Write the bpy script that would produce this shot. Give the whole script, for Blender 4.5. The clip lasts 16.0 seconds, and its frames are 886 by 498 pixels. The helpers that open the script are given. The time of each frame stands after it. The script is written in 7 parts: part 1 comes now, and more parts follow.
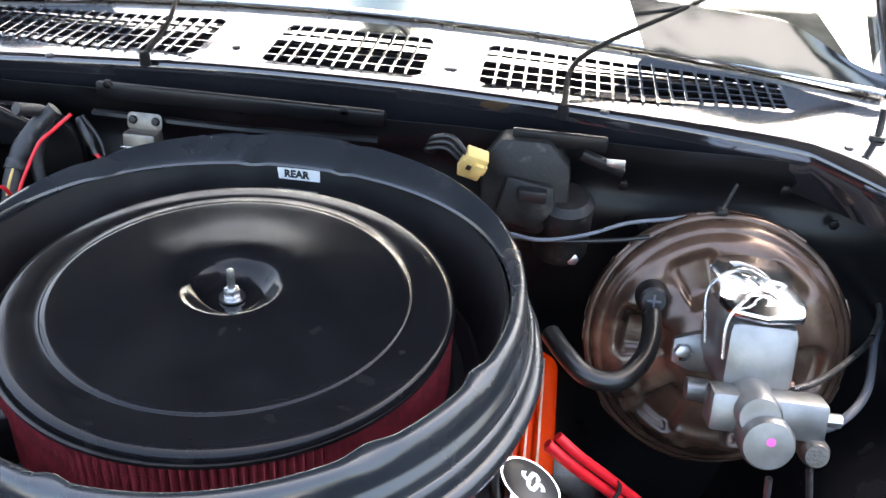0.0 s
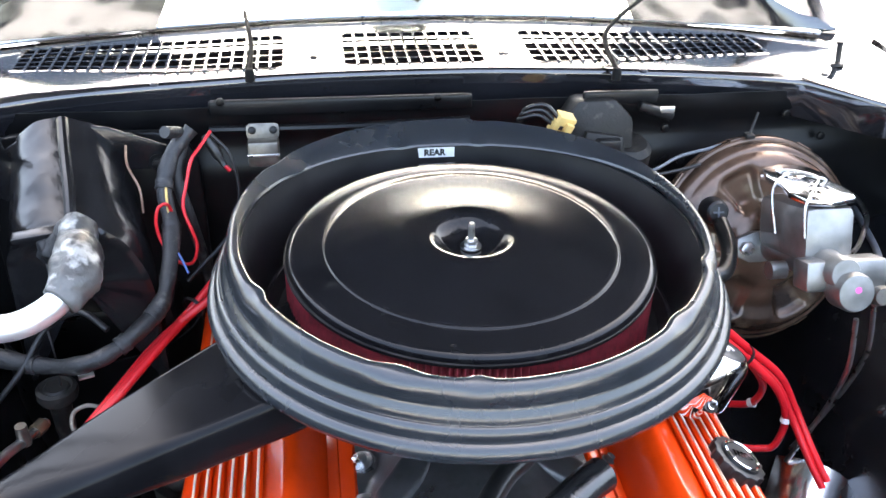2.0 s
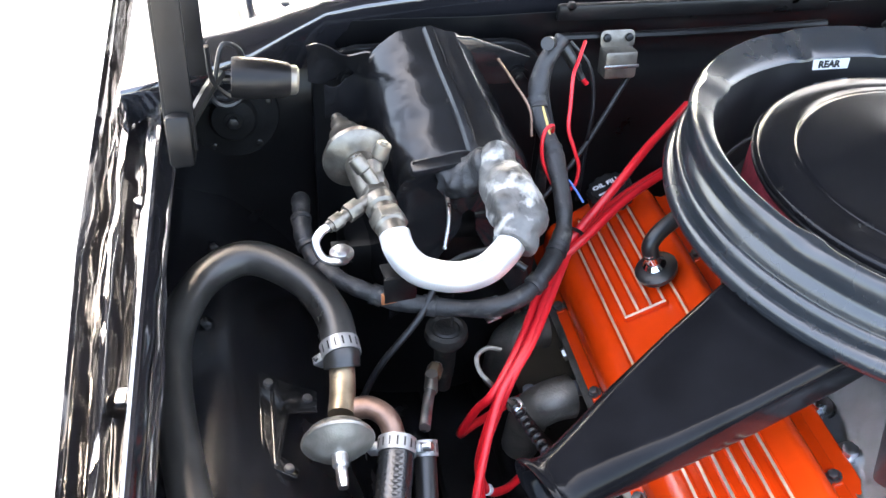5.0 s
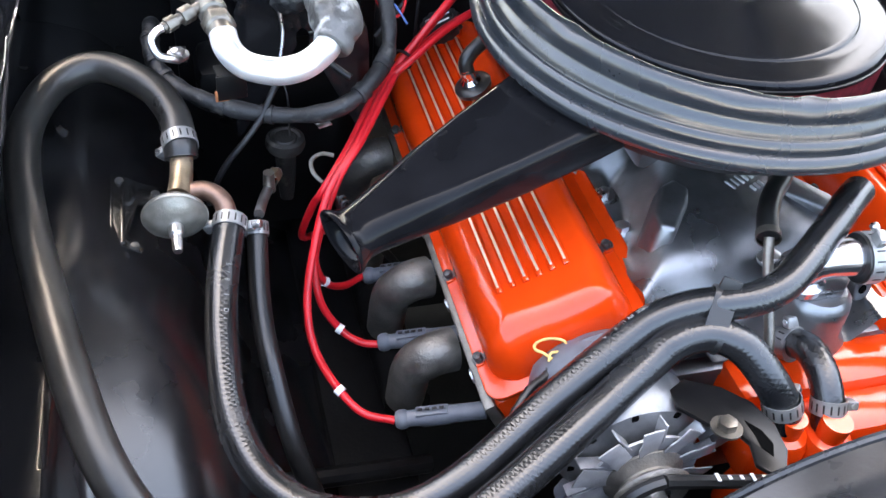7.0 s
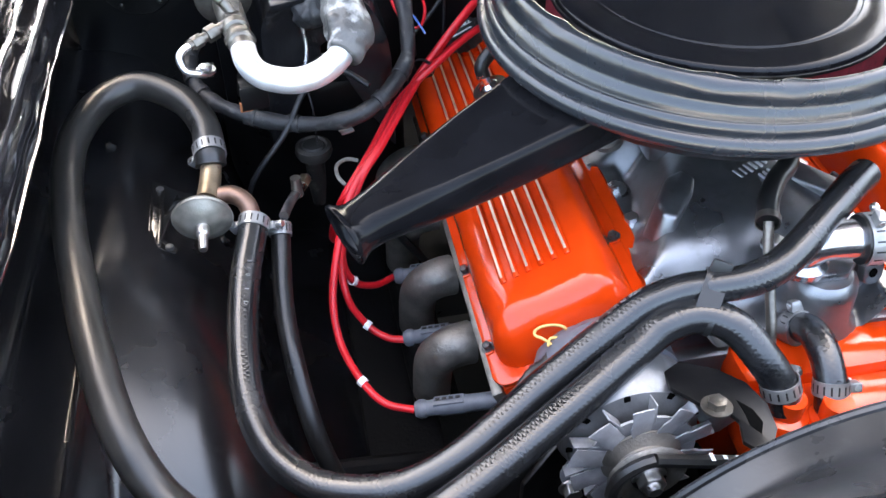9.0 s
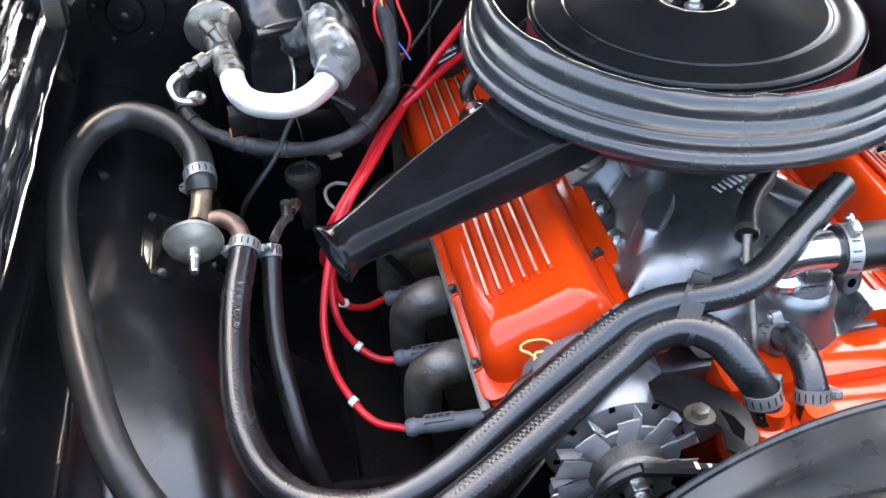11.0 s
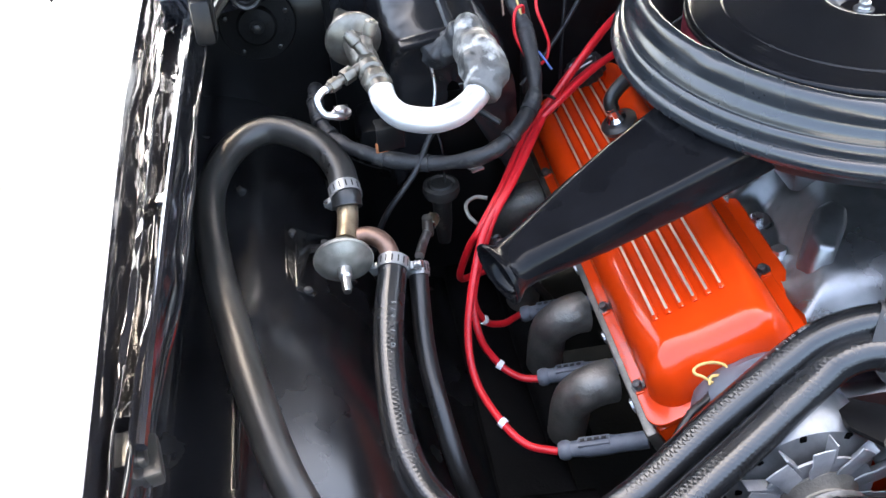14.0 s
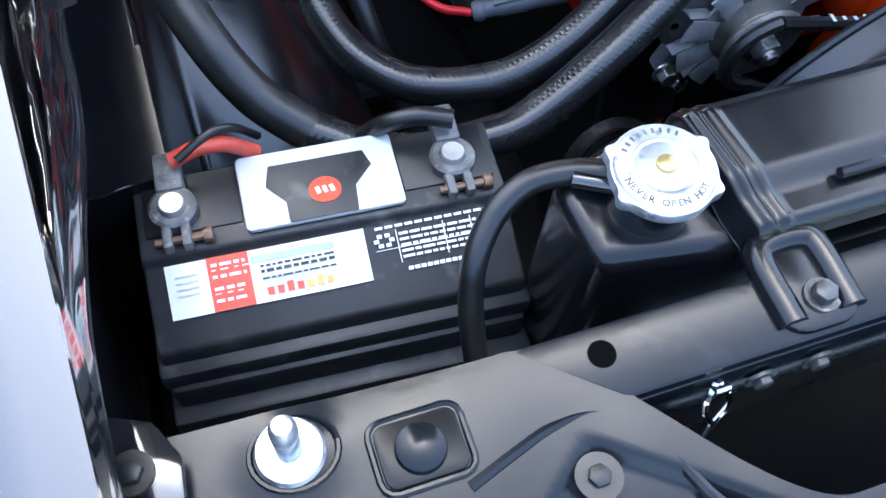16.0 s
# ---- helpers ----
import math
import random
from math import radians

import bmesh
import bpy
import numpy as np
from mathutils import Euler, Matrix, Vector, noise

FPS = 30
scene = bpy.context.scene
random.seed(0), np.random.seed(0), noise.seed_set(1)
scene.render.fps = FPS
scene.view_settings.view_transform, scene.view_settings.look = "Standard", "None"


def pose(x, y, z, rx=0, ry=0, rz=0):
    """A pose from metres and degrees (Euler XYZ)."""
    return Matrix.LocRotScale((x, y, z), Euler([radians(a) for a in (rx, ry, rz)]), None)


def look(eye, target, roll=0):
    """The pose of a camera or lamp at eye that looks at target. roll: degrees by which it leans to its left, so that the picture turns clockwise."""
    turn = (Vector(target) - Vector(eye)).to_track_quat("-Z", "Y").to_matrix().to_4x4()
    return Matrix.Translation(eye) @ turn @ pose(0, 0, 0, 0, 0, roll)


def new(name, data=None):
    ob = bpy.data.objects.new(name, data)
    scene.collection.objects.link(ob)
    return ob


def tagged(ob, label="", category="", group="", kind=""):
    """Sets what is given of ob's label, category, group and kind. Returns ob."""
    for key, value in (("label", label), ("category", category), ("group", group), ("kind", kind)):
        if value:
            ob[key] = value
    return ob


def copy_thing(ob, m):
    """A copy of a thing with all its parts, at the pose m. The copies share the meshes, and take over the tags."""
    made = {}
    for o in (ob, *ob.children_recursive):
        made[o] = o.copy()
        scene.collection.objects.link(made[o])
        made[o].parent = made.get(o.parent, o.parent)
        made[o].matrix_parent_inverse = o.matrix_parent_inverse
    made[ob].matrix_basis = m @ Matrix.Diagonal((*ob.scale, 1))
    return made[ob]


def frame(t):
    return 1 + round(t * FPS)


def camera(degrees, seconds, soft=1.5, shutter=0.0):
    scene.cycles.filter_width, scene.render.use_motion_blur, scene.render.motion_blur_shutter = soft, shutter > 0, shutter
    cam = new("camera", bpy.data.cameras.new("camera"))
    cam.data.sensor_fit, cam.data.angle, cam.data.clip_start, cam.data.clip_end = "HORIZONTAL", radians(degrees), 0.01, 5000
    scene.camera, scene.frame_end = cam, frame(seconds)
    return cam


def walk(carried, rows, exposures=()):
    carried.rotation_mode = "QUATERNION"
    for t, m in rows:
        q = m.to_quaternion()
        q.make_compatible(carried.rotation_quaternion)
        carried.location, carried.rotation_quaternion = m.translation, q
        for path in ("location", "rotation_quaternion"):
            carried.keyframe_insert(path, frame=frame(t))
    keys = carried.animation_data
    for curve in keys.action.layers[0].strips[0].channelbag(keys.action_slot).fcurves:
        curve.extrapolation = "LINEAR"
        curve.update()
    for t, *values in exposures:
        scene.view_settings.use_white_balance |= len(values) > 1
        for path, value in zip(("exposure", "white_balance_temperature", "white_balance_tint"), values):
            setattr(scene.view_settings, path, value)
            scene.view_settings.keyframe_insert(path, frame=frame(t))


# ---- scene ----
cam = camera(52.0, 16.0)
PATH = [
    (0, (0.231, -0.552, 1.336), (0.055, 1.124, 0.258), 3.5),
    (0.5, (0.1, -0.626, 1.367), (-0.005, 1.051, 0.282), -1.1),
    (1, (0.038, -0.641, 1.358), (0.068, 1.049, 0.288), 0.3),
    (1.5, (-0.072, -0.689, 1.364), (0.086, 0.978, 0.27), 1.4),
    (2, (-0.137, -0.727, 1.367), (0.13, 0.953, 0.314), 1.8),
    (2.5, (-0.225, -0.719, 1.372), (-0.078, 0.975, 0.319), 2.4),
    (3, (-0.304, -0.638, 1.364), (-0.238, 1.058, 0.306), 2.5),
    (3.2, (-0.36, -0.622, 1.367), (-0.319, 1.052, 0.274), 2.5),
    (5.3, (-0.587, -0.549, 1.343), (-0.195, 0.929, 0.054), 3.8),
    (5.5, (-0.585, -0.554, 1.34), (-0.171, 0.908, 0.039), 4.1),
    (6, (-0.577, -0.563, 1.343), (-0.102, 0.874, 0.037), 4.2),
    (6.5, (-0.561, -0.621, 1.351), (-0.038, 0.783, 0.026), 4.1),
    (7, (-0.521, -0.743, 1.332), (-0.034, 0.627, -0.041), 7.3),
    (7.5, (-0.454, -0.833, 1.335), (-0.106, 0.581, -0.036), 3.1),
    (8, (-0.437, -0.819, 1.338), (-0.126, 0.622, -0.014), 0.5),
    (8.5, (-0.44, -0.81, 1.339), (-0.149, 0.629, -0.019), 1.3),
    (9, (-0.439, -0.814, 1.341), (-0.17, 0.643, -0.001), -0.2),
    (9.2, (-0.437, -0.811, 1.338), (-0.188, 0.644, -0.012), -1.2),
    (11.3, (-0.432, -0.84, 1.342), (-0.142, 0.671, 0.064), -1.3),
    (11.5, (-0.435, -0.837, 1.342), (-0.143, 0.678, 0.069), -1.5),
    (12, (-0.425, -0.833, 1.338), (-0.147, 0.693, 0.075), -1.7),
    (12.5, (-0.418, -0.83, 1.34), (-0.136, 0.699, 0.083), -2.0),
    (13, (-0.425, -0.833, 1.347), (-0.138, 0.702, 0.098), -1.4),
    (13.5, (-0.437, -0.841, 1.359), (-0.208, 0.7, 0.104), -2.2),
    (14, (-0.53, -0.786, 1.338), (-0.36, 0.74, 0.056), -4.1),
    (14.5, (-0.589, -0.693, 1.344), (-0.252, 0.787, 0.042), -3.4),
    (14.8, (-0.622, -0.701, 1.298), (-0.18, 0.659, -0.099), -0.5),
    (15, (-0.594, -0.732, 1.285), (-0.196, 0.546, -0.201), -0.3),
    (15.2, (-0.596, -0.75, 1.259), (-0.189, 0.461, -0.279), 1.2),
    (15.5, (-0.599, -0.757, 1.249), (-0.177, 0.314, -0.386), 3.2),
    (15.6, (-0.601, -0.766, 1.242), (-0.178, 0.273, -0.414), 3.5),
    (16, (-0.625, -0.783, 1.225), (-0.224, 0.087, -0.531), 6.8),
]
walk(cam, [(t, look(eye, target, roll)) for t, eye, target, roll in PATH], exposures=[(0, 3.42, 7200, 9), (0.5, 4.0, 7200, 9), (1, 4.14, 7200, 9), (2.5, 3.72, 7400, 9), (5.5, 4.16, 7500, 9), (6.5, 4.06, 7500, 9), (7.5, 3.86, 7400, 9), (9, 3.84, 7400, 9), (13.5, 3.83, 7300, 8), (14.5, 3.93, 7300, 8), (15, 4.06, 7100, 8), (15.5, 3.92, 6500, 6), (16, 3.0, 5700, 4)])

# ---- light ----
world = bpy.data.worlds.new("sky")
scene.world = world
world.use_nodes = True
wn = world.node_tree.nodes
sky = wn.new("ShaderNodeTexSky")
sky.sky_type = "NISHITA"
sky.sun_disc = False
sky.sun_elevation = radians(60)
sky.sun_rotation = radians(14)
sky.air_density, sky.dust_density = 1.0, 5.0
world.node_tree.links.new(sky.outputs[0], wn["Background"].inputs[0])
wn["Background"].inputs[1].default_value = 0.15
sun = new("sun", bpy.data.lights.new("sun", "SUN"))
sun.data.energy, sun.data.angle, sun.data.color = 0.9, radians(15), (1.0, 0.96, 0.9)
sun.matrix_world = look((1.05, 4.2, 8.3), (0, 0, 0.8))


# ---- materials ----
def material(name, color, rough=0.5, metal=0.0, vary=0.15, scale=40.0, bump=0.05, fine=400.0, coat=0.0, dirt=None, dirt_at=0.6, spec=0.5):
    """A surface with large blotches, fine grain in colour and gloss, and a fine relief."""
    m = bpy.data.materials.new(name)
    m.use_nodes = True
    n, l = m.node_tree.nodes, m.node_tree.links
    b = n["Principled BSDF"]
    co = n.new("ShaderNodeTexCoord")
    info = n.new("ShaderNodeObjectInfo")
    add = n.new("ShaderNodeVectorMath")
    l.new(co.outputs["Object"], add.inputs[0])
    l.new(info.outputs["Random"], add.inputs[1])
    big = n.new("ShaderNodeTexNoise")
    big.inputs["Scale"].default_value, big.inputs["Detail"].default_value = scale, 6
    small = n.new("ShaderNodeTexNoise")
    small.inputs["Scale"].default_value, small.inputs["Detail"].default_value = fine, 3
    l.new(add.outputs[0], big.inputs["Vector"])
    l.new(add.outputs[0], small.inputs["Vector"])
    mix = n.new("ShaderNodeMix")
    mix.data_type = "RGBA"
    low = tuple(c * (1 - vary) for c in color)
    high = tuple(min(1, c * (1 + vary)) for c in color)
    mix.inputs[6].default_value, mix.inputs[7].default_value = (*low, 1), (*high, 1)
    ramp = n.new("ShaderNodeMapRange")
    ramp.inputs[1].default_value, ramp.inputs[2].default_value = 0.35, 0.65
    l.new(big.outputs[0], ramp.inputs[0])
    l.new(ramp.outputs[0], mix.inputs[0])
    out = mix.outputs[2]
    if dirt:
        spots = n.new("ShaderNodeTexNoise")
        spots.inputs["Scale"].default_value, spots.inputs["Detail"].default_value = scale * 1.7, 8
        l.new(add.outputs[0], spots.inputs["Vector"])
        edge = n.new("ShaderNodeMapRange")
        edge.inputs[1].default_value, edge.inputs[2].default_value = dirt_at, dirt_at + 0.12
        l.new(spots.outputs[0], edge.inputs[0])
        mix2 = n.new("ShaderNodeMix")
        mix2.data_type = "RGBA"
        mix2.inputs[7].default_value = (*dirt, 1)
        l.new(edge.outputs[0], mix2.inputs[0])
        l.new(out, mix2.inputs[6])
        out = mix2.outputs[2]
    l.new(out, b.inputs["Base Color"])
    gloss = n.new("ShaderNodeMapRange")
    gloss.inputs[1].default_value, gloss.inputs[2].default_value = 0.3, 0.7
    gloss.inputs[3].default_value, gloss.inputs[4].default_value = max(0.02, rough * 0.8), min(1, rough * 1.25)
    l.new(big.outputs[0], gloss.inputs[0])
    l.new(gloss.outputs[0], b.inputs["Roughness"])
    b.inputs["Metallic"].default_value = metal
    b.inputs["Specular IOR Level"].default_value = spec
    b.inputs["Coat Weight"].default_value = coat
    b.inputs["Coat Roughness"].default_value = 0.08
    if bump:
        bp = n.new("ShaderNodeBump")
        bp.inputs["Strength"].default_value, bp.inputs["Distance"].default_value = bump, 0.002
        l.new(small.outputs[0], bp.inputs["Height"])
        l.new(bp.outputs[0], b.inputs["Normal"])
    return m


M_BODY = material("gloss_black_paint", (0.01, 0.01, 0.012), 0.1, vary=0.2, scale=9, bump=0.02, fine=60, coat=1.0, spec=0.9)
M_BAY = material("satin_black_paint", (0.0045, 0.0045, 0.005), 0.33, vary=0.3, scale=14, bump=0.06, fine=150, dirt=(0.008, 0.0078, 0.0075), dirt_at=0.6, spec=0.3)
M_LID = material("lid_black_paint", (0.006, 0.006, 0.007), 0.14, vary=0.2, scale=25, bump=0.01, fine=700, dirt=(0.012, 0.012, 0.012), dirt_at=0.62, spec=0.22)
M_SNORKEL = material("satin_snorkel_paint", (0.006, 0.006, 0.007), 0.15, vary=0.2, scale=25, bump=0.012, fine=500, spec=0.12)
M_PAN = material("pan_black_paint", (0.01, 0.01, 0.011), 0.4, vary=0.2, scale=20, bump=0.04, fine=500)
M_FOAM = material("seal_rubber", (0.014, 0.017, 0.021), 0.25, vary=0.1, scale=12, bump=0.02, fine=900, spec=0.7)
M_RUBBER = material("hose_rubber", (0.009, 0.009, 0.009), 0.33, vary=0.3, scale=30, bump=0.03, fine=700, dirt=(0.018, 0.017, 0.015), dirt_at=0.64)
M_OLDHOSE = material("old_hose_rubber", (0.018, 0.0175, 0.0165), 0.33, vary=0.3, scale=22, bump=0.05, fine=600, dirt=(0.013, 0.0125, 0.012), dirt_at=0.55)
M_ORANGE = material("orange_engine_paint", (0.66, 0.045, 0.005), 0.14, vary=0.06, scale=30, bump=0.04, fine=250)
M_RIB = material("bare_rib_metal", (0.75, 0.6, 0.45), 0.35, 0.7, vary=0.15, scale=60, bump=0.05, fine=700)
M_ALU = material("cast_aluminium", (0.23, 0.233, 0.24), 0.32, 0.9, vary=0.15, scale=25, bump=0.12, fine=700, dirt=(0.2, 0.2, 0.2), dirt_at=0.58)
M_NECK = material("polished_aluminium", (0.5, 0.5, 0.52), 0.2, 0.95, vary=0.15, scale=30, bump=0.04, fine=500)
M_RAISED = material("rubbed_aluminium", (0.6, 0.6, 0.62), 0.4, 0.5, vary=0.1, scale=40, bump=0.05, fine=500)
M_STEEL = material("zinc_steel", (0.6, 0.6, 0.6), 0.3, 1.0, vary=0.2, scale=50, bump=0.08, fine=600)
M_CHROME = material("chrome", (0.8, 0.8, 0.82), 0.06, 1.0, vary=0.05, scale=20, bump=0.0)
M_IRON = material("exhaust_iron", (0.2, 0.185, 0.165), 0.44, 0.75, vary=0.3, scale=40, bump=0.4, fine=350, dirt=(0.22, 0.18, 0.13), dirt_at=0.62)
M_RED = material("red_silicone_wire", (0.6, 0.012, 0.02), 0.35, vary=0.1, scale=40, bump=0.03, fine=600)
M_BOOT = material("grey_boot", (0.11, 0.12, 0.14), 0.45, vary=0.15, scale=60, bump=0.08, fine=800)
M_PLASTIC = material("black_plastic", (0.008, 0.008, 0.009), 0.4, vary=0.25, scale=40, bump=0.08, fine=700)
M_CASE = material("battery_case", (0.02, 0.02, 0.022), 0.45, vary=0.25, scale=30, bump=0.08, fine=900, dirt=(0.06, 0.058, 0.055), dirt_at=0.6)
M_WHITE = material("white_label", (0.8, 0.8, 0.8), 0.35, vary=0.03, scale=30, bump=0.0)
M_REDLABEL = material("red_label", (0.75, 0.07, 0.03), 0.35, vary=0.05, scale=30, bump=0.0)
M_BROWN = material("brown_booster_coating", (0.105, 0.062, 0.042), 0.19, 0.4, vary=0.6, scale=13, bump=0.05, fine=300, dirt=(0.19, 0.135, 0.09), dirt_at=0.56, spec=0.7)
M_GROUND = material("pale_concrete", (0.62, 0.62, 0.6), 0.85, vary=0.12, scale=3, bump=0.3, fine=80)
M_FILTER = material("red_filter_gauze", (0.28, 0.03, 0.042), 0.7, vary=0.3, scale=80, bump=0.3, fine=900)
M_YELLOW = material("yellow_tan_plastic", (0.62, 0.42, 0.14), 0.5, vary=0.12, scale=60, bump=0.05, fine=500)

M_GLOSSCASE = material("glossy_case_plastic", (0.008, 0.008, 0.009), 0.19, vary=0.3, scale=25, bump=0.12, fine=220, dirt=(0.018, 0.017, 0.016), dirt_at=0.63, spec=0.45)
M_DULL = material("dull_oxidised_metal", (0.165, 0.15, 0.128), 0.36, 0.8, vary=0.35, scale=45, bump=0.15, fine=500, dirt=(0.14, 0.12, 0.1), dirt_at=0.58)
M_PIPE = material("bright_aluminium", (0.78, 0.78, 0.78), 0.38, 0.75, vary=0.08, scale=40, bump=0.04, fine=500)
# the pale second colour paints the highlights of the foil tape
M_TAPE = material("crumpled_grey_tape", (0.075, 0.073, 0.07), 0.4, 0.3, vary=0.6, scale=26, bump=0.7, fine=130, dirt=(0.4, 0.39, 0.37), dirt_at=0.55)
M_TAPEBLACK = material("black_cloth_tape", (0.02, 0.02, 0.021), 0.5, vary=0.4, scale=50, bump=0.4, fine=280, dirt=(0.07, 0.066, 0.06), dirt_at=0.58)
M_RUST = material("rust", (0.3, 0.1, 0.035), 0.8, vary=0.4, scale=120, bump=0.4, fine=600)
M_BLUE = material("blue_wire_plastic", (0.05, 0.12, 0.35), 0.4, vary=0.1, scale=60, bump=0)
M_BRASS = material("tarnished_brass", (0.32, 0.25, 0.17), 0.42, 0.85, vary=0.3, scale=45, bump=0.12, fine=500, dirt=(0.14, 0.11, 0.08), dirt_at=0.6)
M_COPPER = material("aged_copper", (0.2, 0.125, 0.095), 0.42, 0.8, vary=0.3, scale=45, bump=0.12, fine=500)
M_CASTMC = material("machined_cast_metal", (0.27, 0.265, 0.255), 0.4, 0.85, vary=0.18, scale=40, bump=0.12, fine=600)
M_ZINC = material("bright_zinc_plate", (0.75, 0.76, 0.78), 0.14, 1.0, vary=0.1, scale=25, bump=0.03, fine=300)
M_PINK = material("pink_paint", (0.75, 0.12, 0.4), 0.4, vary=0.1, scale=60, bump=0)
M_GRIMY = material("grimy_black_metal", (0.013, 0.012, 0.011), 0.5, vary=0.4, scale=40, bump=0.3, fine=300, dirt=(0.05, 0.044, 0.036), dirt_at=0.6, spec=0.3)
M_BAYGLOSS = material("semi_gloss_black_paint", (0.006, 0.006, 0.0066), 0.2, vary=0.25, scale=12, bump=0.02, fine=120, dirt=(0.012, 0.011, 0.011), dirt_at=0.62, coat=0.9, spec=0.8)

M_FENDER = material("soft_gloss_black_paint", (0.007, 0.007, 0.008), 0.24, vary=0.3, scale=9, bump=0.03, fine=90, dirt=(0.013, 0.012, 0.012), dirt_at=0.6, spec=0.7)
M_SILVERLABEL = material("pale_grey_plastic", (0.52, 0.54, 0.56), 0.4, vary=0.06, scale=40, bump=0.03, fine=600)
M_GREENLABEL = material("pale_green_print", (0.4, 0.6, 0.5), 0.4, vary=0.1, scale=60, bump=0)
M_LETTER = material("ochre_print", (0.62, 0.42, 0.1), 0.4, vary=0.1, scale=60, bump=0)
M_LEAD = material("bright_lead", (0.62, 0.62, 0.62), 0.35, 0.8, vary=0.15, scale=80, bump=0.1, fine=700)
M_LEADDARK = material("grey_lead", (0.13, 0.13, 0.13), 0.5, 0.4, vary=0.4, scale=60, bump=0.4, fine=300, dirt=(0.3, 0.3, 0.29), dirt_at=0.6)
M_BRONZE = material("rusty_bolt", (0.2, 0.13, 0.09), 0.5, 0.6, vary=0.35, scale=90, bump=0.2, fine=600)
M_REDCABLE = material("faded_red_rubber", (0.5, 0.06, 0.035), 0.5, vary=0.25, scale=40, bump=0.1, fine=500)
M_CAPZINC = material("worn_zinc", (0.62, 0.65, 0.7), 0.38, 0.9, vary=0.2, scale=70, bump=0.12, fine=500, dirt=(0.3, 0.34, 0.4), dirt_at=0.57)
M_BRASSCAP = material("brass_rivet", (0.55, 0.42, 0.18), 0.35, 0.9, vary=0.2, scale=80, bump=0.05, fine=600)
M_SHROUD = material("shroud_plastic", (0.02, 0.021, 0.023), 0.3, vary=0.2, scale=18, bump=0.06, fine=300, dirt=(0.045, 0.045, 0.045), dirt_at=0.6)
M_SUPPORT = material("support_black_paint", (0.009, 0.0105, 0.013), 0.2, vary=0.2, scale=18, bump=0.04, fine=200, dirt=(0.016, 0.017, 0.018), dirt_at=0.62, spec=0.28)
M_BAYBOLT = material("black_bolt", (0.06, 0.06, 0.06), 0.35, 0.4, vary=0.3, scale=60, bump=0.1, fine=500, dirt=(0.16, 0.15, 0.14), dirt_at=0.56)
M_FAN = material("grey_fan_metal", (0.34, 0.34, 0.35), 0.36, 0.4, vary=0.25, scale=40, bump=0.12, fine=500)
M_HINGE = material("worn_black_hinge_paint", (0.006, 0.006, 0.0065), 0.42, vary=0.35, scale=30, bump=0.08, fine=200, spec=0.22)
# dull black parts, also used to paint deep shade low in the bay
M_SHADE = material("dull_black_and_shade", (0.006, 0.006, 0.006), 0.7, vary=0.3, scale=20, bump=0.3, fine=200, spec=0.1)
M_CLAMP = material("clamp_steel", (0.28, 0.28, 0.275), 0.35, 0.55, vary=0.12, scale=60, bump=0.05, fine=500)
M_ALTCASE = material("dull_alternator_case", (0.2, 0.205, 0.21), 0.4, 0.6, vary=0.25, scale=40, bump=0.15, fine=400)
M_DISC = material("greyed_plated_steel", (0.24, 0.225, 0.195), 0.38, 0.6, vary=0.3, scale=50, bump=0.12, fine=500, dirt=(0.18, 0.16, 0.13), dirt_at=0.6)
M_PANEL = material("gloss_panel_paint", (0.006, 0.006, 0.007), 0.2, vary=0.2, scale=20, bump=0.03, fine=300, dirt=(0.01, 0.01, 0.01), dirt_at=0.64, spec=0.4)
# near-black that paints the shade of holes and slots which aren't cut
M_VOID = material("painted_hole_shade", (0.003, 0.003, 0.003), 0.95, vary=0.1, scale=30, bump=0, spec=0.0)
M_FOIL = material("white_sunshade", (0.86, 0.87, 0.88), 0.5, 0.0, vary=0.04, scale=20, bump=0.1, fine=60)




def braided(m, pitch, turns, depth):
    """Two crossing windings pressed through the skin of a hose, on the run of the tube."""
    n, l = m.node_tree.nodes, m.node_tree.links
    b = n["Principled BSDF"]
    co = n.new("ShaderNodeUVMap")
    co.uv_map = "run"
    cut = n.new("ShaderNodeSeparateXYZ")
    l.new(co.outputs[0], cut.inputs[0])

    def calc(kind, p, q):
        c = n.new("ShaderNodeMath")
        c.operation = kind
        for i, v in enumerate((p, q)):
            if isinstance(v, float):
                c.inputs[i].default_value = v
            elif v is not None:
                l.new(v, c.inputs[i])
        return c.outputs[0]
    along = calc("MULTIPLY", cut.outputs[0], 6.2832 / pitch)
    round_it = calc("MULTIPLY", cut.outputs[1], 6.2832 * turns)
    one = calc("SINE", calc("ADD", along, round_it), None)
    two = calc("SINE", calc("SUBTRACT", along, round_it), None)
    bp = n.new("ShaderNodeBump")
    bp.inputs["Strength"].default_value, bp.inputs["Distance"].default_value = 1.0, depth
    l.new(calc("MAXIMUM", one, two), bp.inputs["Height"])
    l.new(b.inputs["Normal"].links[0].from_socket, bp.inputs["Normal"])
    l.new(bp.outputs[0], b.inputs["Normal"])
    return m


M_HOSE = braided(material("braided_hose", (0.009, 0.0095, 0.0105), 0.24, vary=0.25, scale=30, bump=0.05, fine=650, spec=0.75), 0.005, 14.0, 0.00007)
# ---- building ----
def part(name, bm, mat, parent=None, label="", angle=35):
    me = bpy.data.meshes.new(name)
    bm.normal_update()
    bm.to_mesh(me)
    bm.free()
    me.materials.append(mat)
    me.shade_smooth()
    me.set_sharp_from_angle(angle=radians(angle))
    ob = new(name, me)
    if parent:
        ob.parent = parent
    if label:
        ob["label"] = label
    return ob


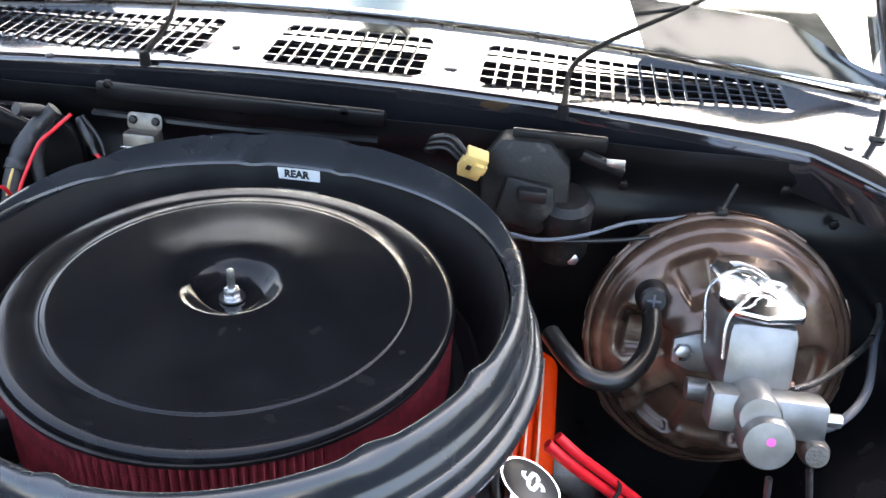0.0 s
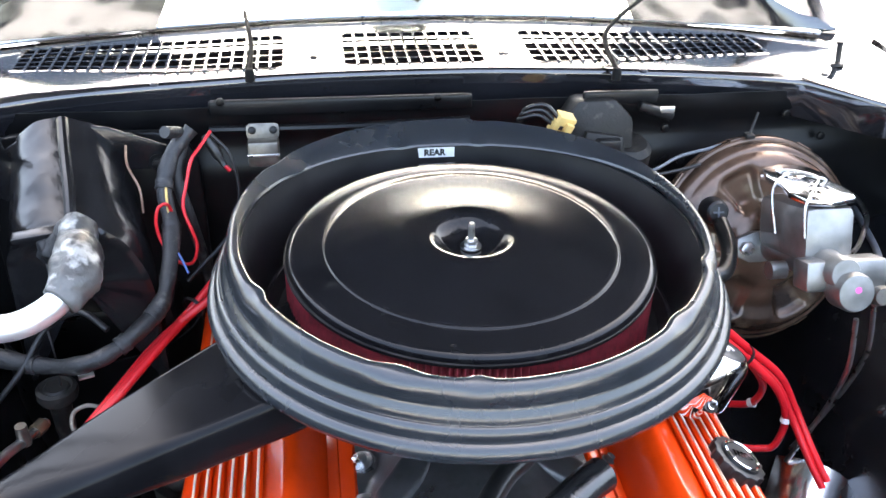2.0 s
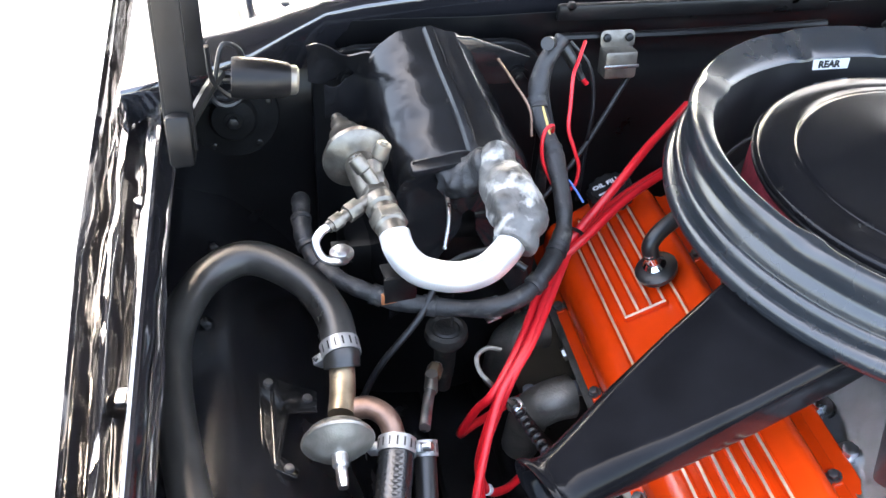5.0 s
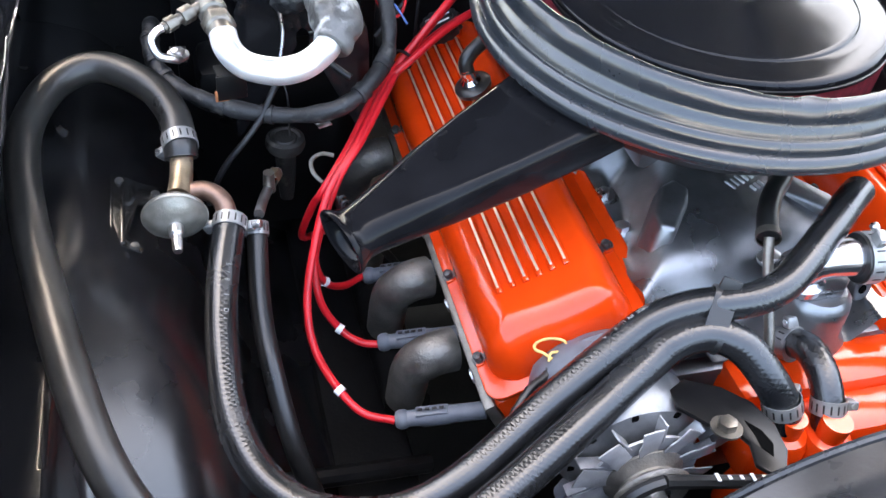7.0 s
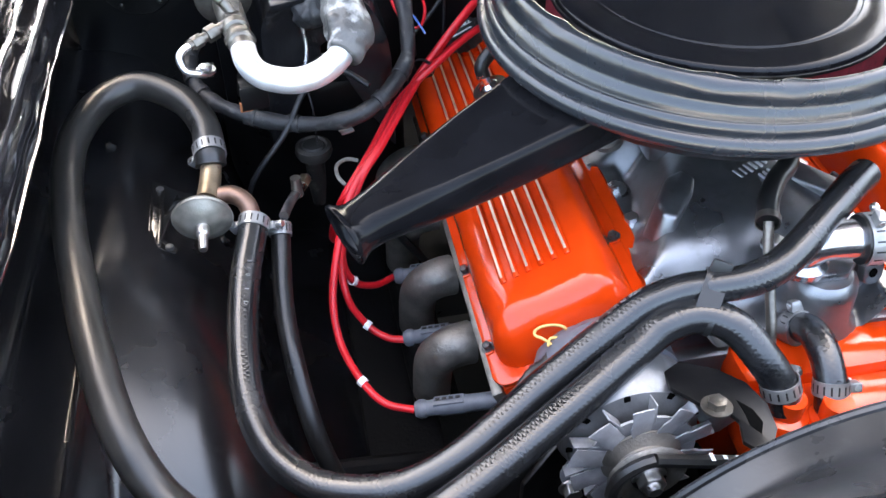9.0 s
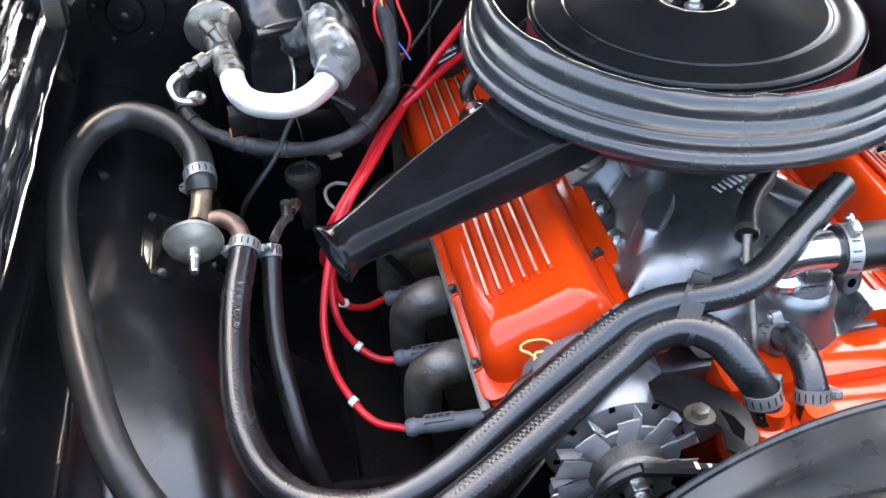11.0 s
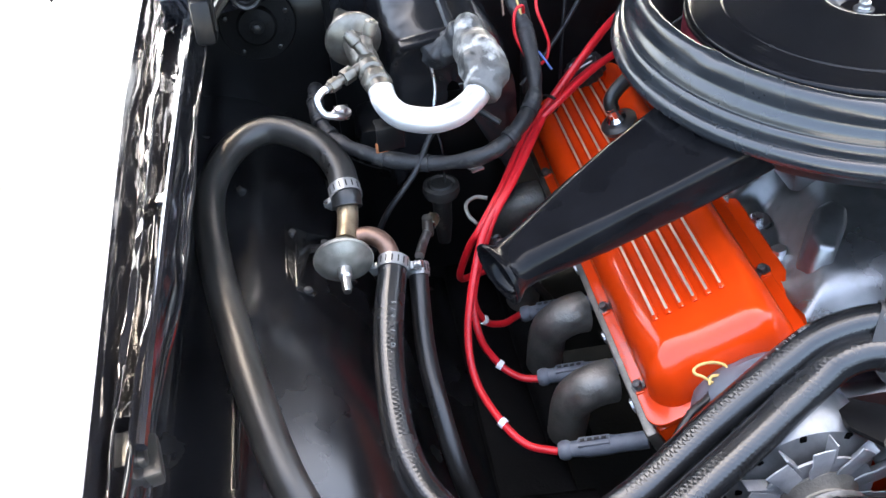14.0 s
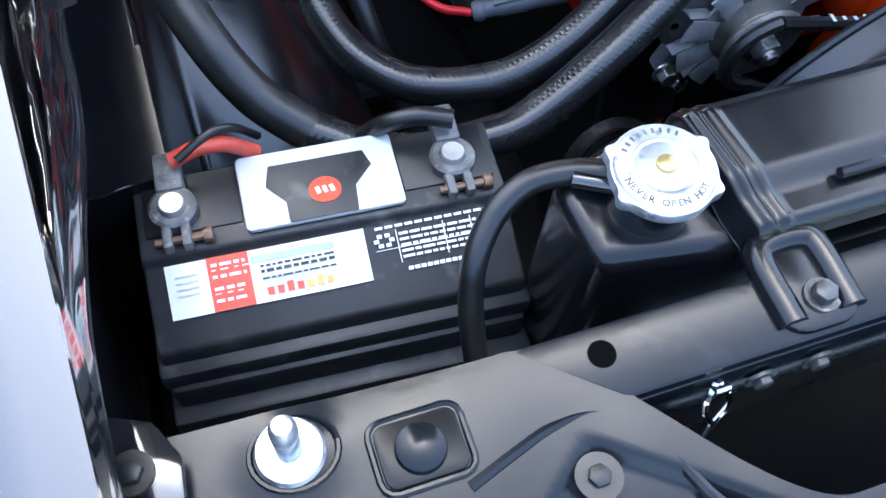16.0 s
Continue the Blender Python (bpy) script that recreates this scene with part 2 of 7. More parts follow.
def thing(name, m, label, category, group="", kind=""):
    """An empty at the thing's base; its parts are built in its own axes."""
    ob = new(name)
    ob.empty_display_size = 0.02
    ob.matrix_world = m
    return tagged(ob, label, category, group, kind)


def single(name, bm, mat, m, label, category, group="", kind="", angle=35):
    ob = part(name, bm, mat, None, label, angle)
    ob.matrix_world = m
    return tagged(ob, label, category, group, kind)


def recalc(bm):
    bmesh.ops.recalc_face_normals(bm, faces=bm.faces[:])
    return bm


def moved(bm, m):
    bmesh.ops.transform(bm, matrix=m, verts=bm.verts[:])
    return bm


def joined(*bms):
    out = bmesh.new()
    for b in bms:
        me = bpy.data.meshes.new("tmp")
        b.to_mesh(me)
        b.free()
        out.from_mesh(me)
        bpy.data.meshes.remove(me)
    return out


def box(sx, sy, sz, bevel=0.0, m=None, seg=2):
    """A box that stands on z = 0, centred in x and y."""
    bm = bmesh.new()
    bmesh.ops.create_cube(bm, size=1)
    bmesh.ops.transform(bm, matrix=Matrix.Diagonal((sx, sy, sz, 1)) @ pose(0, 0, 0.5), verts=bm.verts[:])
    if bevel:
        bmesh.ops.bevel(bm, geom=bm.edges[:], offset=bevel, segments=seg, profile=0.5, affect="EDGES")
    return moved(bm, m) if m else bm


def lathe(profile, seg=48, m=None, wobble=None):
    """A turned body: (radius, height) pairs round z. A radius of 0 closes it."""
    bm = bmesh.new()
    rings = []
    for r, z in profile:
        if r < 1e-6:
            rings.append([bm.verts.new((0, 0, z))])
        else:
            ring = []
            for i in range(seg):
                a = 2 * math.pi * i / seg
                dr, dz = wobble(a, r, z) if wobble else (0, 0)
                ring.append(bm.verts.new(((r + dr) * math.cos(a), (r + dr) * math.sin(a), z + dz)))
            rings.append(ring)
    for p, q in zip(rings, rings[1:]):
        for i in range(seg):
            j = (i + 1) % seg
            if len(p) == 1 and len(q) == 1:
                break
            if len(p) == 1:
                bm.faces.new((p[0], q[i], q[j]))
            elif len(q) == 1:
                bm.faces.new((p[i], p[j], q[0]))
            else:
                bm.faces.new((p[i], p[j], q[j], q[i]))
    recalc(bm)
    return moved(bm, m) if m else bm


def smooth_line(pts, steps=8):
    """A Catmull-Rom line through the points."""
    p = [Vector(v) for v in pts]
    p = [p[0] * 2 - p[1]] + p + [p[-1] * 2 - p[-2]]
    out = []
    for a, b, c, d in zip(p, p[1:], p[2:], p[3:]):
        for i in range(steps):
            t = i / steps
            out.append(0.5 * (2 * b + (c - a) * t + (2 * a - 5 * b + 4 * c - d) * t * t + (3 * b - a - 3 * c + d) * t ** 3))
    return out + [p[-2]]


def tube(pts, radius, seg=12, steps=8, smooth=True, flat=1.0, hollow=0.0):
    """A round bar or hose along the points; radius may be a function of the way from 0 to 1."""
    line = smooth_line(pts, steps) if smooth else [Vector(v) for v in pts]
    bm = bmesh.new()
    n = len(line)
    tang = [(line[min(i + 1, n - 1)] - line[max(i - 1, 0)]).normalized() for i in range(n)]
    side = tang[0].orthogonal().normalized()
    rings = []
    for i, (p, t) in enumerate(zip(line, tang)):
        side = (side - t * side.dot(t)).normalized()
        up = t.cross(side)
        r = radius(i / (n - 1)) if callable(radius) else radius
        rings.append([bm.verts.new(p + (side * math.cos(2 * math.pi * k / seg) + up * flat * math.sin(2 * math.pi * k / seg)) * r) for k in range(seg)])
    for a, b in zip(rings, rings[1:]):
        for k in range(seg):
            bm.faces.new((a[k], a[(k + 1) % seg], b[(k + 1) % seg], b[k]))
    uv = bm.loops.layers.uv.new("run")
    far, way = [0.0], {}
    for p, q in zip(line, line[1:]):
        far.append(far[-1] + (q - p).length)
    for i, ring in enumerate(rings):
        for k, v in enumerate(ring):
            way[v] = (far[i], k / seg)
    for f in bm.faces:
        wrap = max(way[lp.vert][1] for lp in f.loops) > 0.75
        for lp in f.loops:
            u, t = way[lp.vert]
            lp[uv].uv = (u, t + 1 if wrap and t < 0.25 else t)
    bm.faces.new(rings[0][::-1])
    bm.faces.new(rings[-1])
    return recalc(bm)


def prism(outline, height, bevel=0.0, m=None, seg=2, top_only=False, taper=0.0):
    """A plate with the outline, from z = 0 up."""
    bm = bmesh.new()
    vs = [bm.verts.new((x, y, 0)) for x, y in outline]
    f = bm.faces.new(vs)
    up = bmesh.ops.extrude_face_region(bm, geom=[f])["geom"]
    tops = [v for v in up if isinstance(v, bmesh.types.BMVert)]
    cx = sum(v.co.x for v in tops) / len(tops)
    cy = sum(v.co.y for v in tops) / len(tops)
    for v in tops:
        v.co.z += height
        v.co.x += (cx - v.co.x) * taper
        v.co.y += (cy - v.co.y) * taper
    recalc(bm)
    if bevel:
        edges = [e for e in bm.edges if not top_only or all(abs(v.co.z - height) < 1e-6 for v in e.verts)]
        bmesh.ops.bevel(bm, geom=edges, offset=bevel, segments=seg, profile=0.5, affect="EDGES")
    return moved(bm, m) if m else bm


def rounded(w, h, r, n=5):
    """The outline of a rectangle with round corners."""
    out = []
    for cx, cy, a0 in ((w / 2 - r, h / 2 - r, 0), (-w / 2 + r, h / 2 - r, 90), (-w / 2 + r, -h / 2 + r, 180), (w / 2 - r, -h / 2 + r, 270)):
        for i in range(n + 1):
            a = radians(a0 + 90 * i / n)
            out.append((cx + r * math.cos(a), cy + r * math.sin(a)))
    return out


def sheet(fn, nu, nv, thick=0.0015):
    """Pressed sheet metal: fn(u, v) gives a place for u and v from 0 to 1."""
    bm = bmesh.new()
    g = [[bm.verts.new(fn(i / nu, j / nv)) for j in range(nv + 1)] for i in range(nu + 1)]
    for i in range(nu):
        for j in range(nv):
            bm.faces.new((g[i][j], g[i + 1][j], g[i + 1][j + 1], g[i][j + 1]))
    bm.normal_update()
    if thick:
        bmesh.ops.solidify(bm, geom=bm.faces[:], thickness=thick)
    return recalc(bm)


def aim(origin, toward):
    """A pose at origin whose z points at toward."""
    o, t = Vector(origin), Vector(toward)
    return Matrix.Translation(o) @ (t - o).to_track_quat("Z", "Y").to_matrix().to_4x4()


def hexagon(r, h, bevel=0.0008):
    return prism([(r * math.cos(radians(60 * i)), r * math.sin(radians(60 * i))) for i in range(6)], h, bevel)


def bump_at(u, c, w):
    """A smooth hump of height 1 round c."""
    d = abs(u - c) / w
    return 0.5 + 0.5 * math.cos(math.pi * d) if d < 1 else 0.0


def ramp(u, a, b):
    t = min(1, max(0, (u - a) / (b - a)))
    return t * t * (3 - 2 * t)

# ---- ground and bodywork ----
bm = bmesh.new()
bmesh.ops.create_grid(bm, x_segments=8, y_segments=8, size=400)
tagged(single("ground", bm, M_GROUND, pose(0, 0, 0), "pale sunlit concrete ground round the car", "ground"), kind="structure")


def ridge(y, seed, size):
    return noise.noise(Vector((y * 7.0, seed, 0.3))) * size + noise.noise(Vector((y * 23.0, seed, 1.7))) * size * 0.5


def fender(side):
    """The front fender: outer skin, rolled inner flange with pressed ridges, and its bolts."""
    f = thing("front_fender", pose(side * 0.7, 0, 0.5), "gloss black front fender with a rolled inner flange", "fender", "front fenders")
    prof = [(0.245, 0.05), (0.235, 0.25), (0.2, 0.345), (0.13, 0.39), (0.06, 0.407), (0.03, 0.411), (0.026, 0.404), (0.022, 0.382),
            (0.016, 0.378), (0.012, 0.391), (0.007, 0.395), (0.001, 0.393), (-0.003, 0.374), (-0.012, 0.371), (-0.02, 0.389), (-0.026, 0.391),
            (-0.031, 0.385), (-0.037, 0.372), (-0.04, 0.36)]
    n = len(prof) - 1

    def place(u, v):
        k = v * n
        i = min(int(k), n - 1)
        x = prof[i][0] + (prof[i + 1][0] - prof[i][0]) * (k - i)
        z = prof[i][1] + (prof[i + 1][1] - prof[i][1]) * (k - i)
        y = -0.86 + 1.42 * u
        w = 1.0 if v > 0.35 else 0.0
        outer = 0.034 + 0.058 * min(y, 0.0) + 0.024 * max(y, 0.0)
        inner = -0.021 + 0.008 * ramp(-y, 0.18, 0.36) + 0.012 * ramp(-y, 0.44, 0.62)
        x = inner + (x + 0.04) / 0.07 * (outer - inner) if x < 0.03 else x - 0.03 + outer
        return Vector((side * (x + w * ridge(y, k, 0.003)), y, z + w * ridge(y, k + 9, 0.0048) - 0.10 * (ramp(-y, 0.7, 0.95))))
    part("skin", sheet(place, 150, n * 3, 0.0), M_BODY, f, angle=60)
    part("edge_bead", tube([place(i / 40, 1.0) for i in range(41)], 0.002, 6, 2), M_BODY, f)
    for y in (-0.36, -0.12, 0.1, 0.3):
        b = part("bolt", hexagon(0.008, 0.006), M_BODY, f)
        b.location = (side * -0.002, y, 0.376)
    rail = part("stiffener", tube([(side * -0.012, 0.3, 0.392), (side * -0.012, 0.1, 0.393), (side * -0.012, -0.15, 0.391), (side * -0.014, -0.4, 0.388)], 0.004, 8), M_BODY, f)
    return f


fender(-1)
fender(1)
for side in (-1, 1):
    b = thing("rubber_bumper", pose(side * 0.705, -0.392, 0.858, 0, 0, side * -12), "grey rubber hood bumper block on the fender flange", "bumper", "hood bumpers")
    part("pad", joined(box(0.036, 0.03, 0.022, 0.004), box(0.018, 0.036, 0.014, 0.003, pose(-side * 0.016, -0.004, 0))), M_OLDHOSE, b)
    part("clip", box(0.02, 0.026, 0.006, 0.001), M_PLASTIC, b)


def cowl_front(x):
    a = abs(x)
    return 0.38 - 0.03 * (a / 0.5) ** 2 - 0.075 * ramp(a, 0.5, 0.62) - 0.02 * ramp(a, 0.6, 0.7)


def cowl_top(x, y):
    return 0.946 - 0.028 * (x / 0.7) ** 2 + 0.0008 * noise.noise(Vector((x * 9, y * 9, 0)))


def sweep(x):
    """How far the front edge of a grille sweeps back at its outer end."""
    return 0.052 * ramp(abs(x), 0.3, 0.54)


GRILLES = ((-0.52, -0.172), (-0.094, 0.093), (0.158, 0.512))
cowl = thing("cowl_panel", pose(0, 0.45, 0.9), "gloss black cowl panel with three air grilles below the windshield", "cowl panel", kind="structure")
xs = sorted({round(v, 4) for g in GRILLES for v in g} | {round(-0.72 + 0.04 * i, 3) for i in range(37)})
bm = bmesh.new()
cols = []
for x in xs:
    f0 = cowl_front(x)
    line = [(x, f0 + 0.012, 0.875), (x, f0 + 0.002, 0.905), (x, f0, cowl_top(x, f0) - 0.006), (x, f0 + 0.001, cowl_top(x, f0) - 0.002), (x, f0 + 0.004, cowl_top(x, f0))]
    g0 = 0.404 + sweep(x)
    line += [(x, f0 + (g0 - f0) * t, cowl_top(x, f0 + (g0 - f0) * t)) for t in (0.4, 0.6, 0.8, 1.0)]
    line += [(x, y, cowl_top(x, y)) for y in (g0 * 0.66 + 0.53 * 0.34, g0 * 0.34 + 0.53 * 0.66, 0.53, 0.55, max(0.565, 0.605 - 0.05 * (x / 0.6) ** 2))]
    cols.append([bm.verts.new((a, b - 0.45, c - 0.9)) for a, b, c in line])
for i in range(len(xs) - 1):
    mid = (xs[i] + xs[i + 1]) / 2
    for j in range(len(cols[0]) - 1):
        if 8 <= j <= 10 and any(a < mid < b for a, b in GRILLES):
            continue
        bm.faces.new((cols[i][j], cols[i + 1][j], cols[i + 1][j + 1], cols[i][j + 1]))
bm.normal_update()
bmesh.ops.solidify(bm, geom=bm.faces[:], thickness=0.0015)
part("panel", recalc(bm), M_BODY, cowl, angle=50)
part("plenum", joined(box(1.3, 0.16, 0.01, 0, pose(0, 0.01, -0.08)), box(1.3, 0.01, 0.1, 0, pose(0, 0.09, -0.08)), box(1.3, 0.01, 0.07, 0, pose(0, -0.065, -0.08))), M_PLASTIC, cowl)
for x in (-0.133, 0.126, -0.133, 0.12, 0.3, -0.33, -0.56, 0.56):
    b = part("plug", lathe([(0, 0.0025), (0.004, 0.002), (0.0055, 0)], 12), M_PLASTIC, cowl)
    y = 0.44 if abs(x) < 0.2 else 0.372
    b.location = (x, y - 0.45, cowl_top(x, y) - 0.9)
for gx0, gx1 in GRILLES:
    w, d = gx1 - gx0 + 0.014, 0.14
    cx = (gx0 + gx1) / 2
    g = thing("cowl_grille", pose(cx, 0.467, cowl_top(cx, 0.45) - 0.001 + (0.004 if cx == 0 else 0.0)), "black cowl air grille of crossed slats", "air grille", "cowl grilles")
    bend = -0.028 / 0.49
    z_at = lambda x: bend * ((cx + x) ** 2 - cx ** 2)
    fit_y = lambda x, y: y + sweep(cx + x) * (0.5 - y / d)
    bm = bmesh.new()
    o, i = [[(x, fit_y(x, y)) for x, y in line] for line in (rounded(w, d, 0.014), rounded(w - 0.016, d - 0.016, 0.01))]
    for (x0, y0), (x1, y1), (x2, y2), (x3, y3) in zip(o, o[1:] + o[:1], i[1:] + i[:1], i):
        bm.faces.new([bm.verts.new((x, y, z_at(x) + dz)) for x, y, dz in ((x0, y0, 0.001), (x1, y1, 0.001), (x2, y2, 0.0022), (x3, y3, 0.0022))])
        bm.faces.new([bm.verts.new((x, y, z_at(x) + dz)) for x, y, dz in ((x3, y3, 0.0022), (x2, y2, 0.0022), (x2, y2, -0.004), (x3, y3, -0.004))])
    bmesh.ops.remove_doubles(bm, verts=bm.verts[:], dist=0.0003)
    part("frame", recalc(bm), M_BODY, g, angle=20)
    n = round((w - 0.016) / 0.0165)
    for k in range(1, n):
        x = -(w - 0.016) / 2 + (w - 0.016) * k / n
        y0, y1 = fit_y(x, 0.007 - d / 2), fit_y(x, d / 2 - 0.007)
        s = part("slat", box(0.0036, y1 - y0, 0.008, 0.0005, seg=1), M_BODY, g)
        s.location = (x, (y0 + y1) / 2, z_at(x) - 0.004)
    for k in range(1, 5):
        y = -(d - 0.016) / 2 + (d - 0.016) * k / 5
        part("slat", sheet(lambda u, v: Vector(((w - 0.014) * (u - 0.5), fit_y((w - 0.014) * (u - 0.5), y) + 0.0028 * (v - 0.5), z_at((w - 0.014) * (u - 0.5)) + 0.0012)), 8, 1, 0.003), M_BODY, g)

# wiper arms and washer nozzles
for pts, jet in (([(-0.213, 0.366, 0.955), (-0.212, 0.43, 0.968), (-0.217, 0.47, 0.978), (-0.222, 0.51, 0.986)], True),
                 ([(0.255, 0.35, 0.95), (0.262, 0.435, 0.965), (0.3, 0.49, 0.978), (0.375, 0.562, 0.995), (0.45, 0.62, 1.02)], False)):
    w = thing("windshield_wiper", pose(*pts[0]), "slim black windshield wiper lying over the cowl grille", "wiper", "wipers")
    local = [Vector(p) - Vector(pts[0]) for p in pts]
    part("arm", tube(local, lambda u: 0.0036 - 0.0012 * u, 8), M_SHADE, w)
    part("pivot", lathe([(0.0, 0.005), (0.004, 0.004), (0.006, 0.0), (0.006, -0.012), (0, -0.012)], 16), M_SHADE, w)
p = single("cowl_bump_stop", joined(lathe([(0.009, 0), (0.009, 0.004), (0.004, 0.006), (0.004, 0.03), (0.006, 0.034), (0, 0.036)], 14)), M_PLASTIC, pose(-0.6, 0.41, 0.925, -12, 0, 0), "black rubber stop on the cowl corner", "bump stop")
copy_thing(p, pose(0.6, 0.41, 0.925, -12, 0, 0))

# windshield with a white folding sunshade behind it
glass = bpy.data.materials.new("windshield_glass")
glass.use_nodes = True
gb = glass.node_tree.nodes["Principled BSDF"]
gb.inputs["Base Color"].default_value, gb.inputs["Roughness"].default_value = (0.85, 0.92, 0.9, 1), 0.01
gb.inputs["Transmission Weight"].default_value, gb.inputs["IOR"].default_value = 1.0, 1.5


def shield(u, v):
    x = (u - 0.5) * 1.28
    return Vector((x, 0.598 - 0.055 * (x / 0.64) ** 2 + 0.6 * v, 0.951 - 0.022 * (x / 0.64) ** 2 + 0.37 * v))


ws = thing("window_1", pose(0, 0, 0), "raked windshield with thin trim along its lower edge", "windshield", kind="structure")
pane = part("pane", sheet(shield, 24, 8, 0.005), glass, ws)
pane.visible_shadow = False
part("lower_trim", tube([shield(i / 24, 0) + Vector((0, -0.004, 0.001)) for i in range(25)], 0.0035, 8), M_STEEL, ws)
part("dashboard", box(1.25, 0.6, 0.02, 0.004, pose(0, 0.94, 0.91)), M_SHADE, ws)
shade = thing("sunshade", pose(0.004, 0.612, 0.946), "white folding sunshade propped behind the windshield", "sunshade")
part("panel", sheet(lambda u, v: Vector(((u - 0.5) * (0.74 - 0.2 * v), 0.56 * v - 0.012 * (2 * u - 1) ** 2, 0.345 * v - 0.006 * (2 * u - 1) ** 2 + 0.003 * (int(u * 12) % 2))), 48, 6, 0.003), M_FOIL, shade)
part("lower_binding", tube([(0.37 * (2 * u / 20 - 1), -0.004 - 0.012 * (2 * u / 20 - 1) ** 2, 0.001 - 0.006 * (2 * u / 20 - 1) ** 2) for u in range(21)], 0.003, 8), M_DULL, shade)
part("strap", tube([(0.02, 0.012, 0.016), (0.035, 0.02, 0.03), (0.03, 0.05, 0.045), (0.0, 0.06, 0.05), (-0.04, 0.055, 0.048)], 0.004, 8), M_DULL, shade)
part("cup", lathe([(0.0, 0.0), (0.03, 0.004), (0.05, 0.016), (0.056, 0.03), (0.052, 0.032), (0.044, 0.02), (0, 0.012)], 32, pose(0.005, 0.075, 0.058, 32, 0, 0)), M_DULL, shade, "grey rounded cup on the shade")
# cabin behind; its plain walls are added to keep light out behind the glass
cab = thing("car_roof", pose(0, 1.1, 1.3), "black car roof with its windshield pillars", "roof")
part("panel", box(1.3, 1.5, 0.04, 0.015, pose(0, 0.82, 0.0)), M_BODY, cab)
for s in (-1, 1):
    part("pillar", tube([(s * 0.665, -0.53, -0.385), (s * 0.64, -0.2, -0.16), (s * 0.6, 0.1, 0.02)], 0.022, 10), M_BODY, cab)
    part("side_wall", box(0.02, 1.5, 0.9, 0.004, pose(s * 0.67, 0.72, -0.9)), M_SHADE, cab)
part("rear_wall", box(1.34, 0.02, 0.9, 0.004, pose(0, 1.5, -0.9)), M_SHADE, cab)

# open hood above, on its hinges
hood = thing("hood", pose(0, 0.57, 1.215, -52, 0, 0), "black hood standing open above the engine bay", "hood")
part("skin", box(1.42, 1.36, 0.012, 0.005, pose(0, -0.57, 0.04)), M_BODY, hood)
part("inner_panel", box(1.36, 1.31, 0.01, 0.003, pose(0, -0.565, 0.02)), M_BAY, hood)
for x in (-0.5, 0.0, 0.5):
    part("brace", box(0.09, 1.1, 0.022, 0.008, pose(x, -0.62, 0.0)), M_BAY, hood)
# gloss strips added to stand in for the grille's reflection in the windshield
for side in (-1, 1):
    part("rear_corner", sheet(lambda u, v: hood.matrix_world.inverted() @ Vector((side * (0.352 - 0.03 * v + 0.31 * u), 0.59 - 0.055 * ((0.352 + 0.31 * u) / 0.64) ** 2 + 0.012 * v + 0.0004 * noise.noise(Vector((u * 9, v * 2, side * 3.1))), 0.944 - 0.008 * u + (0.062 - 0.045 * ramp(u, 0.55, 1.0)) * v)), 40, 8, 0.002), M_BODY, hood, angle=60)
for side in (-1, 1):
    hg = part("hinge", box(0.021, 0.024, 0.046, 0.005, pose(0, -0.034, 0.05, -12, 0, 0)), M_HINGE, hood, "black hinge with two upright arms")
    hg.matrix_local = hood.matrix_world.inverted() @ pose(side * 0.66, 0.14, 0.86)
    part("arm", joined(box(0.022, 0.006, 0.44, 0.002, pose(-side * 0.002, -0.03, 0.06, -12, 0, 0)), box(0.005, 0.02, 0.44, 0.002, pose(side * 0.009, -0.022, 0.06, -12, 0, 0))), M_HINGE, hg)
    part("arm", joined(box(0.017, 0.006, 0.4, 0.002, pose(-side * 0.012, 0.08, 0.07, -10, 0, 0)), box(0.005, 0.018, 0.4, 0.002, pose(-side * 0.003, 0.088, 0.07, -10, 0, 0))), M_HINGE, hg)
    part("link", tube([(0, 0.02, 0.05), (-side * 0.02, 0.07, 0.06), (-side * 0.03, 0.12, 0.05)], 0.006, 8), M_BAY, hg)
    part("spring", tube([(-side * (0.035 + 0.016 * math.cos(a * 0.9)), 0.1 + 0.0032 * a * 0.6, 0.035 + 0.016 * math.sin(a * 0.9)) for a in range(40)], 0.003, 6, 2), M_PLASTIC, hg)
    part("bush", lathe([(0, 0), (0.012, 0), (0.0145, 0.003), (0.0165, 0.02), (0.0175, 0.045), (0.0165, 0.049), (0.0125, 0.048), (0.0115, 0.02), (0, 0.02)], 24, pose(-side * 0.094, -0.005, 0.108, 0, side * 84, 0)), M_HINGE, hg, "black rubber bush")
    # the bright glint on the bush's end, put in as a paler cap
    part("bush_cap", lathe([(0, -0.006), (0.01, -0.006), (0.0122, -0.004), (0.0128, 0.004), (0, 0.004)], 24, pose(-side * 0.094, -0.005, 0.108, 0, side * 84, 0)), M_DULL, hg, "pale end cap put in for the glint on the bush")
    part("wire_loop", tube([(-side * 0.03, 0.01, 0.1), (-side * 0.04, 0.02, 0.13), (-side * 0.055, 0.03, 0.115), (-side * 0.05, 0.02, 0.08), (-side * 0.03, 0.01, 0.1), (-side * 0.028, 0.0, 0.14)], 0.0022, 6), M_PLASTIC, hg)

# firewall with its pressed rail
fw = thing("wall_firewall", pose(0, 0.35, 0.15), "black painted steel firewall with a pressed rail", "firewall", kind="structure")
part("panel", sheet(lambda u, v: Vector(((u - 0.5) * 1.44, 0.012 * bump_at(v, 0.93, 0.05) - 0.05 * ramp(v, 0.55, 0.2) + 0.003 * noise.noise(Vector((u * 14, v * 8, 0))), 0.765 * v)), 60, 60), M_BAY, fw)
